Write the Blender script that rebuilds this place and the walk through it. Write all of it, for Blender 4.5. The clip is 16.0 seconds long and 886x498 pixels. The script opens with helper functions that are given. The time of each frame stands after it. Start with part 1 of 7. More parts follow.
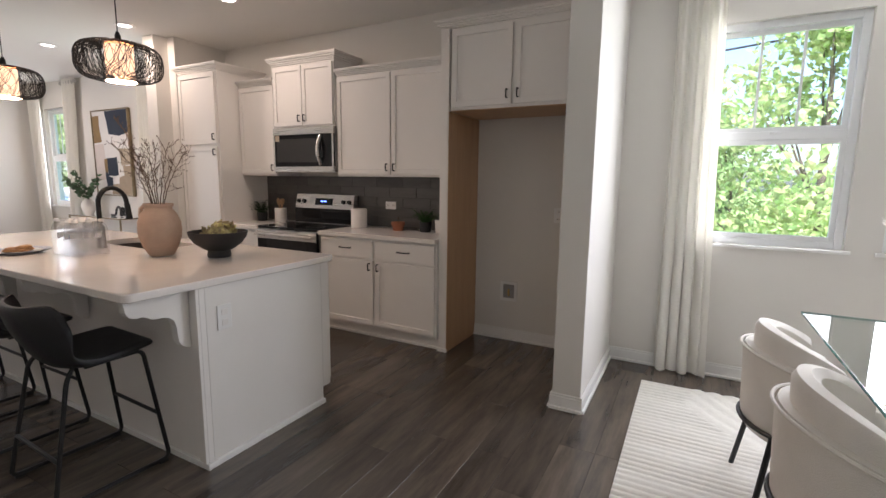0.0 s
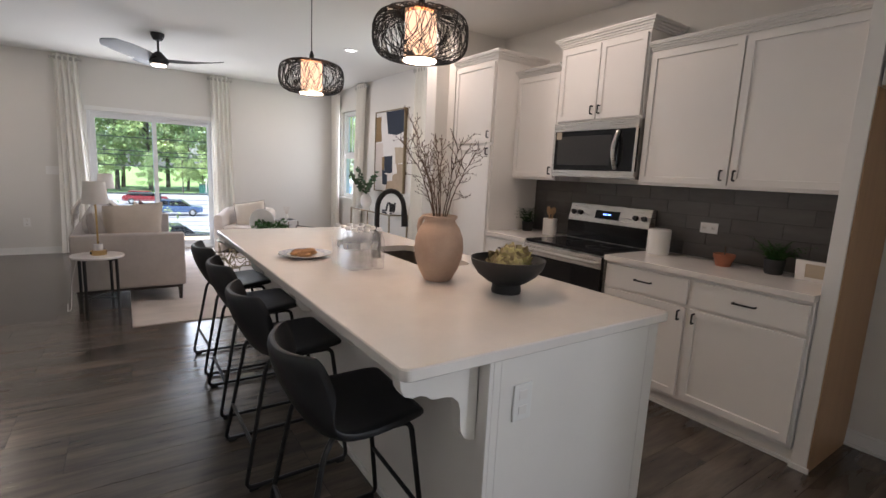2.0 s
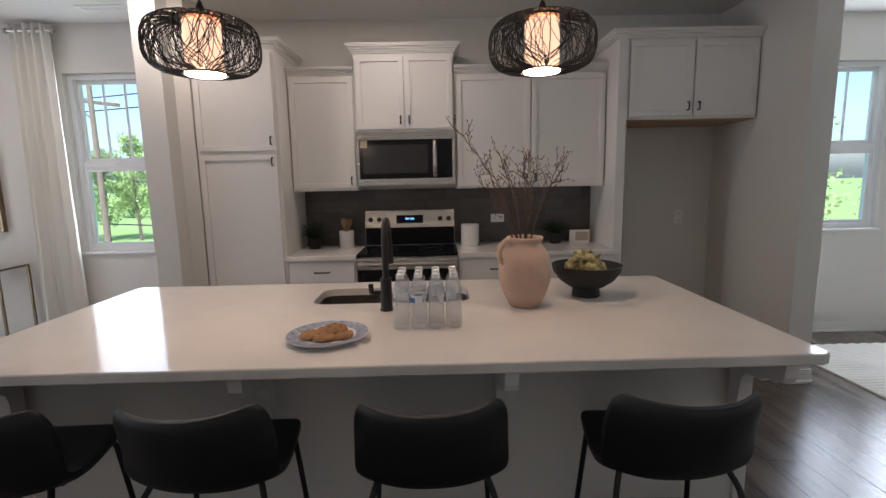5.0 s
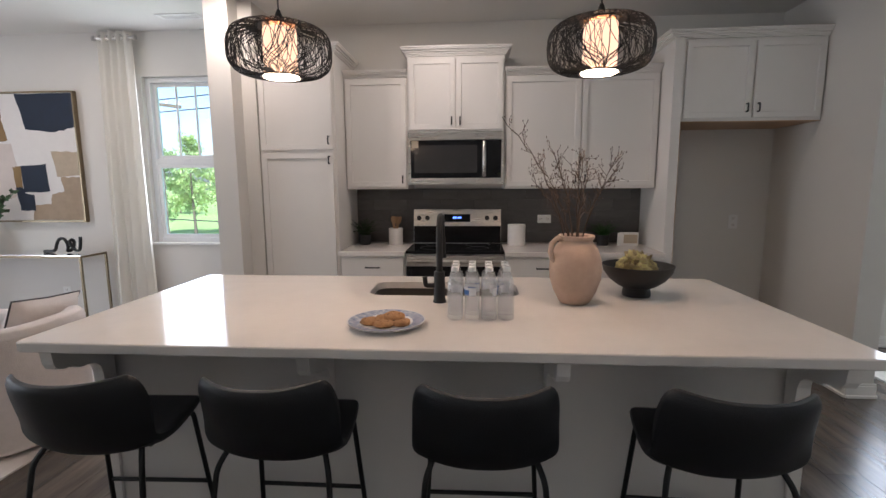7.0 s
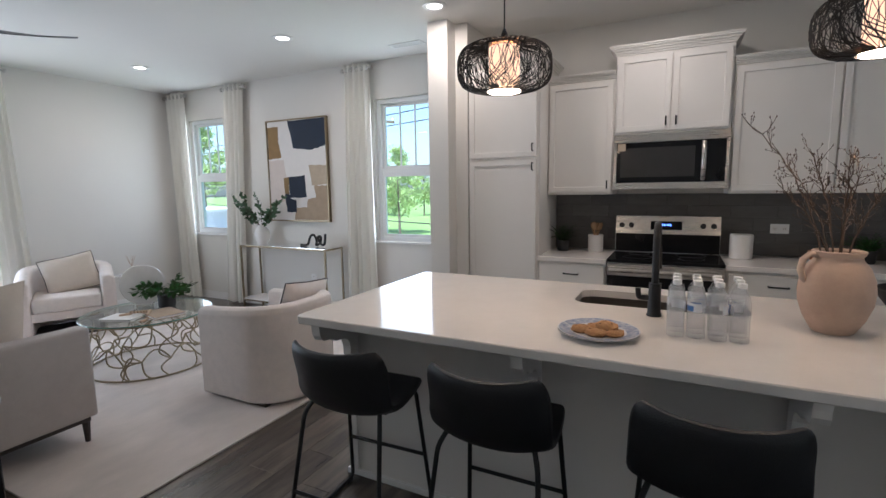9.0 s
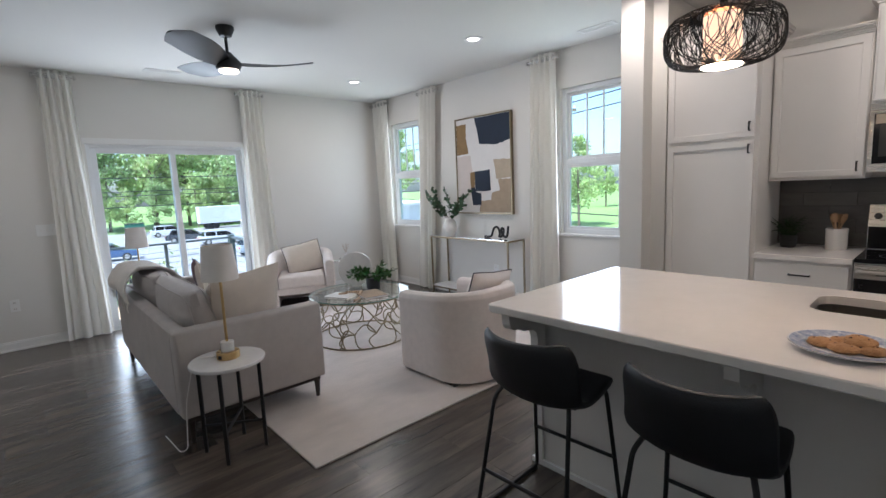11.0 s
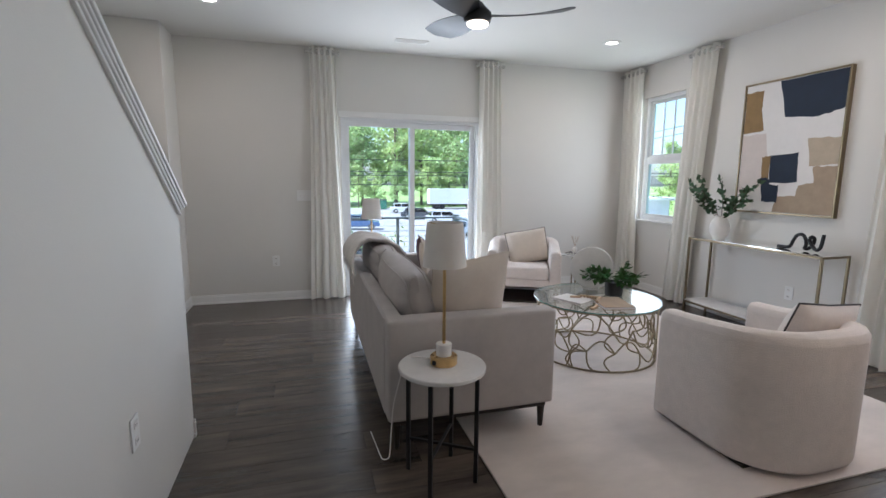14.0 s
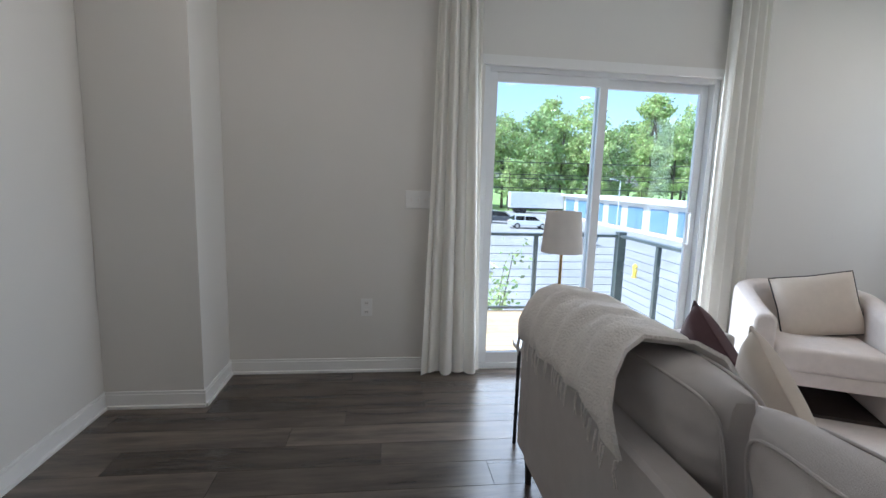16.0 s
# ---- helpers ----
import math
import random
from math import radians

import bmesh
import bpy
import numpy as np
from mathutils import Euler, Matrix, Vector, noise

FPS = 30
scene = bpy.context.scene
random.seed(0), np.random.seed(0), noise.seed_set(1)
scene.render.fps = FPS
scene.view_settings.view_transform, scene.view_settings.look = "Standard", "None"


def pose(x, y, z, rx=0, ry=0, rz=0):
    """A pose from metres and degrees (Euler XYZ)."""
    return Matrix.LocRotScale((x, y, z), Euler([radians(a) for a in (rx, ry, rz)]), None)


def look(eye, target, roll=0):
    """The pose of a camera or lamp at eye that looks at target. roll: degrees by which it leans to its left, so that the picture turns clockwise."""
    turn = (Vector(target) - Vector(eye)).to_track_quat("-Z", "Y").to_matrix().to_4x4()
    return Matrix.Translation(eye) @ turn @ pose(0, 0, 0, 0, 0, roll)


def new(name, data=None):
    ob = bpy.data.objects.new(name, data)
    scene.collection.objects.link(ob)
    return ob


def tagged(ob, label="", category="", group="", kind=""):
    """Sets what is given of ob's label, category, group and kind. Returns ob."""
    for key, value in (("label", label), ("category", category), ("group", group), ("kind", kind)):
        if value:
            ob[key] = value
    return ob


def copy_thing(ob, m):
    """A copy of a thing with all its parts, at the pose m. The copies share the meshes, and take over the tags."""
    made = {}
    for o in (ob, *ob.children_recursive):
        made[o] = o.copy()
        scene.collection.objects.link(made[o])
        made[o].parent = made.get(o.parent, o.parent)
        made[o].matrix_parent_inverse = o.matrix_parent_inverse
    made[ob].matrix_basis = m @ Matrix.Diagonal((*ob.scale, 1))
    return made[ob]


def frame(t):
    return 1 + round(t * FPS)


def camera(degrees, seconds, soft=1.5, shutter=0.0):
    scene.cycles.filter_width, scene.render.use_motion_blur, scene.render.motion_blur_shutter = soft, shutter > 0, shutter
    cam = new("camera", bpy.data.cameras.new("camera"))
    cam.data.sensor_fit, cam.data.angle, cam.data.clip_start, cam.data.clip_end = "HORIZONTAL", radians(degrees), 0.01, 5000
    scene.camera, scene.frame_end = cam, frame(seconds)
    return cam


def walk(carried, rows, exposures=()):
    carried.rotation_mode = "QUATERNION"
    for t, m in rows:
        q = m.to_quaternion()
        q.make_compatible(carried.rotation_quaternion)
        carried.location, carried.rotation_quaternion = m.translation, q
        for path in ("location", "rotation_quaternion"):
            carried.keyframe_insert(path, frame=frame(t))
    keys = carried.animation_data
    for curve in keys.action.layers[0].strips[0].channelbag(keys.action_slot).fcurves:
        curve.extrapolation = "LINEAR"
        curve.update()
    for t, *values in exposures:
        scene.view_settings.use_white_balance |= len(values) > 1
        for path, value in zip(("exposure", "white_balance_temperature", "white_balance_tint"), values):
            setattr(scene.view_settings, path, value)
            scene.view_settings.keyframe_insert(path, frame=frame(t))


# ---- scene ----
cam = camera(87.0, 16.0, soft=1.5)
PATH = [
    (0, (-0.099, 0.537, 1.367), (-1.032, 2.282, 1.077), 0.7),
    (0.5, (-0.235, 0.672, 1.38), (-1.376, 2.288, 1.085), 1.1),
    (1, (-0.432, 0.83, 1.391), (-1.773, 2.283, 1.087), 1.9),
    (1.5, (-0.697, 0.971, 1.402), (-2.218, 2.229, 1.084), 2.5),
    (2, (-1.052, 0.948, 1.402), (-2.68, 2.066, 1.086), 2.8),
    (2.5, (-1.493, 0.905, 1.393), (-3.153, 1.984, 1.113), 2.4),
    (3, (-2.032, 0.649, 1.392), (-3.575, 1.896, 1.139), 1.8),
    (3.5, (-2.5, 0.5, 1.419), (-3.807, 1.995, 1.183), 0.9),
    (4, (-2.851, 0.397, 1.436), (-3.746, 2.168, 1.191), -0.0),
    (4.5, (-3.106, 0.248, 1.446), (-3.477, 2.194, 1.175), -1.5),
    (4.7, (-3.178, 0.2, 1.464), (-3.338, 2.173, 1.173), -1.5),
    (5.7, (-3.232, 0.128, 1.456), (-3.102, 2.108, 1.172), -1.0),
    (6.8, (-3.261, 0.078, 1.449), (-3.34, 2.056, 1.165), -0.5),
    (7, (-3.27, 0.078, 1.444), (-3.409, 2.054, 1.164), -0.3),
    (7.5, (-3.295, 0.069, 1.445), (-3.607, 2.025, 1.165), -0.4),
    (8, (-3.32, 0.051, 1.453), (-3.829, 1.966, 1.176), -0.6),
    (8.5, (-3.346, 0.026, 1.458), (-4.049, 1.879, 1.191), -0.7),
    (9, (-3.363, 0.007, 1.457), (-4.251, 1.78, 1.202), -0.8),
    (9.5, (-3.382, -0.018, 1.46), (-4.434, 1.664, 1.204), -0.8),
    (10, (-3.393, -0.036, 1.46), (-4.585, 1.55, 1.203), -1.0),
    (12.3, (-3.421, -0.059, 1.471), (-5.134, 0.939, 1.208), -2.1),
    (12.5, (-3.435, -0.084, 1.463), (-5.164, 0.888, 1.202), -1.4),
    (13, (-3.494, -0.033, 1.449), (-5.273, 0.834, 1.155), -0.7),
    (13.5, (-3.777, 0.063, 1.412), (-5.614, 0.796, 1.112), -0.0),
    (14, (-4.191, 0.156, 1.379), (-6.091, 0.708, 1.086), 0.5),
    (14.5, (-4.714, 0.146, 1.386), (-6.656, 0.518, 1.084), 1.0),
    (15, (-5.319, 0.084, 1.392), (-7.281, 0.329, 1.087), 1.1),
    (15.5, (-5.954, -0.006, 1.38), (-7.917, 0.189, 1.051), 1.6),
    (16, (-6.609, -0.082, 1.32), (-8.573, 0.162, 1.03), 1.8),
]
walk(cam, [(t, look(eye, target, roll)) for t, eye, target, roll in PATH], [(0, 1.7, 6750, 22.5), (1.5, 1.6, 6650, 21.5), (3, 1.36, 6150, 18.5), (4, 1.16, 6050, 17.5), (4.5, 1.16, 6250, 19), (7, 1.5, 6200, 19), (8.2, 1.5, 5950, 15.8), (9.2, 1.32, 5850, 14.5), (10, 1.32, 5850, 14.5), (12.5, 1.5, 5950, 15.5), (13.5, 1.48, 6000, 16), (14.5, 1.34, 6000, 15.5), (16, 1.22, 5950, 14)])

# ---- light ----
CEIL = 2.80
world = bpy.data.worlds.new("world")
scene.world = world
world.use_nodes = True
wn = world.node_tree
sky = wn.nodes.new("ShaderNodeTexSky")
sky.sky_type, sky.sun_disc = "NISHITA", False
sky.sun_elevation, sky.sun_rotation = radians(58), radians(170)
sky.air_density, sky.dust_density, sky.ozone_density = 1.0, 2.2, 0.6
wn.links.new(sky.outputs["Color"], wn.nodes["Background"].inputs["Color"])
wn.nodes["Background"].inputs["Strength"].default_value = 0.15

sun = new("sun", bpy.data.lights.new("sun", "SUN"))
sun.data.energy, sun.data.angle, sun.data.color = 4.6, radians(0.5), (1.0, 0.95, 0.87)
sun.matrix_world = look((0.9, -5.2, 8.5), (0, 0, 0))


def area_lamp(name, eye, target, sx, sy, watts, color):
    ob = new(name, bpy.data.lights.new(name, "AREA"))
    ob.data.shape, ob.data.size, ob.data.size_y = "RECTANGLE", sx, sy
    ob.data.energy, ob.data.color = watts, color
    ob.matrix_world = look(eye, target)
    return ob


YWIN = 4.274
SKYLIGHT = (0.85, 0.95, 1.0)
# daylight of the sky in the openings
for wx, wz, ww, wh, watts in ((-8.995, 1.655, 0.66, 1.48, 4.0), (-5.95, 1.655, 0.68, 1.48, 4.5), (0.33, 1.685, 0.80, 1.42, 9), (1.35, 1.685, 0.80, 1.42, 18)):
    area_lamp("window_daylight", (wx, YWIN, wz), (wx, 0, wz), ww, wh, watts, SKYLIGHT)
area_lamp("door_daylight", (-9.715, 1.38, 1.05), (0, 1.38, 1.05), 1.60, 1.94, 20, SKYLIGHT)

# ---- materials ----


def mat(name, color, rough=0.5, metal=0.0, var=0.12, scale=6.0, bump=0.0, bscale=120.0, coat=0.0, rand=0.0, stretch=(1, 1, 1), color2=None, spec=0.5):
    """Paint, stone, cloth or metal: a base colour that drifts at two scales, and a fine relief."""
    m = bpy.data.materials.new(name)
    m.use_nodes = True
    nt = m.node_tree
    bs = nt.nodes["Principled BSDF"]
    bs.inputs["Roughness"].default_value = rough
    bs.inputs["Metallic"].default_value = metal
    bs.inputs["Specular IOR Level"].default_value = spec
    if coat:
        bs.inputs["Coat Weight"].default_value = coat
        bs.inputs["Coat Roughness"].default_value = 0.08
    tc = nt.nodes.new("ShaderNodeTexCoord")
    mp = nt.nodes.new("ShaderNodeMapping")
    mp.inputs["Scale"].default_value = stretch
    nt.links.new(tc.outputs["Object"], mp.inputs["Vector"])
    vec = mp.outputs["Vector"]
    info = None
    if rand:
        info = nt.nodes.new("ShaderNodeObjectInfo")
        add = nt.nodes.new("ShaderNodeVectorMath")
        add.operation = "MULTIPLY_ADD"
        comb = nt.nodes.new("ShaderNodeCombineXYZ")
        for k in ("X", "Y", "Z"):
            nt.links.new(info.outputs["Random"], comb.inputs[k])
        nt.links.new(comb.outputs["Vector"], add.inputs[0])
        add.inputs[1].default_value = (37, 53, 71)
        nt.links.new(vec, add.inputs[2])
        vec = add.outputs["Vector"]
    n1 = nt.nodes.new("ShaderNodeTexNoise")
    n1.inputs["Scale"].default_value, n1.inputs["Detail"].default_value, n1.inputs["Roughness"].default_value = scale, 6, 0.65
    nt.links.new(vec, n1.inputs["Vector"])
    mix = nt.nodes.new("ShaderNodeMix")
    mix.data_type = "RGBA"
    c2 = color2 if color2 else tuple(c * (1 - var) for c in color)
    mix.inputs["A"].default_value = (*c2, 1)
    mix.inputs["B"].default_value = (*color, 1)
    ramp = nt.nodes.new("ShaderNodeMapRange")
    ramp.inputs["From Min"].default_value, ramp.inputs["From Max"].default_value = 0.3, 0.7
    nt.links.new(n1.outputs["Fac"], ramp.inputs["Value"])
    nt.links.new(ramp.outputs["Result"], mix.inputs["Factor"])
    out = mix.outputs["Result"]
    if rand:
        hsv = nt.nodes.new("ShaderNodeHueSaturation")
        mr = nt.nodes.new("ShaderNodeMapRange")
        mr.inputs["To Min"].default_value, mr.inputs["To Max"].default_value = 1 - rand, 1 + rand
        nt.links.new(info.outputs["Random"], mr.inputs["Value"])
        nt.links.new(mr.outputs["Result"], hsv.inputs["Value"])
        nt.links.new(out, hsv.inputs["Color"])
        out = hsv.outputs["Color"]
    nt.links.new(out, bs.inputs["Base Color"])
    rr = nt.nodes.new("ShaderNodeMapRange")
    rr.inputs["To Min"].default_value, rr.inputs["To Max"].default_value = max(0.02, rough * 0.85), min(1, rough * 1.15)
    nt.links.new(n1.outputs["Fac"], rr.inputs["Value"])
    nt.links.new(rr.outputs["Result"], bs.inputs["Roughness"])
    if bump:
        n2 = nt.nodes.new("ShaderNodeTexNoise")
        n2.inputs["Scale"].default_value, n2.inputs["Detail"].default_value = bscale, 3
        nt.links.new(vec, n2.inputs["Vector"])
        b = nt.nodes.new("ShaderNodeBump")
        b.inputs["Strength"].default_value, b.inputs["Distance"].default_value = bump, 0.01
        nt.links.new(n2.outputs["Fac"], b.inputs["Height"])
        nt.links.new(b.outputs["Normal"], bs.inputs["Normal"])
    return m


def pane_mat(name, tint=(0.975, 0.985, 0.985), base=0.03, edge=0.7):
    """Thin window glass: clear, with a mirror's share that grows towards grazing."""
    m = bpy.data.materials.new(name)
    m.use_nodes = True
    nt = m.node_tree
    nt.nodes.remove(nt.nodes["Principled BSDF"])
    tr, gl = nt.nodes.new("ShaderNodeBsdfTransparent"), nt.nodes.new("ShaderNodeBsdfGlossy")
    tr.inputs["Color"].default_value = (*tint, 1)
    gl.inputs["Roughness"].default_value = 0.01
    lw, mx = nt.nodes.new("ShaderNodeLayerWeight"), nt.nodes.new("ShaderNodeMixShader")
    lw.inputs["Blend"].default_value = 0.5
    pw, ma = nt.nodes.new("ShaderNodeMath"), nt.nodes.new("ShaderNodeMath")
    pw.operation, ma.operation = "POWER", "MULTIPLY_ADD"
    pw.inputs[1].default_value = 4.0
    ma.inputs[1].default_value, ma.inputs[2].default_value = edge, base
    nt.links.new(lw.outputs["Facing"], pw.inputs[0])
    nt.links.new(pw.outputs["Value"], ma.inputs[0])
    nt.links.new(ma.outputs["Value"], mx.inputs["Fac"])
    nt.links.new(tr.outputs["BSDF"], mx.inputs[1])
    nt.links.new(gl.outputs["BSDF"], mx.inputs[2])
    nt.links.new(mx.outputs["Shader"], nt.nodes["Material Output"].inputs["Surface"])
    return m


def glow(name, color, strength):
    m = bpy.data.materials.new(name)
    m.use_nodes = True
    bs = m.node_tree.nodes["Principled BSDF"]
    bs.inputs["Base Color"].default_value = (*color, 1)
    bs.inputs["Emission Color"].default_value = (*color, 1)
    bs.inputs["Emission Strength"].default_value = strength
    return m


def white_glint_mat(name, m, color, share_):
    """Thin clear plastic; a slight white diffuse share stands in for its bright highlights."""
    m.name = name
    nt = m.node_tree
    out = nt.nodes["Material Output"]
    clear = out.inputs["Surface"].links[0].from_socket
    df, mx = nt.nodes.new("ShaderNodeBsdfDiffuse"), nt.nodes.new("ShaderNodeMixShader")
    df.inputs["Color"].default_value = (*color, 1)
    mx.inputs["Fac"].default_value = share_
    nt.links.new(clear, mx.inputs[1])
    nt.links.new(df.outputs["BSDF"], mx.inputs[2])
    nt.links.new(mx.outputs["Shader"], out.inputs["Surface"])
    return m


def leaf_mat(name, color, var=0.5, hue=0.03, thru=0.45):
    """Leaves that differ one by one and let some light through."""
    m = bpy.data.materials.new(name)
    m.use_nodes = True
    nt = m.node_tree
    bs = nt.nodes["Principled BSDF"]
    bs.inputs["Roughness"].default_value = 0.55
    geo = nt.nodes.new("ShaderNodeNewGeometry")
    hsv = nt.nodes.new("ShaderNodeHueSaturation")
    hsv.inputs["Color"].default_value = (*color, 1)
    mr, mh = nt.nodes.new("ShaderNodeMapRange"), nt.nodes.new("ShaderNodeMapRange")
    mr.inputs["To Min"].default_value, mr.inputs["To Max"].default_value = 1 - var, 1 + var
    mh.inputs["To Min"].default_value, mh.inputs["To Max"].default_value = 0.5 - hue, 0.5 + hue
    nt.links.new(geo.outputs["Random Per Island"], mr.inputs["Value"])
    nt.links.new(geo.outputs["Random Per Island"], mh.inputs["Value"])
    nt.links.new(mr.outputs["Result"], hsv.inputs["Value"])
    nt.links.new(mh.outputs["Result"], hsv.inputs["Hue"])
    nt.links.new(hsv.outputs["Color"], bs.inputs["Base Color"])
    tl, mx = nt.nodes.new("ShaderNodeBsdfTranslucent"), nt.nodes.new("ShaderNodeMixShader")
    nt.links.new(hsv.outputs["Color"], tl.inputs["Color"])
    mx.inputs["Fac"].default_value = thru
    nt.links.new(bs.outputs["BSDF"], mx.inputs[1])
    nt.links.new(tl.outputs["BSDF"], mx.inputs[2])
    nt.links.new(mx.outputs["Shader"], nt.nodes["Material Output"].inputs["Surface"])
    return m


WALL = mat("wall_paint", (0.725, 0.70, 0.66), 0.75, var=0.03, scale=1.5, bump=0.06, bscale=160)
CEILP = mat("ceiling_paint", (0.74, 0.725, 0.69), 0.85, var=0.03, scale=1.2, bump=0.08, bscale=120)
TRIM = mat("trim_paint", (0.82, 0.81, 0.79), 0.4, var=0.04, scale=4, bump=0.02)
CAB = mat("cabinet_paint", (0.81, 0.78, 0.745), 0.38, var=0.03, scale=3, bump=0.02, bscale=60)
FLOORM = mat("floor_vinyl", (0.135, 0.106, 0.084), 0.24, scale=2.0, color2=(0.040, 0.032, 0.027), rand=0.30, stretch=(6.0, 0.8, 1), bump=0.05, bscale=40, spec=0.7)
GROUT = mat("floor_joint", (0.012, 0.010, 0.009), 0.8)
QUARTZ = mat("quartz", (0.81, 0.765, 0.725), 0.10, var=0.05, scale=9, spec=0.4)
WOOD_RAW = mat("panel_birch", (0.54, 0.345, 0.20), 0.5, color2=(0.45, 0.275, 0.155), scale=2.5, stretch=(6, 6, 0.6))
TILE = mat("splash_tile", (0.115, 0.108, 0.102), 0.35, color2=(0.075, 0.070, 0.066), scale=4, rand=0.16, stretch=(1, 1, 4), bump=0.05, bscale=30)
SINKM = mat("sink_steel", (0.16, 0.145, 0.13), 0.42, 0.7, var=0.15, scale=5)
STEEL = mat("steel", (0.62, 0.60, 0.57), 0.28, 1.0, var=0.12, scale=5, stretch=(1, 1, 30))
BLACKGLASS = mat("black_glass", (0.008, 0.008, 0.009), 0.07, var=0.1, spec=0.28)
BLACKM = mat("black_metal", (0.014, 0.014, 0.015), 0.42, 0.2, var=0.3, scale=20, bump=0.03)
BLACKPL = mat("black_plastic", (0.02, 0.02, 0.021), 0.5, var=0.2, scale=15)
LEATHER = mat("black_leather", (0.013, 0.0145, 0.018), 0.5, var=0.3, scale=9, bump=0.15, bscale=220)
SOFA = mat("sofa_weave", (0.53, 0.485, 0.46), 0.9, var=0.14, scale=7, bump=0.35, bscale=420)
BOUCLE = mat("boucle_cloth", (0.75, 0.67, 0.62), 0.95, var=0.10, scale=18, bump=0.55, bscale=190)
CREAM = mat("cream_linen", (0.62, 0.54, 0.46), 0.92, var=0.10, scale=10, bump=0.35, bscale=330)
MAUVE = mat("plum_linen", (0.12, 0.065, 0.07), 0.9, var=0.25, scale=8, bump=0.3, bscale=300)
THROW = mat("wool_throw", (0.76, 0.71, 0.66), 0.97, var=0.12, scale=30, bump=0.7, bscale=150)
PIPING = mat("dark_piping", (0.05, 0.045, 0.045), 0.8)
CURTAIN = leaf_mat("curtain_linen", (0.94, 0.92, 0.87), 0.0, 0.0, 0.32)
RUG = mat("rug_pile", (0.72, 0.64, 0.59), 0.97, color2=(0.56, 0.50, 0.465), scale=2.2, bump=0.5, bscale=260, stretch=(1.6, 0.7, 1))
RUGD = mat("rug_wool", (0.78, 0.75, 0.69), 0.97, var=0.10, scale=25, bump=0.5, bscale=220)
WHITECH = mat("chair_cloth", (0.76, 0.72, 0.67), 0.85, var=0.06, scale=12, bump=0.3, bscale=320)
MARBLE = mat("white_marble", (0.80, 0.78, 0.76), 0.2, color2=(0.66, 0.64, 0.63), scale=5, coat=0.2)
BRASS = mat("brass", (0.62, 0.42, 0.19), 0.28, 1.0, var=0.15, scale=14)
BRONZE = mat("aged_bronze", (0.36, 0.29, 0.19), 0.4, 0.9, var=0.3, scale=18)
CHAMP = mat("champagne_metal", (0.27, 0.215, 0.14), 0.36, 1.0, var=0.2, scale=16)
DARKWOOD = mat("dark_wood", (0.035, 0.025, 0.02), 0.45, var=0.35, scale=5, stretch=(1, 1, 8))
CLAY = mat("clay", (0.60, 0.44, 0.345), 0.88, color2=(0.47, 0.33, 0.255), scale=7, bump=0.10, bscale=45)
TERRA = mat("terracotta", (0.36, 0.13, 0.07), 0.85, var=0.25, scale=10, bump=0.1)
CERAMIC = mat("white_ceramic", (0.80, 0.77, 0.74), 0.35, var=0.06, scale=9)
POTBLK = mat("black_pot", (0.015, 0.015, 0.016), 0.6, var=0.3, scale=20)
BARK = mat("twig_bark", (0.13, 0.085, 0.06), 0.9, var=0.4, scale=25, bump=0.2)
UTENSIL = mat("utensil_wood", (0.45, 0.27, 0.14), 0.6, var=0.25, scale=8, stretch=(1, 1, 6))
BEADS = mat("bead_wood", (0.55, 0.38, 0.25), 0.65, var=0.25, scale=30)
SHADE = mat("lamp_shade_linen", (0.80, 0.76, 0.72), 0.9, var=0.05, scale=20, bump=0.2, bscale=300)
COOKIE = mat("cookie", (0.46, 0.25, 0.11), 0.9, color2=(0.33, 0.16, 0.065), scale=40, bump=0.6, bscale=90)
CHOC = mat("chocolate", (0.035, 0.016, 0.01), 0.6)
PLATEW = mat("plate_glaze", (0.74, 0.75, 0.78), 0.15, var=0.05, scale=20)
PLATEB = mat("plate_blue", (0.13, 0.18, 0.33), 0.2, color2=(0.6, 0.63, 0.70), scale=60)
WATER = white_glint_mat("bottle_plastic", pane_mat("bottle_clear", (0.975, 0.982, 0.99), 0.10, 0.75), (0.92, 0.94, 0.96), 0.085)
LABELW = mat("label_paper", (0.86, 0.87, 0.90), 0.5, var=0.1, scale=60)
LABELB = mat("label_blue", (0.08, 0.22, 0.55), 0.45, var=0.2, scale=60)
CAPW = mat("cap_plastic", (0.90, 0.90, 0.90), 0.4)
ARTI = leaf_mat("artichoke_leaf", (0.47, 0.40, 0.19), 0.45, 0.02, 0.2)
EUCA = leaf_mat("eucalyptus_leaf", (0.075, 0.13, 0.07))
IVY = leaf_mat("ivy_leaf", (0.035, 0.10, 0.022))
FERN = leaf_mat("fern_leaf", (0.105, 0.20, 0.045), 0.45)
DARKFERN = leaf_mat("grass_leaf", (0.03, 0.06, 0.022))
PAMPAS = leaf_mat("pampas_plume", (0.80, 0.76, 0.72), 0.12, 0.0)
PANE = pane_mat("window_glass", (0.86, 0.95, 1.0))
TABLEGLASS = pane_mat("table_glass", (0.93, 0.97, 0.96), 0.05)
GLASSEDGE = mat("glass_edge", (0.08, 0.25, 0.22), 0.1, var=0.2)
MIRROR = mat("mirror_silver", (0.85, 0.86, 0.86), 0.02, 1.0, var=0.02)
VINYL = mat("window_vinyl", (0.80, 0.81, 0.82), 0.4, var=0.03)
PENDGLOW = glow("pendant_linen_lit", (1.0, 0.64, 0.40), 0.52)
PENDDISC = glow("pendant_diffuser_lit", (1.0, 0.72, 0.47), 26.0)
CANGLOW = glow("downlight_lit", (1.0, 0.95, 0.88), 3.0)
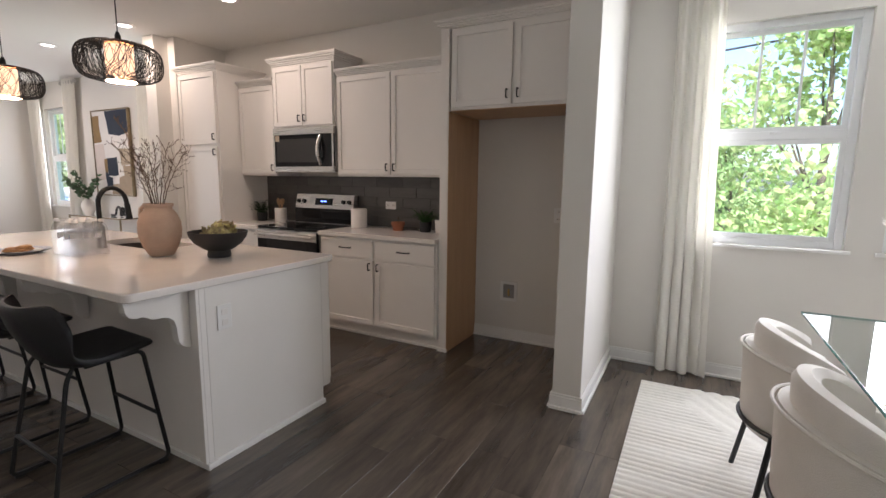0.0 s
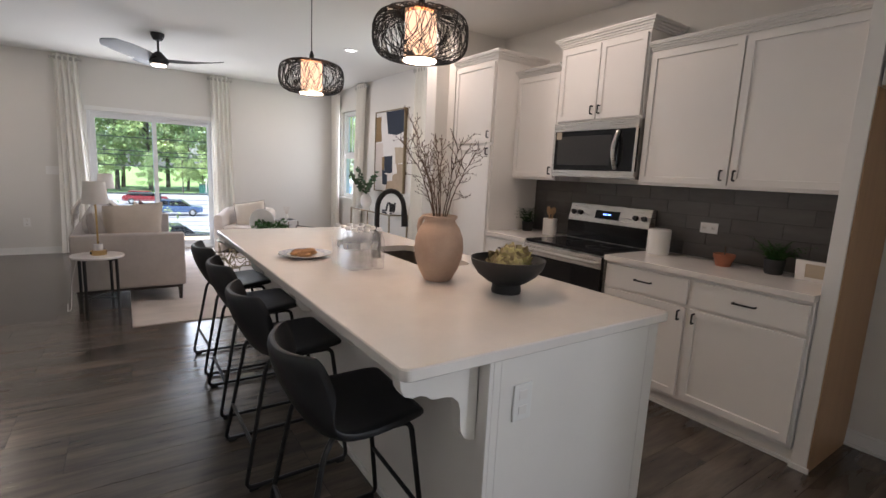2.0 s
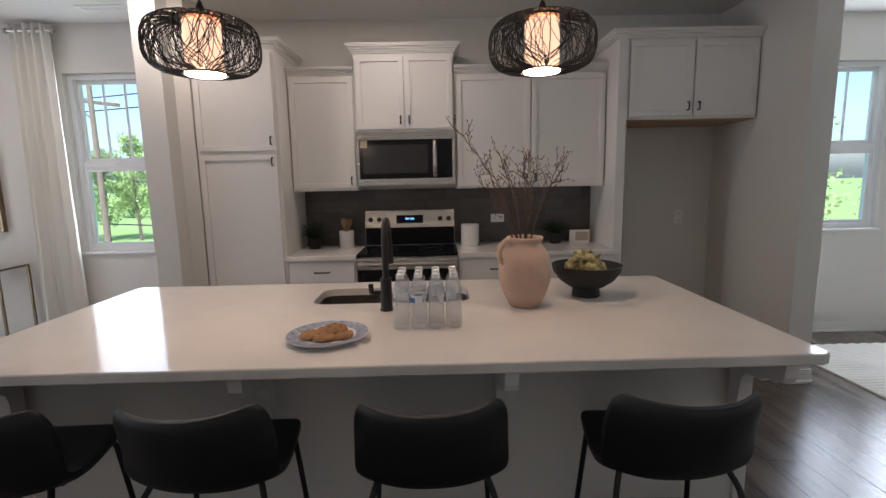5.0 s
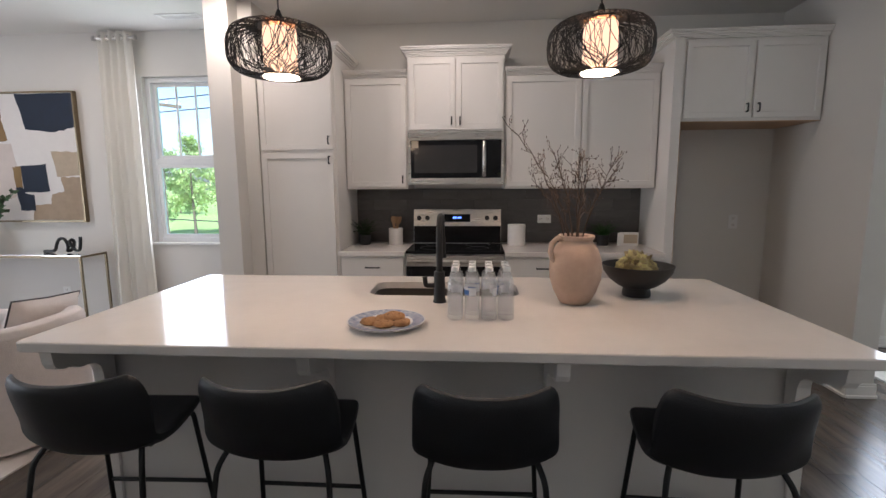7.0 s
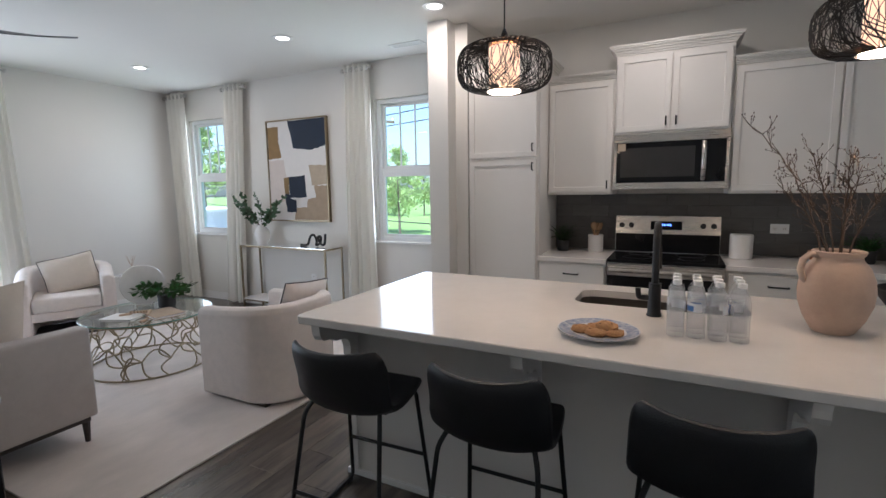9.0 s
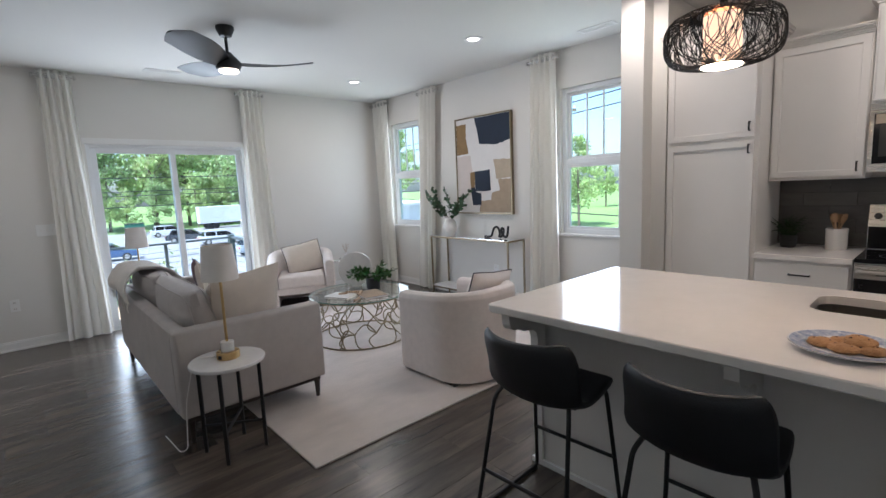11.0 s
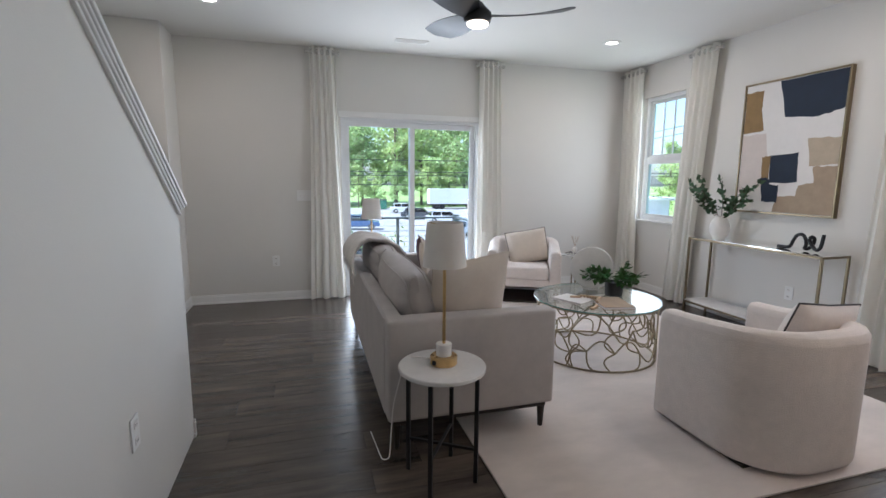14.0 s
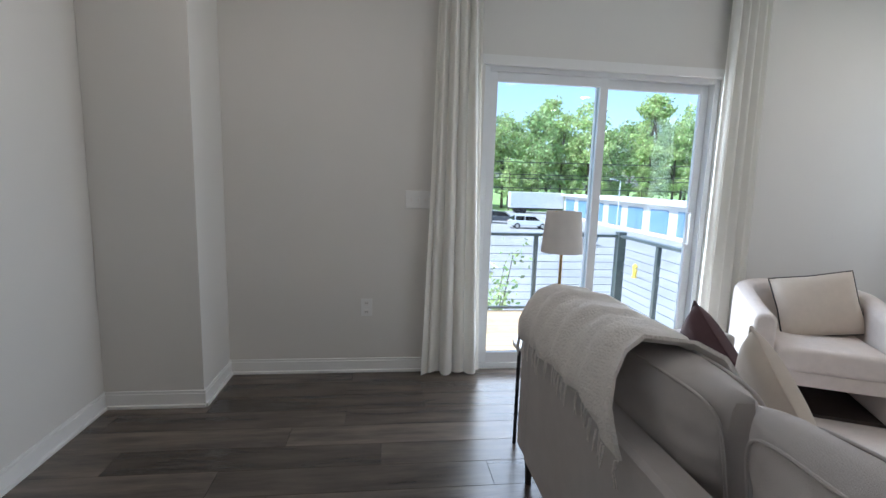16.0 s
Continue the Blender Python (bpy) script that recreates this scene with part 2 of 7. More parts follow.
FANGLOW = glow("fan_light_lit", (1.0, 0.86, 0.68), 2.6)
LCD = glow("clock_digits", (0.10, 0.22, 1.0), 2.2)
NAVY = mat("art_navy", (0.022, 0.034, 0.060), 0.85, var=0.25, scale=12, bump=0.15)
ARTBROWN = mat("art_ochre", (0.30, 0.19, 0.085), 0.85, var=0.25, scale=12, bump=0.15)
ARTTAN = mat("art_tan", (0.42, 0.32, 0.23), 0.85, var=0.2, scale=12, bump=0.15)
ARTSAND = mat("art_sand", (0.50, 0.41, 0.31), 0.85, var=0.15, scale=12, bump=0.15)
ARTBLUSH = mat("art_blush", (0.66, 0.58, 0.54), 0.85, var=0.08, scale=12, bump=0.15)
ARTWHITE = mat("art_canvas", (0.76, 0.73, 0.71), 0.85, var=0.05, scale=12, bump=0.2)
ASPHALT = mat("asphalt", (0.30, 0.29, 0.29), 0.85, color2=(0.22, 0.215, 0.22), scale=0.25, bump=0.2, bscale=12)
LINE = mat("road_paint", (0.70, 0.70, 0.68), 0.7, var=0.2, scale=3)
GRASS = mat("grass", (0.24, 0.35, 0.10), 0.95, color2=(0.18, 0.28, 0.08), scale=0.15, bump=0.5, bscale=5)
DECK = mat("deck_board", (0.62, 0.43, 0.27), 0.7, color2=(0.50, 0.34, 0.20), scale=3, stretch=(6, 0.6, 1), rand=0.12)
RAILM = mat("rail_metal", (0.12, 0.145, 0.15), 0.45, 0.3, var=0.2, scale=8)
SIDING = mat("metal_siding", (0.62, 0.64, 0.66), 0.5, var=0.1, scale=1)
ROOFM = mat("metal_roof", (0.72, 0.73, 0.74), 0.45, var=0.1, scale=1)
BLUEDOOR = mat("blue_shutter", (0.15, 0.28, 0.44), 0.5, var=0.12, scale=2)
TREEBARK = mat("tree_bark", (0.17, 0.13, 0.10), 0.95, var=0.4, scale=6, bump=0.5, bscale=20)
LEAF_A = leaf_mat("leaf_bright", (0.46, 0.55, 0.24), 0.32)
LEAF_B = leaf_mat("leaf_deep", (0.36, 0.46, 0.21), 0.32)
CARS = [mat("car_paint", c, 0.25, 0.1, var=0.05, coat=0.6) for c in ((0.70, 0.71, 0.72), (0.05, 0.055, 0.065), (0.42, 0.45, 0.48), (0.07, 0.13, 0.26), (0.35, 0.03, 0.03))]
TYRE = mat("rubber", (0.02, 0.02, 0.02), 0.85)
YELLOW = mat("hydrant_paint", (0.75, 0.52, 0.06), 0.5, var=0.15)
DUMPGREEN = mat("green_paint", (0.03, 0.16, 0.10), 0.6, var=0.2)
POLEWOOD = mat("pole_wood", (0.24, 0.18, 0.13), 0.9, var=0.3, scale=3)

# ---- building tools ----


def part(name, bm, material, parent=None, label="", m=None, smooth=False):
    """One bmesh as one mesh object, under a thing or part."""
    me = bpy.data.meshes.new(name)
    bmesh.ops.recalc_face_normals(bm, faces=bm.faces)
    bm.to_mesh(me)
    bm.free()
    return share(name, me, material, parent, label, m, smooth)


def share(name, me, material, parent=None, label="", m=None, smooth=False):
    if material and not me.materials:
        me.materials.append(material)
    if smooth:
        me.shade_smooth()
        me.set_sharp_from_angle(angle=radians(42))
    ob = new(name, me)
    if parent:
        ob.parent = parent
    if m:
        ob.matrix_basis = m
    if label:
        tagged(ob, label)
    return ob


def thing(name, m, label, category, group="", kind=""):
    ob = new(name)
    ob.matrix_basis = m
    return tagged(ob, label, category, group, kind)


def box(x0, y0, z0, x1, y1, z1, b=0.0, bm=None, seg=2, m=None):
    bm2 = bmesh.new()
    bmesh.ops.create_cube(bm2, size=1)
    bmesh.ops.transform(bm2, verts=bm2.verts, matrix=Matrix.LocRotScale(((x0 + x1) / 2, (y0 + y1) / 2, (z0 + z1) / 2), None, (x1 - x0, y1 - y0, z1 - z0)))
    if b:
        bmesh.ops.bevel(bm2, geom=bm2.edges[:], offset=b, segments=seg, affect="EDGES", profile=0.6)
    if m:
        bmesh.ops.transform(bm2, verts=bm2.verts, matrix=m)
    return merge(bm2, bm)


def merge(bm2, bm=None):
    if bm is None:
        return bm2
    me = bpy.data.meshes.new("tmp")
    bm2.to_mesh(me)
    bm2.free()
    bm.from_mesh(me)
    bpy.data.meshes.remove(me)
    return bm


def lathe(profile, n=32, bm=None, at=(0, 0, 0), squash=(1, 1)):
    """Turned shape from (radius, height) pairs; radius 0 closes it."""
    bm = bm or bmesh.new()
    rings = []
    for r, z in profile:
        if r <= 1e-6:
            rings.append([bm.verts.new((at[0], at[1], at[2] + z))])
        else:
            rings.append([bm.verts.new((at[0] + squash[0] * r * math.cos(2 * math.pi * k / n), at[1] + squash[1] * r * math.sin(2 * math.pi * k / n), at[2] + z)) for k in range(n)])
    for a, b in zip(rings, rings[1:]):
        for k in range(n):
            q = [a[k % len(a)], a[(k + 1) % n % len(a)], b[(k + 1) % n % len(b)], b[k % len(b)]]
            u = list(dict.fromkeys(q))
            if len(u) > 2:
                bm.faces.new(u)
    return bm


def tube(pts, r, n=8, bm=None, cyclic=False, taper=None):
    """A round bar along points."""
    bm = bm or bmesh.new()
    P = [Vector(p) for p in pts]
    N = len(P)
    rings, up = [], None
    for i, p in enumerate(P):
        a = P[i - 1] if (i or cyclic) else p
        c = P[(i + 1) % N] if (i < N - 1 or cyclic) else p
        d = (c - a)
        d = d.normalized() if d.length > 1e-9 else Vector((0, 0, 1))
        if up is None:
            up = d.orthogonal().normalized()
        up = (up - d * up.dot(d))
        up = up.normalized() if up.length > 1e-6 else d.orthogonal().normalized()
        s = d.cross(up)
        rr = r if taper is None else r + (taper - r) * i / max(1, N - 1)
        rings.append([bm.verts.new(p + rr * (up * math.cos(2 * math.pi * k / n) + s * math.sin(2 * math.pi * k / n))) for k in range(n)])
    pairs = list(zip(rings, rings[1:])) + ([(rings[-1], rings[0])] if cyclic else [])
    for a, b in pairs:
        for k in range(n):
            bm.faces.new((a[k], a[(k + 1) % n], b[(k + 1) % n], b[k]))
    if not cyclic:
        bm.faces.new(rings[0][::-1])
        bm.faces.new(rings[-1])
    return bm


def bend(pts, r, seg=5):
    """The same path with its corners rounded."""
    P = [Vector(p) for p in pts]
    out = [P[0]]
    for a, p, c in zip(P, P[1:], P[2:]):
        u, v = (a - p), (c - p)
        k = min(r, u.length * 0.49, v.length * 0.49)
        A, C = p + u.normalized() * k, p + v.normalized() * k
        for i in range(seg + 1):
            t = i / seg
            out.append(A * (1 - t) ** 2 + p * 2 * t * (1 - t) + C * t * t)
    return out + [P[-1]]


def prism(outline, axis, a, b, bm=None):
    """A flat outline pushed along an axis from a to b."""
    bm = bm or bmesh.new()

    def put(u, v, w):
        return {"x": (w, u, v), "y": (u, w, v), "z": (u, v, w)}[axis]
    lo = [bm.verts.new(put(u, v, a)) for u, v in outline]
    hi = [bm.verts.new(put(u, v, b)) for u, v in outline]
    bm.faces.new(lo[::-1])
    bm.faces.new(hi)
    n = len(lo)
    for k in range(n):
        bm.faces.new((lo[k], lo[(k + 1) % n], hi[(k + 1) % n], hi[k]))
    return bm


def rounded(x0, y0, x1, y1, r, seg=8):
    pts = []
    for cx, cy, a in ((x1 - r, y1 - r, 0), (x0 + r, y1 - r, 90), (x0 + r, y0 + r, 180), (x1 - r, y0 + r, 270)):
        for k in range(seg + 1):
            t = radians(a + 90 * k / seg)
            pts.append((cx + r * math.cos(t), cy + r * math.sin(t)))
    return pts


def leaf(bm, p, d, up, length, width, fold=0.2):
    """A pointed leaf with a folded midrib."""
    d = d.normalized()
    s = d.cross(up)
    s = s.normalized() if s.length > 1e-5 else d.orthogonal().normalized()
    n = s.cross(d)
    a, t = bm.verts.new(p), bm.verts.new(p + d * length)
    m1 = bm.verts.new(p + d * length * 0.45 - n * fold * width)
    l = bm.verts.new(p + d * length * 0.42 + s * width * 0.5)
    r = bm.verts.new(p + d * length * 0.42 - s * width * 0.5)
    bm.faces.new((a, l, m1))
    bm.faces.new((a, m1, r))
    bm.faces.new((l, t, m1))
    bm.faces.new((m1, t, r))


def rvec(rng):
    while True:
        v = Vector((rng.uniform(-1, 1), rng.uniform(-1, 1), rng.uniform(-1, 1)))
        if 0.05 < v.length < 1:
            return v.normalized()


I4 = Matrix.Identity(4)

# ---- structure ----
XW, YN, YS, YST, XE = -9.72, 4.28, -0.47, -1.63, 3.4
TH = 0.16


def wall_boxes(axis, face, back, a0, a1, z0, z1, openings):
    """A wall along x or y, cut through by openings (a, b, low, high)."""
    bm = bmesh.new()

    def slab(u0, u1, w0, w1):
        if u1 - u0 > 1e-4 and w1 - w0 > 1e-4:
            lo, hi = min(face, back), max(face, back)
            if axis == "x":
                box(u0, lo, w0, u1, hi, w1, bm=bm)
            else:
                box(lo, u0, w0, hi, u1, w1, bm=bm)
    u = a0
    for p, q, low, high in sorted(openings):
        slab(u, p, z0, z1)
        slab(p, q, z0, low)
        slab(p, q, high, z1)
        u = q
    slab(u, a1, z0, z1)
    return bm


WINS = [(-9.33, -8.66, 0.90, 2.41), (-6.30, -5.60, 0.90, 2.41), (-0.09, 0.75, 0.96, 2.41), (0.93, 1.77, 0.96, 2.41)]
SL = (0.545, 2.215, 0.0, 2.085)
S = "structure"
tagged(part("wall_north", wall_boxes("x", YN, YN + TH, XW - TH, XE + TH, -0.05, CEIL, WINS), WALL), "off-white painted wall with double-hung windows", "wall", kind=S)
tagged(part("wall_west", wall_boxes("y", XW, XW - TH, YST, YN, -0.05, CEIL, [SL]), WALL), "off-white painted wall around the sliding glass door", "wall", kind=S)
tagged(part("wall_column", box(XW + 0.003, YST + 0.003, 0, -9.27, -1.10, CEIL - 0.002), WALL), "off-white boxed-out wall corner", "wall", kind=S)
tagged(part("wall_stair", box(XW - TH, YST - TH, -0.05, XE + TH, YST, CEIL), WALL), "off-white painted wall beside the stairs", "wall", kind=S)
tagged(part("wall_east", box(XE, YST, -0.05, XE + TH, YN, CEIL), WALL), "off-white painted wall", "wall", kind=S)
# half wall of the stairs, its top climbing to the east
KX, KZ, KS = -6.82, 1.255, 0.69
xt = KX + (CEIL - KZ) / KS
tagged(part("wall_south", prism([(KX, -0.05), (XE, -0.05), (XE, CEIL - 0.002), (xt, CEIL - 0.002), (KX, KZ)], "y", YS - 0.115, YS), WALL), "off-white half wall with a sloping top beside the stairs", "wall", kind=S)
sl = math.atan(KS)
run = (xt - KX) / math.cos(sl)
cap = bmesh.new()
M = pose(KX, YS - 0.0575, KZ, 0, -math.degrees(sl), 0)
box(-0.045, -0.092, 0.002, run, 0.092, 0.020, 0.004, bm=cap, m=M)
for k, (d, a, b) in enumerate(((0.026, -0.014, 0.0), (0.018, -0.028, -0.014), (0.009, -0.048, -0.028), (0.016, -0.058, -0.048))):
    box(-0.012, 0.0575, a, run, 0.0575 + d, b, 0.003, bm=cap, m=M)
    box(-0.012 - d * 0.8, -0.0575, a, -0.012, 0.0575 + d, b, 0.002, bm=cap, m=M)
tagged(part("trim_stair_cap", cap, TRIM), "white moulded cap along the sloping half wall", "trim", kind=S)
# walls that stand out beside the pantry and the refrigerator space
tagged(part("wall_pantry", box(-5.245, 3.53, 0, -5.065, YN, CEIL - 0.002, 0.004), WALL), "off-white wall end beside the pantry", "wall", kind=S)
tagged(part("wall_pantry_return", box(-5.065, 3.68, 0, -4.955, YN, CEIL - 0.002), WALL), "off-white wall return beside the pantry", "wall", kind=S)
tagged(part("wall_fridge", box(-0.775, 3.240, 0, -0.605, YN, CEIL - 0.002, 0.004), WALL), "off-white wall end between kitchen and dining space", "wall", kind=S)
tagged(part("ceiling", box(XW - TH, YST - TH, CEIL, XE + TH, YN + TH, CEIL + 0.12), CEILP), "flat white painted ceiling", "ceiling", kind=S)
floor = tagged(part("floor", box(XW - TH, YST - TH, -0.08, XE + TH, YN + TH, -0.006), GROUT), "dark brown wood-look plank floor", "floor", kind=S)

BASES = [((XW, -1.10), (XW, 0.50)), ((XW, 2.31), (XW, YN)), ((XW, YN), (-5.245, YN)), ((-5.245, YN), (-5.245, 3.53)), ((-5.245, 3.53), (-5.065, 3.53)), ((-9.27, -1.10), (XW, -1.10)), ((-9.27, YST), (-9.27, -1.10)),
         ((XE, YST), (-9.27, YST)), ((KX, YS), (XE, YS)), ((KX, YS - 0.115), (KX, YS)), ((-1.765, YN), (-0.775, YN)), ((-0.775, YN), (-0.775, 3.240)), ((-0.775, 3.240), (-0.605, 3.240)), ((-0.605, 3.240), (-0.605, YN)), ((-0.605, YN), (XE, YN))]
for (ax, ay), (bx, by) in BASES:
    d = Vector((bx - ax, by - ay, 0))
    m = Matrix.Translation((ax, ay, 0)) @ Matrix.Rotation(math.atan2(d.y, d.x), 4, "Z")
    bm = bmesh.new()
    L = d.length
    side = -1
    for w, z0, z1 in ((0.014, 0.0, 0.082), (0.010, 0.082, 0.098), (0.026, 0.0, 0.019)):
        box(-0.012, side * w, z0, L + 0.012, -0.0005, z1, 0.002, bm=bm, m=m, seg=1)
    tagged(part("baseboard", bm, TRIM), "white painted baseboard with shoe moulding", "baseboard", kind=S)

# windows


def window(name, x0, x1, z0, z1, label):
    w = tagged(part(name, box(x0, YN + 0.045, z0, x0 + 0.045, YN + 0.13, z1, 0.004), VINYL), label, "window", kind=S)
    fr = bmesh.new()
    box(x1 - 0.045, YN + 0.045, z0, x1, YN + 0.13, z1, 0.004, bm=fr)
    box(x0 + 0.045, YN + 0.045, z1 - 0.045, x1 - 0.045, YN + 0.13, z1, 0.004, bm=fr)
    box(x0 + 0.045, YN + 0.045, z0, x1 - 0.045, YN + 0.13, z0 + 0.045, 0.004, bm=fr)
    part("window_frame", fr, VINYL, w)
    zm = (z0 + z1) / 2
    part("meeting_rail", box(x0 + 0.045, YN + 0.05, zm - 0.028, x1 - 0.045, YN + 0.11, zm + 0.028, 0.005), VINYL, w)
    part("sash_lock", box((x0 + x1) / 2 - 0.03, YN + 0.035, zm + 0.01, (x0 + x1) / 2 + 0.03, YN + 0.052, zm + 0.026, 0.004), VINYL, w)
    for za, zb, dy in ((z0 + 0.045, zm - 0.028, 0.055), (zm + 0.028, z1 - 0.045, 0.085)):
        sh = bmesh.new()
        for a, b, c, d in ((x0 + 0.045, x0 + 0.075, za, zb), (x1 - 0.075, x1 - 0.045, za, zb), (x0 + 0.075, x1 - 0.075, za, za + 0.03), (x0 + 0.075, x1 - 0.075, zb - 0.03, zb)):
            box(a, YN + dy, c, b, YN + dy + 0.03, d, 0.003, bm=sh)
        part("sash", sh, VINYL, w)
        p = part("pane", box(x0 + 0.07, YN + dy + 0.012, za + 0.02, x1 - 0.07, YN + dy + 0.016, zb - 0.02), PANE, w)
        p.visible_shadow = False
    for k in (1, 2):
        xm = x0 + 0.075 + (x1 - x0 - 0.15) * k / 3
        part("muntin", box(xm - 0.008, YN + 0.093, zm + 0.058, xm + 0.008, YN + 0.108, z1 - 0.075, 0.002), VINYL, w)
    part("window_sill", box(x0 - 0.03, YN - 0.022, z0 - 0.022, x1 + 0.03, YN + 0.045, z0 - 0.001, 0.004), TRIM, w)


for k, (x0, x1, z0, z1) in enumerate(WINS):
    window(f"window_{k + 1}", x0, x1, z0, z1, "white vinyl double-hung window with a divided upper sash")

# sliding door in the west wall
door = tagged(part("door_1", box(XW - 0.12, SL[0], 0.0, XW - 0.02, SL[1], 0.035, 0.004), VINYL), "white sliding glass door to the balcony", "door", kind=S)
fr = bmesh.new()
for y0, y1, z0, z1 in ((SL[0], SL[0] + 0.04, 0.035, SL[3]), (SL[1] - 0.04, SL[1], 0.035, SL[3]), (SL[0] + 0.04, SL[1] - 0.04, SL[3] - 0.045, SL[3])):
    box(XW - 0.12, y0, z0, XW - 0.02, y1, z1, 0.004, bm=fr)
part("door_frame", fr, VINYL, door)
part("head_casing", box(XW - 0.02, SL[0] - 0.02, SL[3] - 0.012, XW + 0.012, SL[1] + 0.02, SL[3] + 0.052, 0.004), TRIM, door)
ym = 1.378
for y0, y1, dx in ((SL[0] + 0.04, ym + 0.03, 0.05), (ym - 0.03, SL[1] - 0.04, 0.095)):
    st = bmesh.new()
    for a, b, c, d in ((y0, y0 + 0.055, 0.036, SL[3] - 0.045), (y1 - 0.055, y1, 0.036, SL[3] - 0.045), (y0 + 0.055, y1 - 0.055, 0.036, 0.11), (y0 + 0.055, y1 - 0.055, SL[3] - 0.105, SL[3] - 0.045)):
        box(XW - dx - 0.018, a, c, XW - dx + 0.018, b, d, 0.004, bm=st)
    leafd = part("sliding_panel", st, VINYL, door)
    p = part("pane", box(XW - dx - 0.004, y0 + 0.05, 0.10, XW - dx + 0.004, y1 - 0.05, SL[3] - 0.10), PANE, leafd)
    p.visible_shadow = False
part("door_handle", tube(bend([(XW - 0.03, ym + 0.70, 0.92), (XW + 0.012, ym + 0.70, 0.92), (XW + 0.012, ym + 0.70, 1.14), (XW - 0.03, ym + 0.70, 1.14)], 0.02), 0.009), VINYL, door)

# curtains on short rods


def curtain(m, w0, w1, z1, seed, label, sway=0.0):
    """A hanging panel w0 wide above and w1 wide below, with folds."""
    rng = random.Random(seed)
    c = thing("curtain", m, label, "curtain", "linen curtains")
    bm = bmesh.new()
    N, Z = 64, 22
    ph = [rng.uniform(0, 6.28) for _ in range(4)]
    rows = []
    for j in range(Z + 1):
        f = j / Z
        w = w0 + (w1 - w0) * (1 - f) ** 1.4
        row = []
        for i in range(N + 1):
            u = i / N
            y = 0.024 * math.sin(u * 4.5 * 2 * math.pi + 0.35 * math.sin(3 * f + ph[0])) + 0.010 * math.sin(11 * u + ph[1] + 2 * f) * (1 - f) + 0.014 * math.sin(2.3 * u * 6.28 + ph[2]) * (1 - f)
            x = (u - 0.5) * w + sway * (1 - f) + 0.012 * math.sin(u * 31 + ph[3]) * (1 - f)
            row.append((x, y, 0.012 + 0.006 * math.sin(u * 17 + ph[0]) + f * (z1 - 0.012)))
        rows.append(row)
    sheets = []
    for off in (0.0, 0.003):
        sheets.append([[bm.verts.new((x, y + off, z)) for x, y, z in row] for row in rows])
    for sh in sheets:
        for j in range(Z):
            for i in range(N):
                bm.faces.new((sh[j][i], sh[j][i + 1], sh[j + 1][i + 1], sh[j + 1][i]))
    a, b = sheets
    for j in range(Z):
        for i in (0, N):
            bm.faces.new((a[j][i], a[j + 1][i], b[j + 1][i], b[j][i]))
    for i in range(N):
        for j in (0, Z):
            bm.faces.new((a[j][i], a[j][i + 1], b[j][i + 1], b[j][i]))
    part("panel", bm, CURTAIN, c, smooth=True)
    part("rod", tube([(-w0 / 2 - 0.03, 0, z1 - 0.055), (w0 / 2 + 0.03, 0, z1 - 0.055)], 0.011, 12), STEEL, c, "brushed metal rod")
    for s in (-1, 1):
        part("finial", lathe([(0, -0.012), (0.02, -0.012), (0.024, 0), (0.02, 0.012), (0, 0.012)], 16), STEEL, c, m=pose(s * (w0 / 2 + 0.035), 0, z1 - 0.055, 0, 90, 0))
    part("bracket", box(-0.012, 0.0, z1 - 0.075, 0.012, 0.079, z1 - 0.045, 0.003), STEEL, c)
    for k in range(5):
        x = (k + 0.5) / 5 * w0 - w0 / 2
        part("grommet", lathe([(0.016, -0.004), (0.026, -0.004), (0.028, 0), (0.026, 0.004), (0.016, 0.004), (0.016, -0.004)], 16), STEEL, c, m=pose(x, -0.004, z1 - 0.055, 90, 0, 0))
    return c


CL = "ivory linen curtain panel on a short rod"
curtain(pose(-9.475, YN - 0.08, 0, 0, 0, 0), 0.36, 0.38, 2.78, 1, CL + " by the corner", 0.06)
curtain(pose(-8.345, YN - 0.08, 0, 0, 0, 0), 0.34, 0.36, 2.78, 2, CL, -0.18)
curtain(pose(-6.457, YN - 0.08, 0, 0, 0, 0), 0.31, 0.41, 2.78, 3, CL, -0.02)
curtain(pose(-0.155, YN - 0.08, 0, 0, 0, 0), 0.28, 0.34, 2.78, 4, CL + " in the dining space", 0.04)
curtain(pose(XW + 0.08, 0.36, 0, 0, 0, 90), 0.27, 0.41, 2.785, 5, CL + " beside the glass door", 0.015)
curtain(pose(XW + 0.08, 2.31, 0, 0, 0, 90), 0.27, 0.36, 2.785, 6, CL + " beside the glass door", 0.02)

# ceiling fixtures


def downlight(x, y, watts):
    d = thing("ceiling_light", pose(x, y, CEIL), "round white recessed ceiling light, switched on", "light", "recessed ceiling lights")
    part("trim_ring", lathe([(0.055, -0.001), (0.060, -0.010), (0.088, -0.007), (0.090, -0.001)], 32), TRIM, d, smooth=True)
    part("diffuser", lathe([(0.0, -0.004), (0.057, -0.004), (0.057, -0.002), (0, -0.002)], 32), CANGLOW, d, "glowing white diffuser")
    ob = new("downlight_lamp", bpy.data.lights.new("downlight_lamp", "AREA"))
    ob.data.shape, ob.data.size, ob.data.energy, ob.data.color = "DISK", 0.11, watts, (1.0, 0.87, 0.73)
    ob.matrix_world = look((x, y, CEIL - 0.012), (x, y, 0))


for x, y, w in ((-5.03, 3.25, 3), (-6.54, 3.25, 2.5), (-8.60, 3.24, 2.5), (-3.55, 3.25, 2.7), (-8.555, -0.555, 2)):
    downlight(x, y, w)


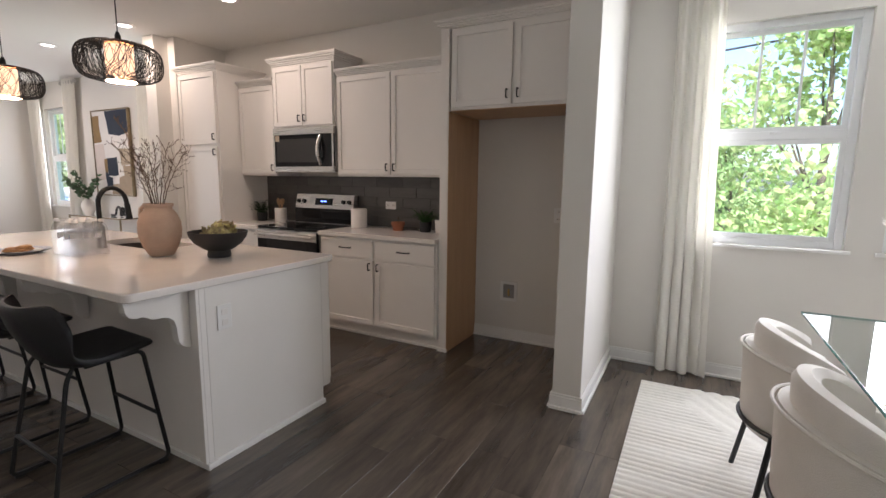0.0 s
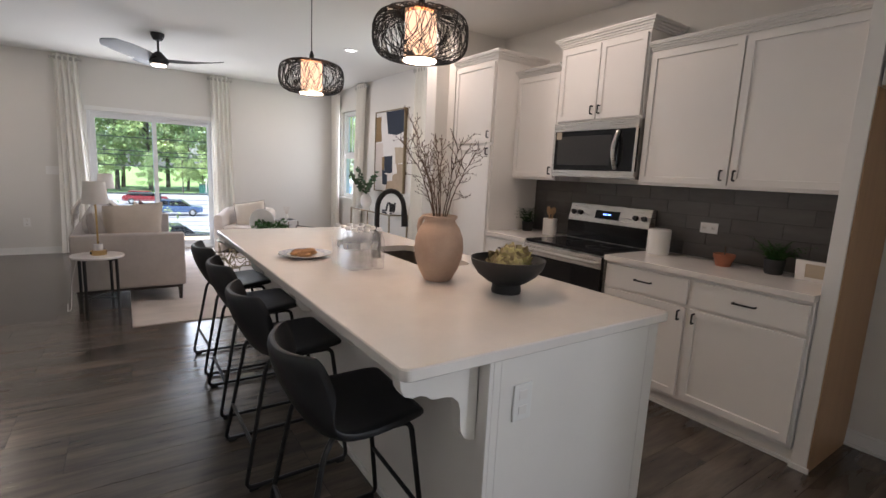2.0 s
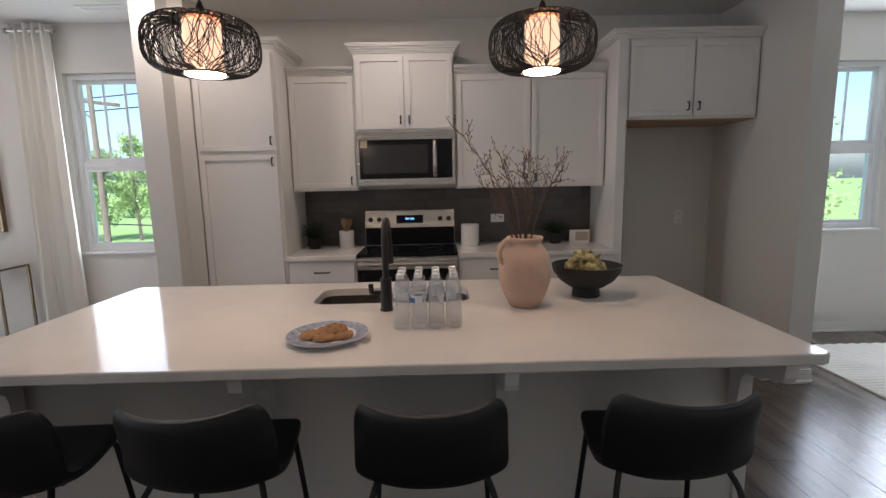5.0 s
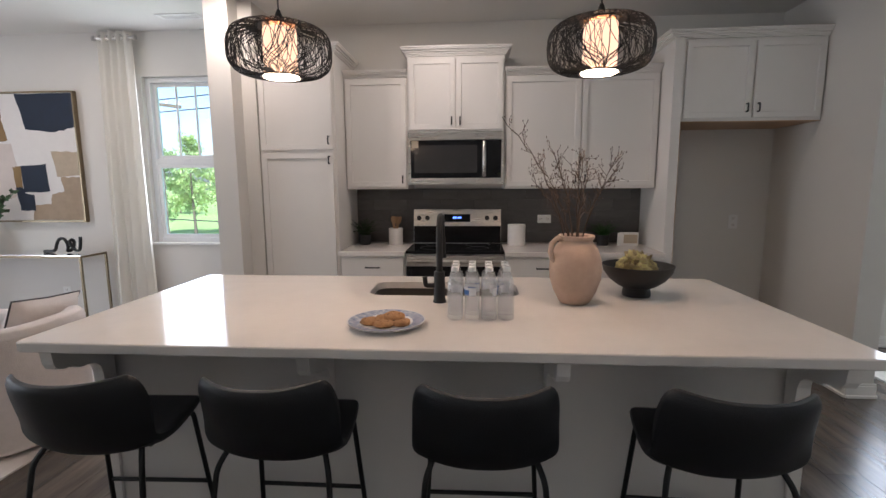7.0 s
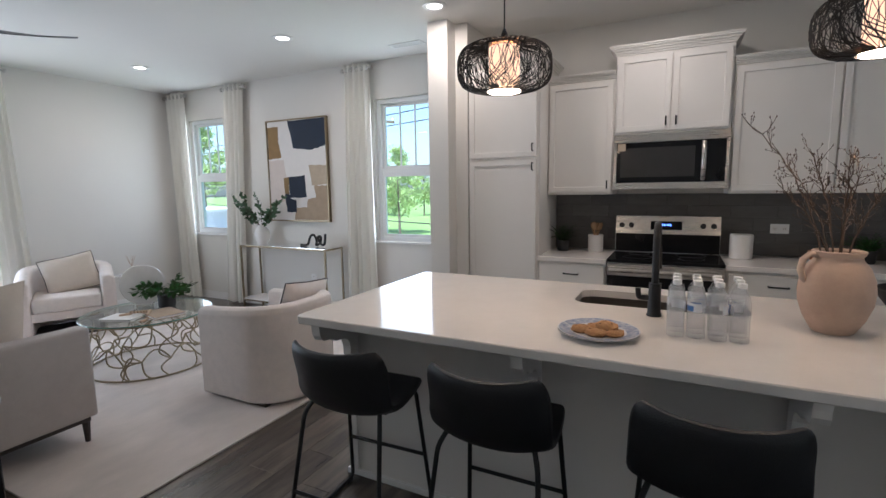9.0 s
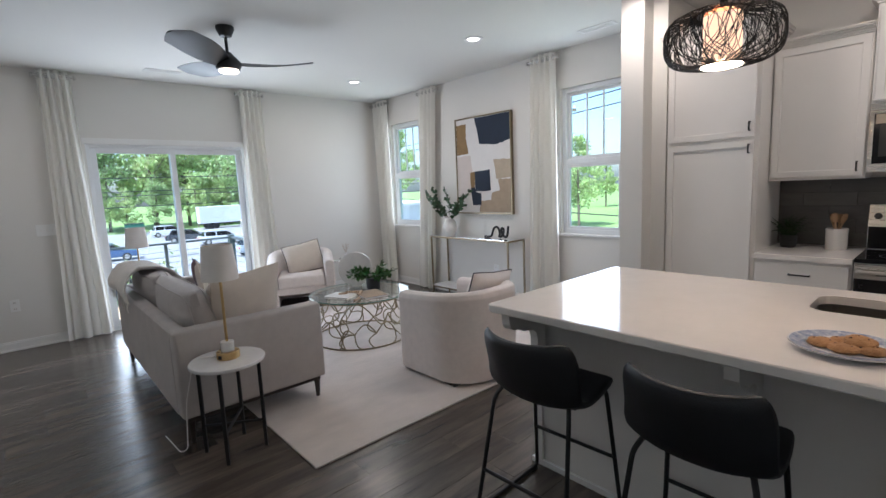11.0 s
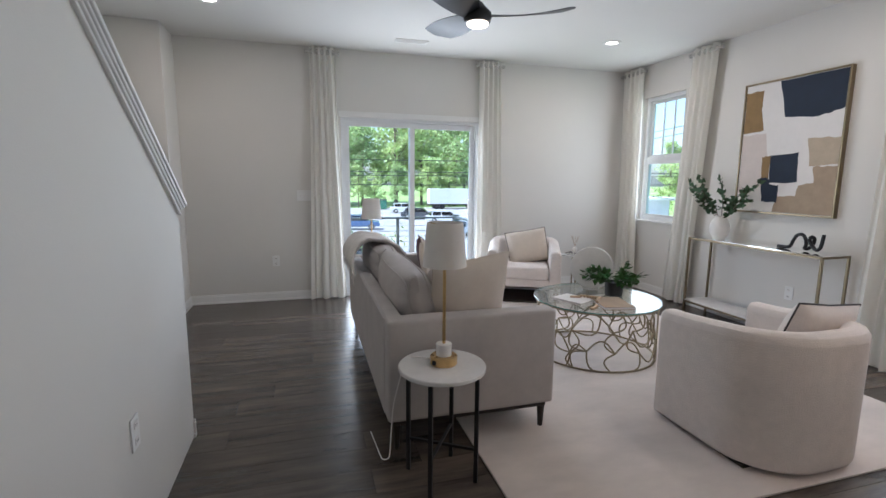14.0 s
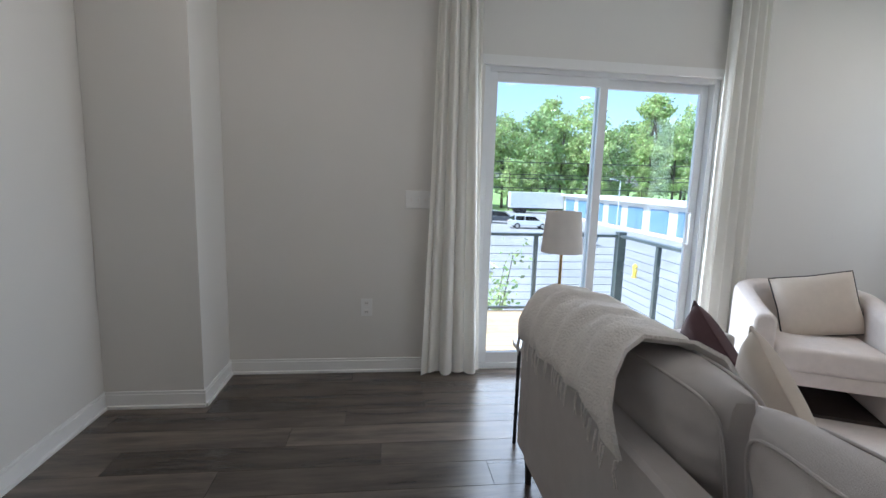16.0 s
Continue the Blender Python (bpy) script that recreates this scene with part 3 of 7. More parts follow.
def vent(x, y, rz):
    v = thing("ceiling_vent", pose(x, y, CEIL, 0, 0, rz), "white metal ceiling vent with slats", "vent", "ceiling vents")
    bm = bmesh.new()
    for a, b, c, d in ((-0.17, -0.06, 0.17, -0.042), (-0.17, 0.042, 0.17, 0.06), (-0.17, -0.042, -0.15, 0.042), (0.15, -0.042, 0.17, 0.042)):
        box(a, b, -0.008, c, d, -0.001, 0.001, bm=bm)
    part("frame", bm, TRIM, v)
    # no duct is built: a black sheet gives its shade between the slats
    part("backing", box(-0.15, -0.042, -0.0035, 0.15, 0.042, -0.001), BLACKPL, v, "black sheet standing in for the shaded duct behind the slats")
    for k in range(6):
        yy = -0.035 + k * 0.014
        part("slat", box(-0.15, yy - 0.005, -0.0075, 0.15, yy + 0.003, -0.004), TRIM, v)


vent(-9.19, 1.25, 90)
vent(-5.68, 3.94, 0)

fan = thing("ceiling_fan", pose(-7.45, 1.34, CEIL), "black three-blade ceiling fan with a round light", "ceiling fan")
part("canopy", lathe([(0, -0.001), (0.068, -0.001), (0.070, -0.02), (0.045, -0.075), (0.02, -0.082), (0, -0.082)], 32), BLACKM, fan, smooth=True)
part("downrod", tube([(0, 0, -0.08), (0, 0, -0.22)], 0.012, 12), BLACKM, fan)
part("motor", lathe([(0, -0.19), (0.03, -0.20), (0.06, -0.235), (0.095, -0.27), (0.10, -0.30), (0.088, -0.335), (0.0, -0.335)], 32), BLACKM, fan, smooth=True)
part("light_disc", lathe([(0, -0.337), (0.075, -0.337), (0.07, -0.352), (0, -0.358)], 32), FANGLOW, fan, "glowing round light")
bm = bmesh.new()
NB = 18
top, bot = [], []
for i in range(NB + 1):
    s = i / NB
    x = 0.05 + 0.62 * s
    w = 0.055 + 0.085 * math.sin(min(1, s * 1.35) * math.pi / 2) * (1 - 0.35 * s)
    w *= min(1, (1.03 - s) * 8) if s > 0.9 else 1
    tw = radians(24 - 14 * s)
    zc = -0.285 + 0.045 * s * s
    yo = 0.05 * math.sin(s * 2.4)
    for lst, dz in ((top, 0.006), (bot, -0.006)):
        lst.append([bm.verts.new((x, yo + v * w * math.cos(tw), zc + v * w * math.sin(tw) + dz * (1 - abs(v) ** 2 * 0.7))) for v in (-1, -0.5, 0, 0.5, 1)])
for i in range(NB):
    for k in range(4):
        bm.faces.new((top[i][k], top[i + 1][k], top[i + 1][k + 1], top[i][k + 1]))
        bm.faces.new((bot[i][k], bot[i][k + 1], bot[i + 1][k + 1], bot[i + 1][k]))
    for k in (0, 4):
        bm.faces.new((top[i][k], bot[i][k], bot[i + 1][k], top[i + 1][k]))
for i in (0, NB):
    for k in range(4):
        bm.faces.new((top[i][k], top[i][k + 1], bot[i][k + 1], bot[i][k]))
bl = part("blade", bm, BLACKM, fan, smooth=True, m=pose(0, 0, 0, 0, 0, 68))
for a in (188, 308):
    share("blade", bl.data, BLACKM, fan, m=pose(0, 0, 0, 0, 0, a))

# pendants over the island


def pendant_thing(x, y):
    p = thing("pendant_lamp", pose(x, y, 1.955), "black woven drum pendant lamp with a lit linen core", "pendant lamp", "pendants over the island")
    R, H = 0.198, 0.094

    def prof(s):
        a = -math.pi / 2 + s * math.pi
        k = 0.45
        cx = math.copysign(abs(math.cos(a)) ** k, math.cos(a))
        cz = math.copysign(abs(math.sin(a)) ** 0.75, math.sin(a))
        return 0.075 + (R - 0.075) * cx, H * cz * (1.0 - 0.1 * cx)
    rng = random.Random(11)
    bm = bmesh.new()
    for _ in range(190):
        t0, k = rng.uniform(0, 6.283), rng.choice((-1, 1)) * rng.uniform(0.25, 1.1)
        wob, ph = rng.uniform(0.02, 0.10), rng.uniform(0, 6.28)
        pts = []
        for i in range(17):
            s = i / 16
            r, z = prof(s)
            r -= 0.004 * rng.random()
            t = t0 + k * (s - 0.5) + wob * math.sin(s * 9 + ph)
            pts.append((r * math.cos(t), r * math.sin(t), z))
        tube(pts, 0.0013, 4, bm=bm)
    part("woven_cage", bm, BLACKM, p, "black woven wire cage")["kind"] = "stuff"
    rim = bmesh.new()
    for r, z in ((0.078, -H), (0.078, H)):
        tube([(r * math.cos(t * math.pi / 18), r * math.sin(t * math.pi / 18), z) for t in range(36)], 0.004, 6, bm=rim, cyclic=True)
    for k in range(8):
        t = k * math.pi / 4
        tube([(prof(i / 10)[0] * math.cos(t), prof(i / 10)[0] * math.sin(t), prof(i / 10)[1]) for i in range(11)], 0.0019, 5, bm=rim)
    part("frame", rim, BLACKM, p)
    part("inner_shade", lathe([(0.064, -0.087), (0.064, 0.082), (0.061, 0.082), (0.061, -0.087), (0.064, -0.087)], 32), PENDGLOW, p, "lit cream linen cylinder", smooth=True)
    part("diffuser", lathe([(0, -0.090), (0.067, -0.090), (0.067, -0.097), (0, -0.097)], 32), PENDDISC, p, "glowing round diffuser")
    part("top_plate", lathe([(0, 0.088), (0.085, 0.088), (0.085, 0.096), (0, 0.096)], 32), BLACKM, p)
    part("socket_cap", lathe([(0, 0.09), (0.016, 0.09), (0.014, 0.135), (0.006, 0.155), (0, 0.155)], 16), BLACKM, p)
    part("cord", tube([(0, 0, 0.15), (0, 0, CEIL - 1.955 - 0.02)], 0.0032, 8), BLACKPL, p)
    part("canopy", lathe([(0, CEIL - 1.955 - 0.001), (0.06, CEIL - 1.955 - 0.001), (0.058, CEIL - 1.955 - 0.022), (0, CEIL - 1.955 - 0.024)], 24), BLACKM, p)
    return p


pendA = pendant_thing(-4.035, 1.945)
copy_thing(pendA, pose(-2.80, 1.985, 1.955, 0, 0, 40))

# ---- kitchen ----


def slab_door(parent, name, x0, x1, z0, z1, y, pull=None, label=""):
    """A shaker front on the plane y, facing south; pull: (x, z, upright)."""
    bm = bmesh.new()
    s = 0.055 if z1 - z0 > 0.2 else 0.0
    t = 0.019
    if s:
        box(x0, y - t, z0, x1, y, z1, 0.0015, bm=bm, seg=1)
        front = min(bm.faces, key=lambda f: f.calc_center_median().y - f.calc_area())
        bmesh.ops.inset_individual(bm, faces=[front], thickness=s)
        bmesh.ops.inset_individual(bm, faces=[front], thickness=0.003, depth=-0.009)
    else:
        box(x0, y - t, z0, x1, y, z1, 0.003, bm=bm, seg=2)
    d = part(name, bm, CAB, parent, label)
    if pull:
        px, pz, up = pull
        h = 0.028 if up else 0.055
        if up:
            pts = [(px, y - t + 0.001, pz - h), (px, y - t - 0.026, pz - h), (px, y - t - 0.026, pz + h), (px, y - t + 0.001, pz + h)]
        else:
            pts = [(px - h, y - t + 0.001, pz), (px - h, y - t - 0.026, pz), (px + h, y - t - 0.026, pz), (px + h, y - t + 0.001, pz)]
        part("handle", tube(bend(pts, 0.007, 3), 0.0055, 8), BLACKM, d, "matt black pull")
    return d


def crown(parent, x0, x1, y0, z, sides=(True, True), h=0.06):
    """Stepped crown moulding round the top of a cabinet."""
    bm = bmesh.new()
    for k, (o, a, b) in enumerate(((0.008, 0.0, 0.2), (0.018, 0.2, 0.42), (0.030, 0.42, 0.64), (0.044, 0.64, 0.82), (0.050, 0.82, 1.0))):
        box(x0 - (o if sides[0] else 0), y0 - o, z + a * h, x1 + (o if sides[1] else 0), YN - 0.003, z + b * h, 0.001, bm=bm, seg=1)
    part("crown", bm, CAB, parent)


def cabinet(name, x0, x1, z0, z1, yf, label, cat="cabinet", group=""):
    c = thing(name, I4, label, cat, group)
    part("body", box(x0, yf, z0, x1, YN - 0.003, z1, 0.0015, seg=1), CAB, c)
    return c


YU, YB = 3.955, 3.70
c = cabinet("wall_cabinet", -4.344, -3.824, 1.395, 2.285, YU, "white shaker wall cabinet with one door")
slab_door(c, "door", -4.330, -3.838, 1.415, 2.270, YU - 0.001, (-3.868, 1.475, True))
crown(c, -4.344, -3.824, YU, 2.286, (False, False), 0.055)
c = cabinet("wall_cabinet", -3.820, -3.045, 1.852, 2.435, YU - 0.025, "white shaker cabinet above the microwave")
for x0, x1, px in ((-3.806, -3.436, -3.465), (-3.428, -3.059, -3.398)):
    slab_door(c, "door", x0, x1, 1.868, 2.415, YU - 0.026, (px, 1.935, True))
crown(c, -3.820, -3.045, YU - 0.025, 2.436, h=0.07)
c = cabinet("wall_cabinet", -3.041, -1.842, 1.395, 2.285, YU, "white shaker wall cabinet with two doors")
for x0, x1, px in ((-3.027, -2.446, -2.478), (-2.434, -1.856, -2.402)):
    slab_door(c, "door", x0, x1, 1.415, 2.270, YU - 0.001, (px, 1.475, True))
crown(c, -3.041, -1.842, YU, 2.286, (False, False), 0.055)
c = cabinet("pantry_cabinet", -4.953, -4.346, 0.0, 2.42, YB, "tall white shaker pantry cabinet with two doors")
slab_door(c, "door", -4.939, -4.372, 1.705, 2.40, YB - 0.001, (-4.400, 1.775, True))
slab_door(c, "door", -4.939, -4.372, 0.12, 1.680, YB - 0.001, (-4.400, 1.625, True))
crown(c, -4.953, -4.346, YB, 2.421, h=0.07)

c = thing("refrigerator_cabinet", I4, "white cabinet and tall side panel around an empty refrigerator space", "cabinet")
part("body", box(-1.763, 3.745, 1.885, -0.778, YN - 0.003, 2.465, 0.0015, seg=1), CAB, c)
part("underside", box(-1.761, 3.75, 1.879, -0.780, YN - 0.004, 1.884), WOOD_RAW, c, "raw wood underside")
part("side_panel", box(-1.838, 3.722, 0.0, -1.770, YN - 0.003, 2.465, 0.0015, seg=1), CAB, c)
part("inner_panel", box(-1.769, 3.727, 0.0, -1.764, YN - 0.004, 1.878), WOOD_RAW, c, "tan raw wood inner face")
for x0, x1, px in ((-1.748, -1.282, -1.312), (-1.262, -0.795, -1.232)):
    slab_door(c, "door", x0, x1, 1.905, 2.445, 3.744, (px, 1.975, True))
crown(c, -1.838, -0.778, 3.742, 2.466, (True, False), h=0.06)
part("shoe_moulding", box(-1.845, 3.712, 0.0, -1.757, 3.722, 0.03, 0.003), TRIM, c)

# base cabinets
for x0, x1, label in ((-4.344, -3.824, "white base cabinet with a drawer beside the range"), (-3.041, -1.842, "white base cabinet with two drawers and two doors")):
    c = thing("base_cabinet", I4, label, "cabinet")
    part("body", box(x0, YB, 0.10, x1, YN - 0.003, 0.874, 0.0015, seg=1), CAB, c)
    part("toe_kick", box(x0, YB + 0.06, 0.0, x1, YB + 0.08, 0.099), CAB, c)
    part("shoe_moulding", box(x0, YB + 0.045, 0.0, x1, YB + 0.06, 0.02, 0.003), TRIM, c)
    n = 1 if x1 - x0 < 0.8 else 2
    w = (x1 - x0) / n
    for k in range(n):
        a, b = x0 + k * w + 0.014, x0 + (k + 1) * w - 0.014
        slab_door(c, "drawer", a, b, 0.705, 0.855, YB - 0.001, ((a + b) / 2, 0.785, False))
        slab_door(c, "door", a, b, 0.125, 0.685, YB - 0.001, ((b - 0.03) if k == 0 else (a + 0.03), 0.635, True))
for x0, x1 in ((-4.344, -3.822), (-3.043, -1.840)):
    tagged(part("countertop", box(x0, YB - 0.035, 0.876, x1, YN - 0.012, 0.912, 0.004), QUARTZ), "white quartz kitchen countertop along the wall", "countertop")

# range
r = thing("range", I4, "stainless steel electric range with a black glass cooktop", "stove")
part("body", box(-3.818, YB - 0.01, 0.02, -3.047, YN - 0.03, 0.893, 0.003), STEEL, r)
part("cooktop", box(-3.818, YB - 0.03, 0.894, -3.047, YN - 0.10, 0.918, 0.005), BLACKGLASS, r, "black glass cooktop")
for bx, by, br in ((-3.62, 3.86, 0.10), (-3.25, 3.86, 0.085), (-3.62, 4.06, 0.075), (-3.25, 4.06, 0.10)):
    part("burner_ring", lathe([(br - 0.003, 0.9182), (br, 0.9190), (br + 0.003, 0.9182)], 36, at=(bx, by, 0)), BLACKPL, r)
bg = part("backguard", prism([(4.165, 0.919), (4.20, 0.919), (4.245, 0.919), (4.245, 1.212), (4.20, 1.212), (4.165, 1.075)], "x", -3.815, -3.050), STEEL, r, "steel control panel")
part("lower_backguard", box(-3.812, 4.158, 0.922, -3.053, 4.164, 1.07, 0.002), BLACKGLASS, r)
tilt = math.degrees(math.atan2(0.035, 0.137))
pm = pose(-3.4325, 4.181, 1.138, -tilt, 0, 0)
disp = part("display", box(-0.115, -0.004, -0.035, 0.115, 0.0, 0.035, 0.002, m=pm), BLACKGLASS, r, "dark clock display")
for k, dx in enumerate((-0.03, -0.012, 0.012, 0.03)):
    part("digit_bar", box(dx - 0.006, -0.0052, -0.004, dx + 0.006, -0.0042, 0.010, m=pm), LCD, disp)
for dx in (-0.335, -0.262, 0.262, 0.335):
    part("knob", lathe([(0, 0.028), (0.017, 0.028), (0.021, 0.006), (0.021, 0.001), (0, 0.001)], 20), BLACKPL, r, "black knob", m=pm @ pose(dx, 0, 0, 90, 0, 0))
od = part("oven_door", box(-3.812, YB - 0.045, 0.20, -3.053, YB - 0.011, 0.885, 0.006), BLACKGLASS, r, "black glass oven door")
part("door_strip", box(-3.812, YB - 0.050, 0.80, -3.053, YB - 0.0455, 0.886, 0.002), STEEL, od)
part("handle", tube(bend([(-3.79, YB - 0.048, 0.84), (-3.79, YB - 0.095, 0.845), (-3.075, YB - 0.095, 0.845), (-3.075, YB - 0.048, 0.84)], 0.015), 0.0135, 12), STEEL, od, "steel bar handle")
part("bottom_drawer", box(-3.812, YB - 0.04, 0.045, -3.053, YB - 0.011, 0.19, 0.005), STEEL, r)

# microwave
mw = thing("microwave", I4, "stainless steel over-the-range microwave with a black window", "microwave")
YM = 3.905
part("body", box(-3.818, YM + 0.02, 1.432, -3.047, YN - 0.004, 1.850, 0.003), STEEL, mw)
part("top_strip", box(-3.818, YM - 0.004, 1.786, -3.047, YM + 0.0195, 1.850, 0.004), STEEL, mw)
part("door", box(-3.818, YM, 1.484, -3.205, YM + 0.0195, 1.785, 0.003), BLACKGLASS, mw, "black glass door")
part("control_panel", box(-3.203, YM, 1.484, -3.047, YM + 0.0195, 1.785, 0.003), BLACKGLASS, mw)
for a, c_ in ((-3.818, -3.798), (-3.067, -3.047)):
    part("side_trim", box(a, YM - 0.004, 1.484, c_, YM - 0.001, 1.785, 0.001), STEEL, mw)
part("bottom_strip", box(-3.818, YM - 0.004, 1.432, -3.047, YM + 0.0195, 1.483, 0.004), STEEL, mw)
hb = bmesh.new()
tube([(-3.205, YM - 0.002 - 0.045 * math.sin(math.pi * k / 12), 1.50 + 0.27 * k / 12) for k in range(13)], 0.016, 10, bm=hb)
part("handle", hb, STEEL, mw, "curved steel handle", smooth=True)
part("sticker", box(-3.79, YM - 0.0016, 1.725, -3.735, YM - 0.0006, 1.782), ARTSAND, mw, "small paper sticker")
part("window_mesh", box(-3.77, YM - 0.0013, 1.525, -3.26, YM - 0.0005, 1.745), mat("oven_mesh", (0.035, 0.033, 0.032), 0.15), mw)

# outlets and switches


def outlet(name, m, w, h, label, slots):
    o = thing(name, m, label, "outlet")
    part("plate", box(-w / 2, -0.007, -h / 2, w / 2, -0.001, h / 2, 0.002), TRIM, o)
    for sx, sz in slots:
        r_ = part("receptacle", box(sx - 0.016, -0.0095, sz - 0.014, sx + 0.016, -0.0075, sz + 0.014, 0.0008), CERAMIC, o)
        for dx in (-0.006, 0.006):
            part("slot", box(sx + dx - 0.0012, -0.0102, sz - 0.005, sx + dx + 0.0012, -0.0096, sz + 0.005), BLACKPL, r_)
    return o


OL = "white wall outlet with two sockets"
outlet("outlet", pose(-2.665, YN - 0.012, 1.125), 0.118, 0.072, "white horizontal outlet on the tile backsplash", ((-0.03, 0), (0.03, 0)))
outlet("outlet", pose(XW, -0.205, 0.455, 0, 0, 90), 0.075, 0.12, OL, ((0, 0.03), (0, -0.03)))
outlet("outlet", pose(-6.0, YS, 0.47, 0, 0, 180), 0.075, 0.12, OL + " on the half wall", ((0, 0.03), (0, -0.03)))
outlet("outlet", pose(-7.25, YN, 0.40), 0.075, 0.12, OL + " behind the console table", ((0, 0.03), (0, -0.03)))
outlet("outlet", pose(-1.05, YN, 1.10), 0.075, 0.12, OL + " in the refrigerator space", ((0, 0.03), (0, -0.03)))
sw = thing("light_switch", pose(XW, 0.13, 1.19, 0, 0, 90), "white three-gang light switch plate", "light switch")
part("plate", box(-0.085, -0.007, -0.058, 0.085, -0.001, 0.058, 0.002), TRIM, sw)
for dx in (-0.046, 0, 0.046):
    part("toggle", box(dx - 0.005, -0.016, -0.010, dx + 0.005, -0.0075, 0.010, 0.002), CERAMIC, sw)
wb = thing("water_outlet_box", pose(-1.45, YN, 0.43), "white recessed water line box in the refrigerator space", "outlet box")
fr = bmesh.new()
for a, b, c_, d in ((-0.075, -0.085, -0.05, 0.085), (0.05, -0.085, 0.075, 0.085), (-0.05, -0.085, 0.05, -0.06), (-0.05, 0.06, 0.05, 0.085)):
    box(a, -0.012, b, c_, -0.001, d, 0.002, bm=fr)
part("frame", fr, TRIM, wb)
part("back", box(-0.05, -0.003, -0.06, 0.05, -0.001, 0.06), mat("box_grey", (0.3, 0.29, 0.28), 0.6), wb)
part("valve", tube([(0, -0.004, -0.04), (0, -0.012, -0.01), (0, -0.010, 0.02)], 0.009, 8), BRASS, wb)

# backsplash
bs_ = tagged(part("wall_backsplash", box(-4.342, YN - 0.0045, 0.914, -1.840, YN - 0.0005, 1.394), GROUT), "charcoal grey tile backsplash", "backsplash", kind=S)
TILES = []
tw_, th_ = 0.300, 0.0948
for row in range(5):
    z0 = 0.9145 + row * 0.0960
    x = -4.342 - (tw_ + 0.002) * (0.5 if row % 2 else 0.0)
    while x < -1.842:
        a, b = max(x, -4.341), min(x + tw_, -1.841)
        if b - a > 0.02:
            TILES.append((a, b, z0))
        x += tw_ + 0.002

# ---- island ----
IX0, IX1, IY0, IY1 = -4.845, -2.0, 1.50, 2.695
isl = thing("kitchen_island", I4, "white panelled kitchen island with scrolled corbels", "kitchen island")
part("back_panel", box(-4.815, 1.822, 0.0, -2.028, 1.85, 0.876, 0.002), CAB, isl)
for xa in (-4.815, -2.056):
    part("end_panel", box(xa, 1.851, 0.0, xa + 0.028, 2.60, 0.876, 0.002), CAB, isl)
part("bottom", box(-4.786, 1.851, 0.08, -2.057, 2.60, 0.10), CAB, isl)
part("front_body", box(-4.815, 2.601, 0.10, -2.028, 2.665, 0.876, 0.002), CAB, isl)
for k in range(4):
    a = -4.80 + k * 0.695
    door_bm = bmesh.new()
    box(a, 2.666, 0.125, a + 0.675, 2.684, 0.85, 0.003, bm=door_bm)
    part("door", door_bm, CAB, isl)
bb = bmesh.new()
box(-4.835, 1.806, 0.0, -2.008, 1.821, 0.03, 0.003, bm=bb)
box(-2.027, 1.822, 0.0, -2.010, 2.60, 0.03, 0.003, bm=bb)
box(-4.833, 1.822, 0.0, -4.816, 2.60, 0.03, 0.003, bm=bb)
part("shoe_moulding", bb, TRIM, isl)
for x0 in (-4.815, -2.075):
    part("corner_post", box(x0, 1.806, 0.03, x0 + 0.047, 1.821, 0.874, 0.002), CAB, isl)
prof = [(0.0, 0.874), (0.0, 0.60)]
prof += [(-0.018, 0.603), (-0.040, 0.615), (-0.055, 0.640), (-0.060, 0.675), (-0.062, 0.712)]
prof += [(-0.072, 0.742), (-0.095, 0.762), (-0.125, 0.768), (-0.150, 0.768), (-0.168, 0.772), (-0.185, 0.785), (-0.205, 0.792), (-0.230, 0.790), (-0.255, 0.800), (-0.268, 0.822), (-0.270, 0.845), (-0.275, 0.874)]
cm = None
for x in (-4.76, -3.845, -2.985, -2.10):
    if cm is None:
        co = part("corbel", prism(prof, "x", -0.022, 0.022), CAB, isl, m=pose(x, 1.805, 0))
        cm = co.data
    else:
        share("corbel", cm, CAB, isl, m=pose(x, 1.805, 0))
io = part("outlet", box(-2.0275, 1.905, 0.655, -2.021, 1.98, 0.775, 0.002), TRIM, isl, "white outlet plate")
for z in (0.69, 0.74):
    part("receptacle", box(-2.0205, 1.926, z - 0.014, -2.019, 1.958, z + 0.014), CERAMIC, io)

# island top with the sink cut out
SX0, SX1, SY0, SY1 = -3.79, -3.06, 2.235, 2.545


def slab_with_hole(outer, inner, z0, z1, b=0.004):
    bm = bmesh.new()
    n = len(outer)

    def ring(pts, z):
        return [bm.verts.new((x, y, z)) for x, y in pts]
    cx, cy = sum(p[0] for p in outer) / n, sum(p[1] for p in outer) / n
    shrunk = [(x + (cx - x) * b / 1.4, y + (cy - y) * b / 0.6) for x, y in outer]
    loops = [ring(inner, z1), ring(shrunk, z1), ring(outer, z1 - b), ring(outer, z0 + b), ring(shrunk, z0), ring(inner, z0)]
    for a, c in zip(loops, loops[1:] + loops[:1]):
        for k in range(n):
            bm.faces.new((a[k], a[(k + 1) % n], c[(k + 1) % n], c[k]))
    return bm


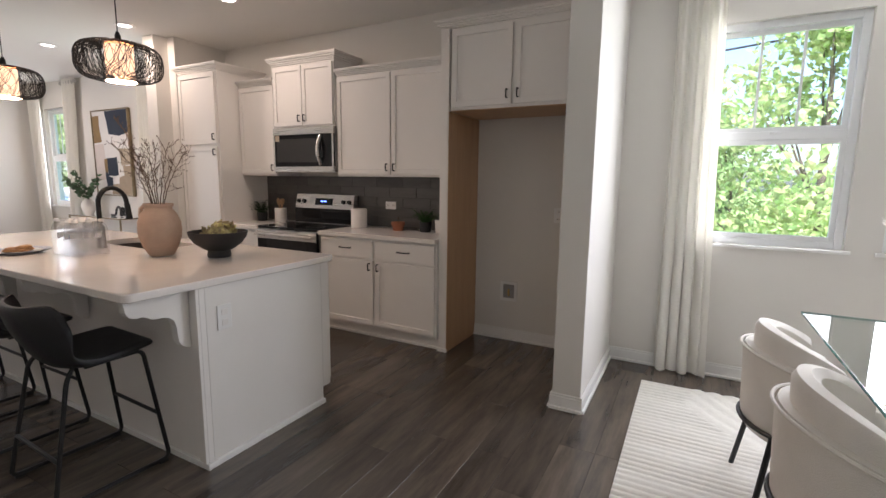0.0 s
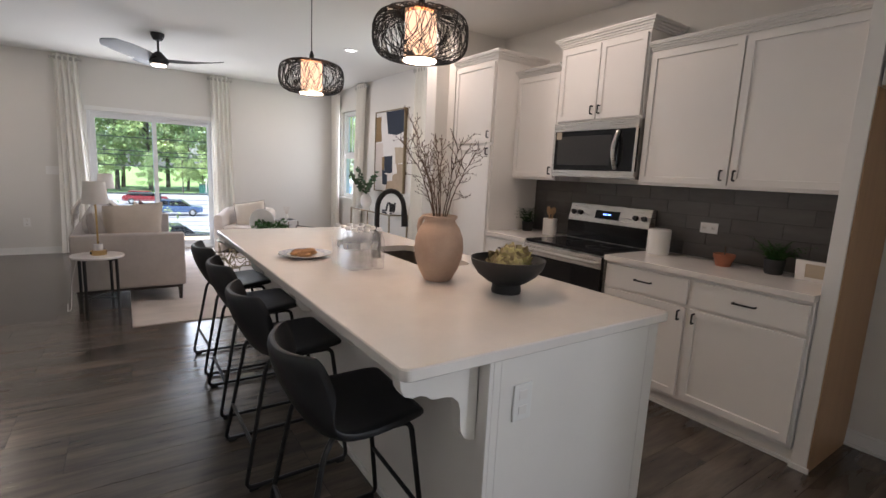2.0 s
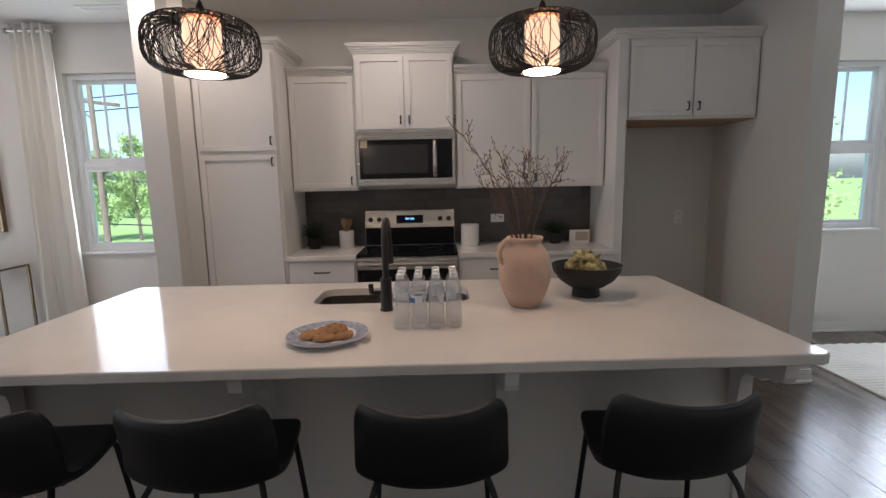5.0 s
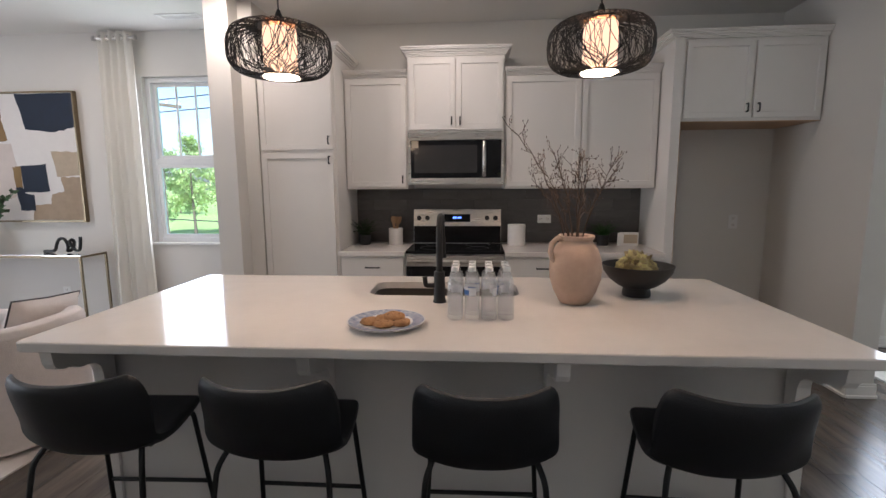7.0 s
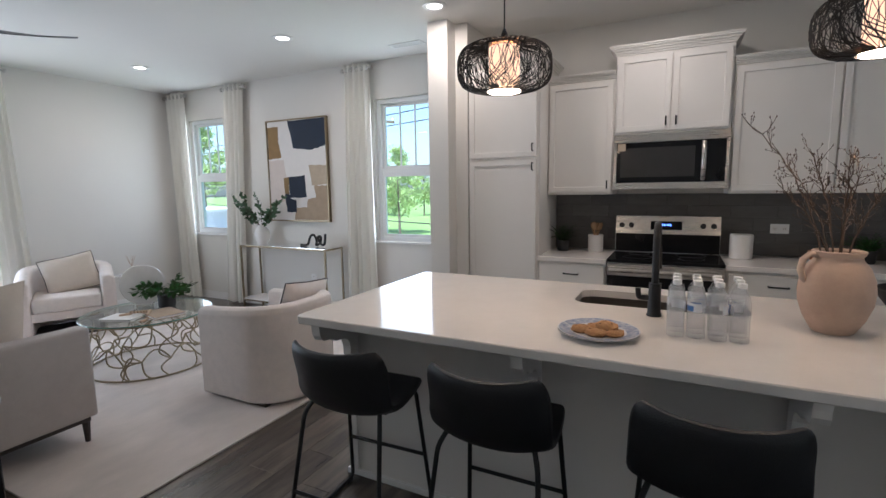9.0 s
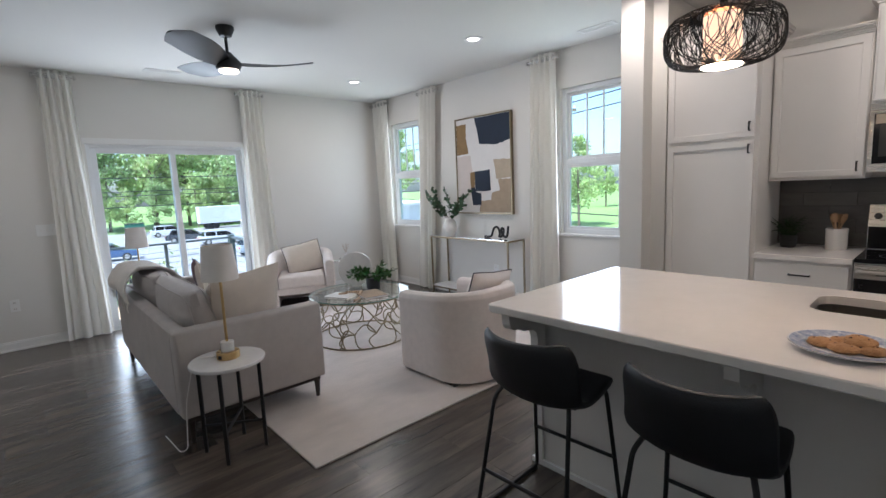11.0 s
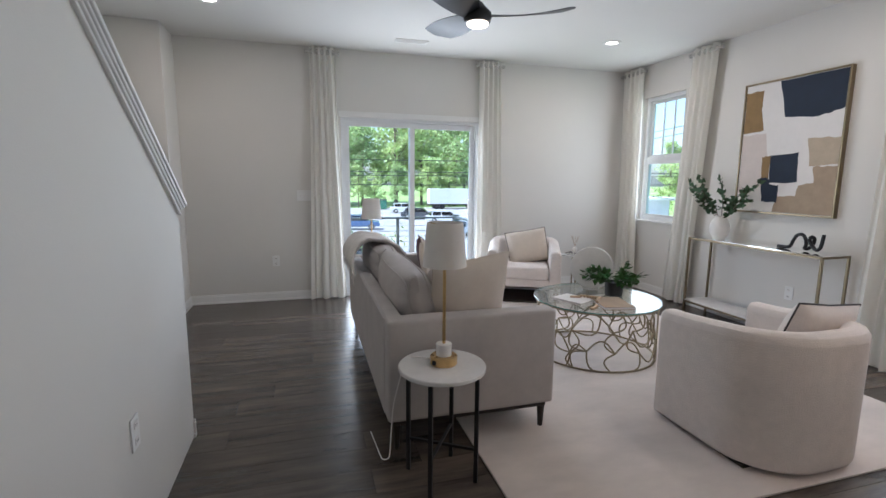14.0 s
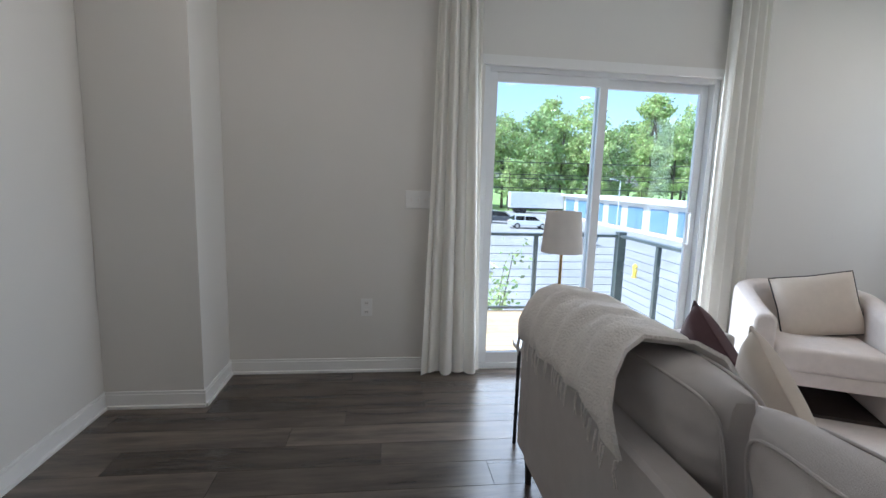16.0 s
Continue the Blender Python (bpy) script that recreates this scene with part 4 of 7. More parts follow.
top = tagged(part("island_countertop", slab_with_hole(rounded(IX0, IY0, IX1, IY1, 0.03), rounded(SX0, SY0, SX1, SY1, 0.07), 0.878, 0.914), QUARTZ), "glossy white quartz island countertop with a sink cutout", "countertop")
sk = thing("sink", I4, "stainless steel undermount kitchen sink", "sink")
bm = bmesh.new()
o, i = rounded(SX0 - 0.02, SY0 - 0.02, SX1 + 0.02, SY1 + 0.02, 0.07), rounded(SX0 - 0.004, SY0 - 0.004, SX1 + 0.004, SY1 + 0.004, 0.07)
n = len(o)
LO = [[bm.verts.new((x, y, z)) for x, y in pts] for pts, z in ((o, 0.66), (o, 0.876), (i, 0.876), (i, 0.69))]
for a, c_ in zip(LO, LO[1:]):
    for k in range(n):
        bm.faces.new((a[k], a[(k + 1) % n], c_[(k + 1) % n], c_[k]))
bm.faces.new(LO[3])
bm.faces.new(LO[0][::-1])
part("basin", bm, SINKM, sk)
part("drain", lathe([(0, 0.692), (0.035, 0.694), (0.045, 0.6915)], 24, at=(-3.42, 2.4, 0)), STEEL, sk)
fc = thing("faucet", pose(-3.43, 2.12, 0.914), "matt black gooseneck kitchen faucet with a side lever", "faucet")
part("base", lathe([(0, 0.0), (0.030, 0.0), (0.030, 0.006), (0.026, 0.012), (0.0245, 0.10), (0.0235, 0.14), (0, 0.14)], 24), BLACKM, fc, smooth=True)
pts = [(0, 0, 0.12), (0, 0, 0.28)] + [(0, 0.085 - 0.085 * math.cos(math.pi * k / 12), 0.28 + 0.10 * math.sin(math.pi * k / 12)) for k in range(1, 12)]
part("neck", tube(pts + [(0, 0.172, 0.27)], 0.0145, 14), BLACKM, fc, smooth=True)
part("spray_head", tube([(0, 0.172, 0.275), (0, 0.178, 0.20), (0, 0.180, 0.175)], 0.017, 14, taper=0.021), BLACKM, fc, smooth=True)
part("lever", tube(bend([(-0.02, 0, 0.075), (-0.062, 0, 0.075), (-0.066, 0, 0.115)], 0.01), 0.011, 10), BLACKM, fc)

# ---- things on and round the island ----


def stool(m):
    s = thing("bar_stool", m, "black leather bar stool with a low back and black sled frame", "bar stool", "stools along the island")
    # shell: seat running up into a curved back; x across, y forward
    bm = bmesh.new()
    prof_ = [(0.215, 0.606, 0.190, 0.00), (0.205, 0.618, 0.205, 0.0), (0.12, 0.604, 0.218, 0.010), (0.02, 0.586, 0.228, 0.020), (-0.07, 0.574, 0.230, 0.035), (-0.135, 0.588, 0.230, 0.055), (-0.172, 0.642, 0.229, 0.078), (-0.195, 0.722, 0.228, 0.082), (-0.210, 0.782, 0.226, 0.080), (-0.222, 0.836, 0.216, 0.072), (-0.228, 0.862, 0.190, 0.060)]
    grids = []
    for off in (0.0, 1.0):
        g = []
        for k, (y, z, w, curl) in enumerate(prof_):
            row = []
            for j in range(13):
                u = (j - 6) / 6
                a = abs(u) ** 2.4
                # seat edges lift a little, back edges wrap forward
                back = min(1, max(0, (z - 0.595) / 0.12)) if y < 0 else 0
                yy = y + curl * a * (0.35 + 0.9 * back)
                zz = z + curl * a * (1 - back) * 0.9 - (0.012 * (1 - u * u) if k == len(prof_) - 1 else 0)
                nx, ny, nz = (0, 0, -1) if back < 0.5 else (0, -1, -0.15)
                t = 0.034 * off * (1 if 0 < k < len(prof_) - 1 else 0.55)
                row.append(bm.verts.new((u * w, yy + ny * t, zz + nz * t)))
            g.append(row)
        grids.append(g)
    A, B = grids
    K = len(prof_)
    for g in (A, B):
        for k in range(K - 1):
            for j in range(12):
                bm.faces.new((g[k][j], g[k][j + 1], g[k + 1][j + 1], g[k + 1][j]))
    for k in range(K - 1):
        for j in (0, 12):
            bm.faces.new((A[k][j], A[k + 1][j], B[k + 1][j], B[k][j]))
    for j in range(12):
        for k in (0, K - 1):
            bm.faces.new((A[k][j], A[k][j + 1], B[k][j + 1], B[k][j]))
    sh = part("seat_shell", bm, LEATHER, s, smooth=True)
    sub = sh.modifiers.new("soft", "SUBSURF")
    sub.levels = sub.render_levels = 1
    for sx in (-1, 1):
        part("side_frame", tube(bend([(sx * 0.165, -0.10, 0.572), (sx * 0.185, -0.135, 0.53), (sx * 0.222, -0.232, 0.014), (sx * 0.222, 0.232, 0.014), (sx * 0.185, 0.165, 0.572), (sx * 0.165, -0.06, 0.560)], 0.035, 4), 0.0095, 8), BLACKM, s)
        for yy in (-0.20, 0.20):
            part("foot_pad", box(sx * 0.222 - 0.012, yy - 0.02, 0.0, sx * 0.222 + 0.012, yy + 0.02, 0.014, 0.003), BLACKPL, s)
    part("foot_rest", tube([(-0.207, 0.205, 0.245), (0.207, 0.205, 0.245)], 0.0085, 8), BLACKM, s)
    part("rear_bar", tube([(-0.208, -0.198, 0.205), (0.208, -0.198, 0.205)], 0.0085, 8), BLACKM, s)
    part("seat_rail", tube([(-0.182, 0.155, 0.562), (0.182, 0.155, 0.562)], 0.008, 8), BLACKM, s)
    return s


st = stool(pose(-4.55, 1.553, 0, 0, 0, 2))
copy_thing(st, pose(-3.92, 1.56, 0, 0, 0, 0))
copy_thing(st, pose(-3.24, 1.55, 0, 0, 0, 1))
copy_thing(st, pose(-2.50, 1.555, 0, 0, 0, -2))

ZT = 0.914
# clay jug
v = thing("vase", pose(-2.83, 2.145, ZT), "tan rustic clay jug with one handle", "vase")
part("body", lathe([(0, 0), (0.062, 0), (0.070, 0.006), (0.098, 0.055), (0.117, 0.11), (0.121, 0.155), (0.116, 0.20), (0.098, 0.245), (0.078, 0.268), (0.074, 0.280), (0.082, 0.290), (0.085, 0.299), (0.080, 0.303), (0.070, 0.296), (0.066, 0.27), (0.085, 0.24), (0.10, 0.15), (0.05, 0.02), (0, 0.02)], 48, squash=(0.94, 0.94)), CLAY, v, smooth=True)
part("handle", tube([(-0.063, -0.02, 0.285), (-0.088, -0.03, 0.290), (-0.110, -0.038, 0.270), (-0.117, -0.04, 0.235), (-0.107, -0.038, 0.20), (-0.092, -0.032, 0.185)], 0.0115, 10), CLAY, v, smooth=True)


def shoot(bm, rng, p, d, L, r, depth):
    """A thin crooked shoot with a bud at its tip and shorter shoots along it."""
    n = max(3, int(L / 0.028))
    pts = [p]
    for k in range(n):
        d = (d + rvec(rng) * 0.30 + Vector((0, 0, 0.06))).normalized()
        p = p + d * (L / n)
        pts.append(p)
    tube(pts, r, 4, bm=bm, taper=r * 0.6)
    lathe([(0, -0.004), (0.0026, 0), (0, 0.006)], 4, bm=bm, at=p)
    if depth:
        for q in pts[1:]:
            if rng.random() < 0.6:
                shoot(bm, rng, q, (d * 0.9 + rvec(rng) * 0.9 + Vector((0, 0, 0.25))).normalized(), L * rng.uniform(0.22, 0.5), r * 0.7, depth - 1)


tw = thing("branch_arrangement", pose(-2.83, 2.145, ZT + 0.03), "bare budding brown branches standing in the clay jug", "branches")
rng = random.Random(21)
# tips of the stems: across, away and height above the jug's foot
for k, (tx, ty, tz) in enumerate(((-0.33, -0.02, 0.765), (-0.17, 0.10, 0.60), (-0.13, -0.10, 0.63), (-0.06, 0.20, 0.61), (0.01, -0.05, 0.63), (0.08, 0.15, 0.58), (0.17, -0.02, 0.61), (0.12, -0.18, 0.57), (-0.04, -0.20, 0.60), (-0.20, 0.02, 0.52))):
    bm = bmesh.new()
    a = Vector((0.03 * math.cos(k * 2.2), 0.03 * math.sin(k * 2.2), 0.0))
    tip = Vector((tx, ty, tz))
    neck = Vector((tx * 0.16, ty * 0.16, 0.26))
    pull = Vector((tx * 0.35, ty * 0.35, tz * 0.74))
    pts = [a, (a + neck) / 2]
    N = 12
    for i in range(N + 1):
        f = i / N
        p = neck * (1 - f) ** 2 + pull * 2 * f * (1 - f) + tip * f * f
        pts.append(p + rvec(rng) * 0.005 * min(1, 3 * f))
    tube(pts, 0.0034, 5, bm=bm, taper=0.0013)
    for i in range(5, len(pts) - 1):
        d = (pts[i + 1] - pts[i - 1]).normalized()
        for _ in range(1 if i < 8 else 2):
            shoot(bm, rng, pts[i], (d * 0.8 + rvec(rng) * 0.8).normalized(), rng.uniform(0.035, 0.085), 0.0015, 1)
    part("branch", bm, BARK, tw)

# black bowl and its artichokes
b_ = thing("bowl", pose(-2.512, 2.29, ZT), "matt black footed bowl", "bowl")
part("body", lathe([(0, 0.0), (0.062, 0.0), (0.064, 0.010), (0.060, 0.038), (0.085, 0.050), (0.125, 0.080), (0.152, 0.118), (0.160, 0.148), (0.156, 0.149), (0.146, 0.120), (0.118, 0.086), (0.07, 0.058), (0, 0.052)], 48), POTBLK, b_, smooth=True)


def artichoke(m, seed):
    rng = random.Random(seed)
    a = thing("artichoke", m, "small yellow-green artichoke lying in the black bowl", "vegetable", "artichokes in the bowl")
    bm = bmesh.new()
    for ring in range(6):
        z, r = -0.022 + ring * 0.010, 0.030 * math.cos((ring - 1.2) / 6 * 1.5)
        n = 9 - ring
        for k in range(n):
            t = 6.283 * (k + 0.5 * (ring % 2)) / n
            o = Vector((math.cos(t), math.sin(t), 0))
            leaf(bm, Vector((0, 0, z)) + o * r * 0.75, (o * 0.55 + Vector((0, 0, 1))), o, 0.030, 0.026, -0.25)
    part("bracts", bm, ARTI, a)["kind"] = "stuff"
    core = lathe([(0, -0.030), (0.020, -0.026), (0.029, -0.008), (0.027, 0.010), (0.014, 0.028), (0, 0.034)], 12)
    part("bud", core, ARTI, a, smooth=True)
    return a


a0 = artichoke(pose(-2.559, 2.272, ZT + 0.128, 60, 0, 20) @ Matrix.Scale(1.15, 4), 1)
for x, y, z, rx, rz in ((-2.495, 2.28, 0.118, 95, 140), (-2.45, 2.31, 0.122, 70, 260), (-2.47, 2.365, 0.130, 20, 60), (-2.54, 2.37, 0.128, 110, 10), (-2.50, 2.325, 0.160, 75, 200)):
    copy_thing(a0, pose(x - 0.014, y - 0.028, ZT + z, rx, 0, rz) @ Matrix.Scale(1.15, 4))

# plate of cookies
pl = thing("plate", pose(-3.605, 1.77, ZT), "white plate with a blue patterned rim", "plate")
part("body", lathe([(0, 0.004), (0.085, 0.004), (0.090, 0.0), (0.095, 0.003), (0.118, 0.010), (0.146, 0.017), (0.147, 0.020), (0.118, 0.0145), (0.093, 0.009), (0, 0.009)], 56), PLATEW, pl, smooth=True)
part("rim_band", lathe([(0.100, 0.0123), (0.118, 0.0160), (0.142, 0.0203)], 56), PLATEB, pl, "blue patterned band")
bm = bmesh.new()
lathe([(0, 0), (0.034, 0.0), (0.041, 0.006), (0.038, 0.014), (0.020, 0.019), (0, 0.020)], 20, bm=bm)
rng = random.Random(4)
for vtx in bm.verts:
    vtx.co += Vector((rng.uniform(-1, 1), rng.uniform(-1, 1), rng.uniform(-1, 1))) * 0.0017
ck = thing("cookie", pose(-3.66, 1.755, ZT + 0.0095), "golden brown chocolate chip cookie on the plate", "cookie", "cookies on the plate")
part("biscuit", bm, COOKIE, ck, smooth=True)
ch = bmesh.new()
for k in range(7):
    t, r_ = rng.uniform(0, 6.28), rng.uniform(0.004, 0.026)
    box(-0.003, -0.003, -0.002, 0.003, 0.003, 0.002, 0.001, bm=ch, m=pose(r_ * math.cos(t), r_ * math.sin(t), 0.0195 - r_ * 0.12, 20, 10, k * 40))
part("chocolate_chips", ch, CHOC, ck)["kind"] = "stuff"
for x, y, z, tilt_ in ((-3.605, 1.728, 0.0095, 0), (-3.55, 1.748, 0.0095, 0), (-3.613, 1.795, 0.0095, 0), (-3.575, 1.775, 0.024, 8)):
    copy_thing(ck, pose(x, y, ZT + z, tilt_, 0, x * 900))


def bottle(m):
    b = thing("water_bottle", m, "clear plastic water bottle with a white cap", "bottle", "water bottles on the island")
    pr = [(0, 0.004), (0.022, 0.0), (0.029, 0.004), (0.0305, 0.012)]
    for k in range(5):
        z = 0.02 + k * 0.013
        pr += [(0.0305, z), (0.0285, z + 0.0065)]
    pr += [(0.0305, 0.090), (0.0305, 0.128), (0.0295, 0.134), (0.0305, 0.140), (0.027, 0.158), (0.018, 0.178), (0.0125, 0.186), (0.0125, 0.196), (0, 0.196)]
    part("shell", lathe(pr, 20), WATER, b, smooth=True)
    arc = [0.1 * t for t in range(-7, 20)]
    part("label_band", prism([(0.0307 * math.cos(t), 0.0307 * math.sin(t)) for t in arc] + [(0.0310 * math.cos(t), 0.0310 * math.sin(t)) for t in arc[::-1]], "z", 0.100, 0.130), LABELW, b, "white paper label with blue marks")
    part("label_mark", prism([(0.0312 * math.cos(t * 0.2), 0.0312 * math.sin(t * 0.2)) for t in range(6)] + [(0.0315 * math.cos(t * 0.2), 0.0315 * math.sin(t * 0.2)) for t in range(5, -1, -1)], "z", 0.102, 0.121), LABELB, b)
    part("cap", lathe([(0.0, 0.192), (0.0148, 0.192), (0.0148, 0.206), (0.013, 0.2085), (0, 0.2085)], 16), CAPW, b, smooth=True)
    return b


b0 = bottle(pose(-3.349, 1.858, ZT, 0, 0, 10))
k = 0
for i in range(4):
    for j in range(3):
        if i or j:
            k += 1
            copy_thing(b0, pose(-3.349 + i * 0.0665, 1.858 + j * 0.0665 + 0.004 * (i % 2), ZT, 0, 0, 50 + k * 47))

# ---- things on the back counter ----
ZC = 0.912


def grass_plant(name, m, label, n, h, spread, mat_, seed, pot):
    p = thing(name, m, label, "plant")
    part("pot", lathe(pot, 28), POTBLK, p, smooth=True)
    zt_ = max(z for r, z in pot) - 0.01
    rng = random.Random(seed)
    bm = bmesh.new()
    for _ in range(n):
        t, o = rng.uniform(0, 6.28), rng.uniform(0.2, 1)
        d = Vector((math.cos(t) * o * spread, math.sin(t) * o * spread, rng.uniform(0.5, 1)))
        q = Vector((math.cos(t) * 0.03 * o, math.sin(t) * 0.03 * o, zt_))
        for k in range(7):
            e = q + d * (h / 7)
            d = (d + Vector((0, 0, -0.13))).copy()
            sd = d.cross(Vector((0, 0, 1))).normalized()
            for s_ in (-1, 1):
                leaf(bm, q, (d.normalized() + sd * s_ * 0.8), Vector((0, 0, 1)), 0.040 * (1 - k / 10), 0.009)
            q = e
    part("fronds", bm, mat_, p)
    return p


POT = [(0, 0), (0.042, 0), (0.048, 0.01), (0.055, 0.09), (0.050, 0.09), (0.044, 0.07), (0, 0.07)]
grass_plant("potted_plant", pose(-4.235, 4.09, ZC), "dark green fern in a black pot on the counter", 46, 0.25, 0.55, DARKFERN, 3, POT)
grass_plant("potted_plant", pose(-2.19, 4.11, ZC), "bushy green fern in a dark pot on the counter", 52, 0.21, 0.85, IVY, 8, POT)
cr = thing("utensil_crock", pose(-3.965, 4.10, ZC), "white ribbed crock for utensils beside the range", "crock")
part("body", lathe([(0, 0), (0.058, 0), (0.061, 0.006), (0.061, 0.128), (0.063, 0.14), (0.060, 0.146), (0.055, 0.14), (0.054, 0.02), (0, 0.02)], 32), CERAMIC, cr, smooth=True)
rng = random.Random(6)
for k, (dx, dy, L) in enumerate(((-0.25, 0.05, 0.24), (-0.1, -0.1, 0.25), (0.08, 0.1, 0.24), (0.26, -0.04, 0.25), (0.18, 0.12, 0.23))):
    u = thing("wooden_utensil", pose(-3.965, 4.10, ZC + 0.021), "wooden kitchen spoon standing in the crock", "utensil", "wooden utensils")
    d = Vector((dx, dy, 1)).normalized()
    a = Vector((-dx * 0.06, -dy * 0.06, 0.0))
    part("handle", tube([a, a + d * (L * 0.72)], 0.006, 8), UTENSIL, u)
    bm = lathe([(0, -0.038), (0.016, -0.028), (0.023, 0), (0.018, 0.028), (0, 0.036)], 14, squash=(1, 0.28))
    part("blade", bm, UTENSIL, u, m=Matrix.Translation(a + d * (L * 0.80)) @ d.to_track_quat("Z", "Y").to_matrix().to_4x4() @ pose(0, 0, 0, 0, 0, k * 50), smooth=True)
cn = thing("canister", pose(-2.92, 4.10, ZC), "plain white ceramic canister on the counter", "canister")
part("body", lathe([(0, 0), (0.072, 0), (0.076, 0.006), (0.076, 0.168), (0.0, 0.168)], 40), CERAMIC, cn, smooth=False)
part("lid", lathe([(0, 0.180), (0.070, 0.180), (0.076, 0.174), (0.076, 0.1695), (0, 0.1695)], 40), CERAMIC, cn)
tp = thing("flower_pot", pose(-2.46, 4.08, ZC), "small terracotta pot on the counter", "pot")
part("body", lathe([(0, 0), (0.042, 0), (0.058, 0.055), (0.062, 0.055), (0.063, 0.078), (0.055, 0.078), (0.050, 0.06), (0, 0.058)], 32), TERRA, tp, smooth=True)
part("stem", tube([(0, 0, 0.058), (0.004, 0, 0.10), (-0.003, 0.003, 0.125)], 0.004, 6), BARK, tp)
pf = thing("photo_card", pose(-1.99, 4.09, ZC, 8, 0, -4), "small white picture card leaning on the counter", "picture")
part("card", box(-0.085, -0.006, 0.0, 0.085, 0.006, 0.115, 0.002), CERAMIC, pf)
part("picture", box(-0.035, -0.0075, 0.022, 0.075, -0.0065, 0.098), ARTSAND, pf, "blurred brown picture")
part("strut", box(-0.01, 0.006, 0.0, 0.01, 0.03, 0.06), CERAMIC, pf)

# ---- living room ----
ZR = 0.012
rug = tagged(part("rug_body", box(-9.0, 0.95, 0.0005, -5.60, 3.62, ZR, 0.004), RUG), "pale beige area rug with a faint worn pattern", "rug")
rug.name = "area_rug"


def cushion(w, h, t, bm=None, m=None, full=0.42, n=14, crease=0.0):
    """A stuffed pad, w by h, t thick in the middle, with pinched corners."""
    bm2 = bmesh.new()
    grid = {}

    def wr(u, v):
        """Gathers that run in from the seams and fade towards the middle."""
        g = max(0.0, abs(v) - 0.45) * abs(math.sin(u * 17 + 2.2 * math.sin(u * 7 + v))) + max(0.0, abs(u) - 0.6) * abs(math.sin(v * 13 + u))
        return g * (1 - abs(u) ** 8) * (1 - abs(v) ** 8) + 0.18 * math.sin(u * 5 + v * 3.1)

    for s in (-1, 1):
        for i in range(n + 1):
            for j in range(n + 1):
                u, v_ = 2 * i / n - 1, 2 * j / n - 1
                edge = i in (0, n) or j in (0, n)
                if edge and s == 1:
                    grid[s, i, j] = grid[-1, i, j]
                    continue
                k = (1 - abs(u) ** 2.6) * (1 - abs(v_) ** 2.6)
                pin = 1 - 0.05 * (1 - abs(u)) * abs(v_) ** 6
                pin2 = 1 - 0.05 * (1 - abs(v_)) * abs(u) ** 6
                grid[s, i, j] = bm2.verts.new((u * w / 2 * pin2, s * (t / 2 * k ** full - crease * wr(u, v_)), v_ * h / 2 * pin))
    for s in (-1, 1):
        for i in range(n):
            for j in range(n):
                q = [grid[s, i, j], grid[s, i + 1, j], grid[s, i + 1, j + 1], grid[s, i, j + 1]]
                bm2.faces.new(q if s < 0 else q[::-1])
    if m:
        bmesh.ops.transform(bm2, verts=bm2.verts, matrix=m)
    return merge(bm2, bm)


def pillow(m, w, h, t, mat_, label, pipe=None):
    p = thing("throw_pillow", m, label, "pillow", "throw pillows")
    part("cover", cushion(w, h, t), mat_, p, smooth=True)
    pts = []
    for a, b in ((-1, -1), (1, -1), (1, 1), (-1, 1)):
        nx = {(-1, -1): (1, 0), (1, -1): (0, 1), (1, 1): (-1, 0), (-1, 1): (0, -1)}[a, b]
        for k in range(12):
            f = 2 * k / 12
            u, v_ = a + nx[0] * f, b + nx[1] * f
            pts.append((u * w / 2 * (1 - 0.05 * (1 - abs(v_)) * abs(u) ** 6), 0, v_ * h / 2 * (1 - 0.05 * (1 - abs(u)) * abs(v_) ** 6)))
    part("piping", tube(pts, 0.005, 6, cyclic=True), pipe or mat_, p, "dark piped edge" if pipe else "")
    return p


SOX0, SOX1, SOY0, SOY1 = -8.50, -6.36, 0.51, 1.43
so = thing("sofa", I4, "grey-beige fabric sofa with loose cushions and dark wood legs", "sofa")
part("base", box(SOX0 + 0.125, SOY0 + 0.10, 0.17, SOX1 - 0.125, SOY1 - 0.015, 0.30, 0.012), SOFA, so)
for x0, x1 in ((SOX0, SOX0 + 0.12), (SOX1 - 0.12, SOX1)):
    part("armrest", box(x0, SOY0, 0.165, x1, SOY1, 0.695, 0.022, seg=3), SOFA, so, smooth=True)
bk = bmesh.new()
prism([(SOY0, 0.165), (SOY0 + 0.098, 0.165), (SOY0 + 0.098, 0.675), (SOY0 + 0.085, 0.69), (SOY0 + 0.012, 0.69), (SOY0, 0.675)], "x", SOX0 + 0.121, SOX1 - 0.121, bm=bk)
part("back_frame", bk, SOFA, so)
wS = (SOX1 - SOX0 - 0.25) / 2
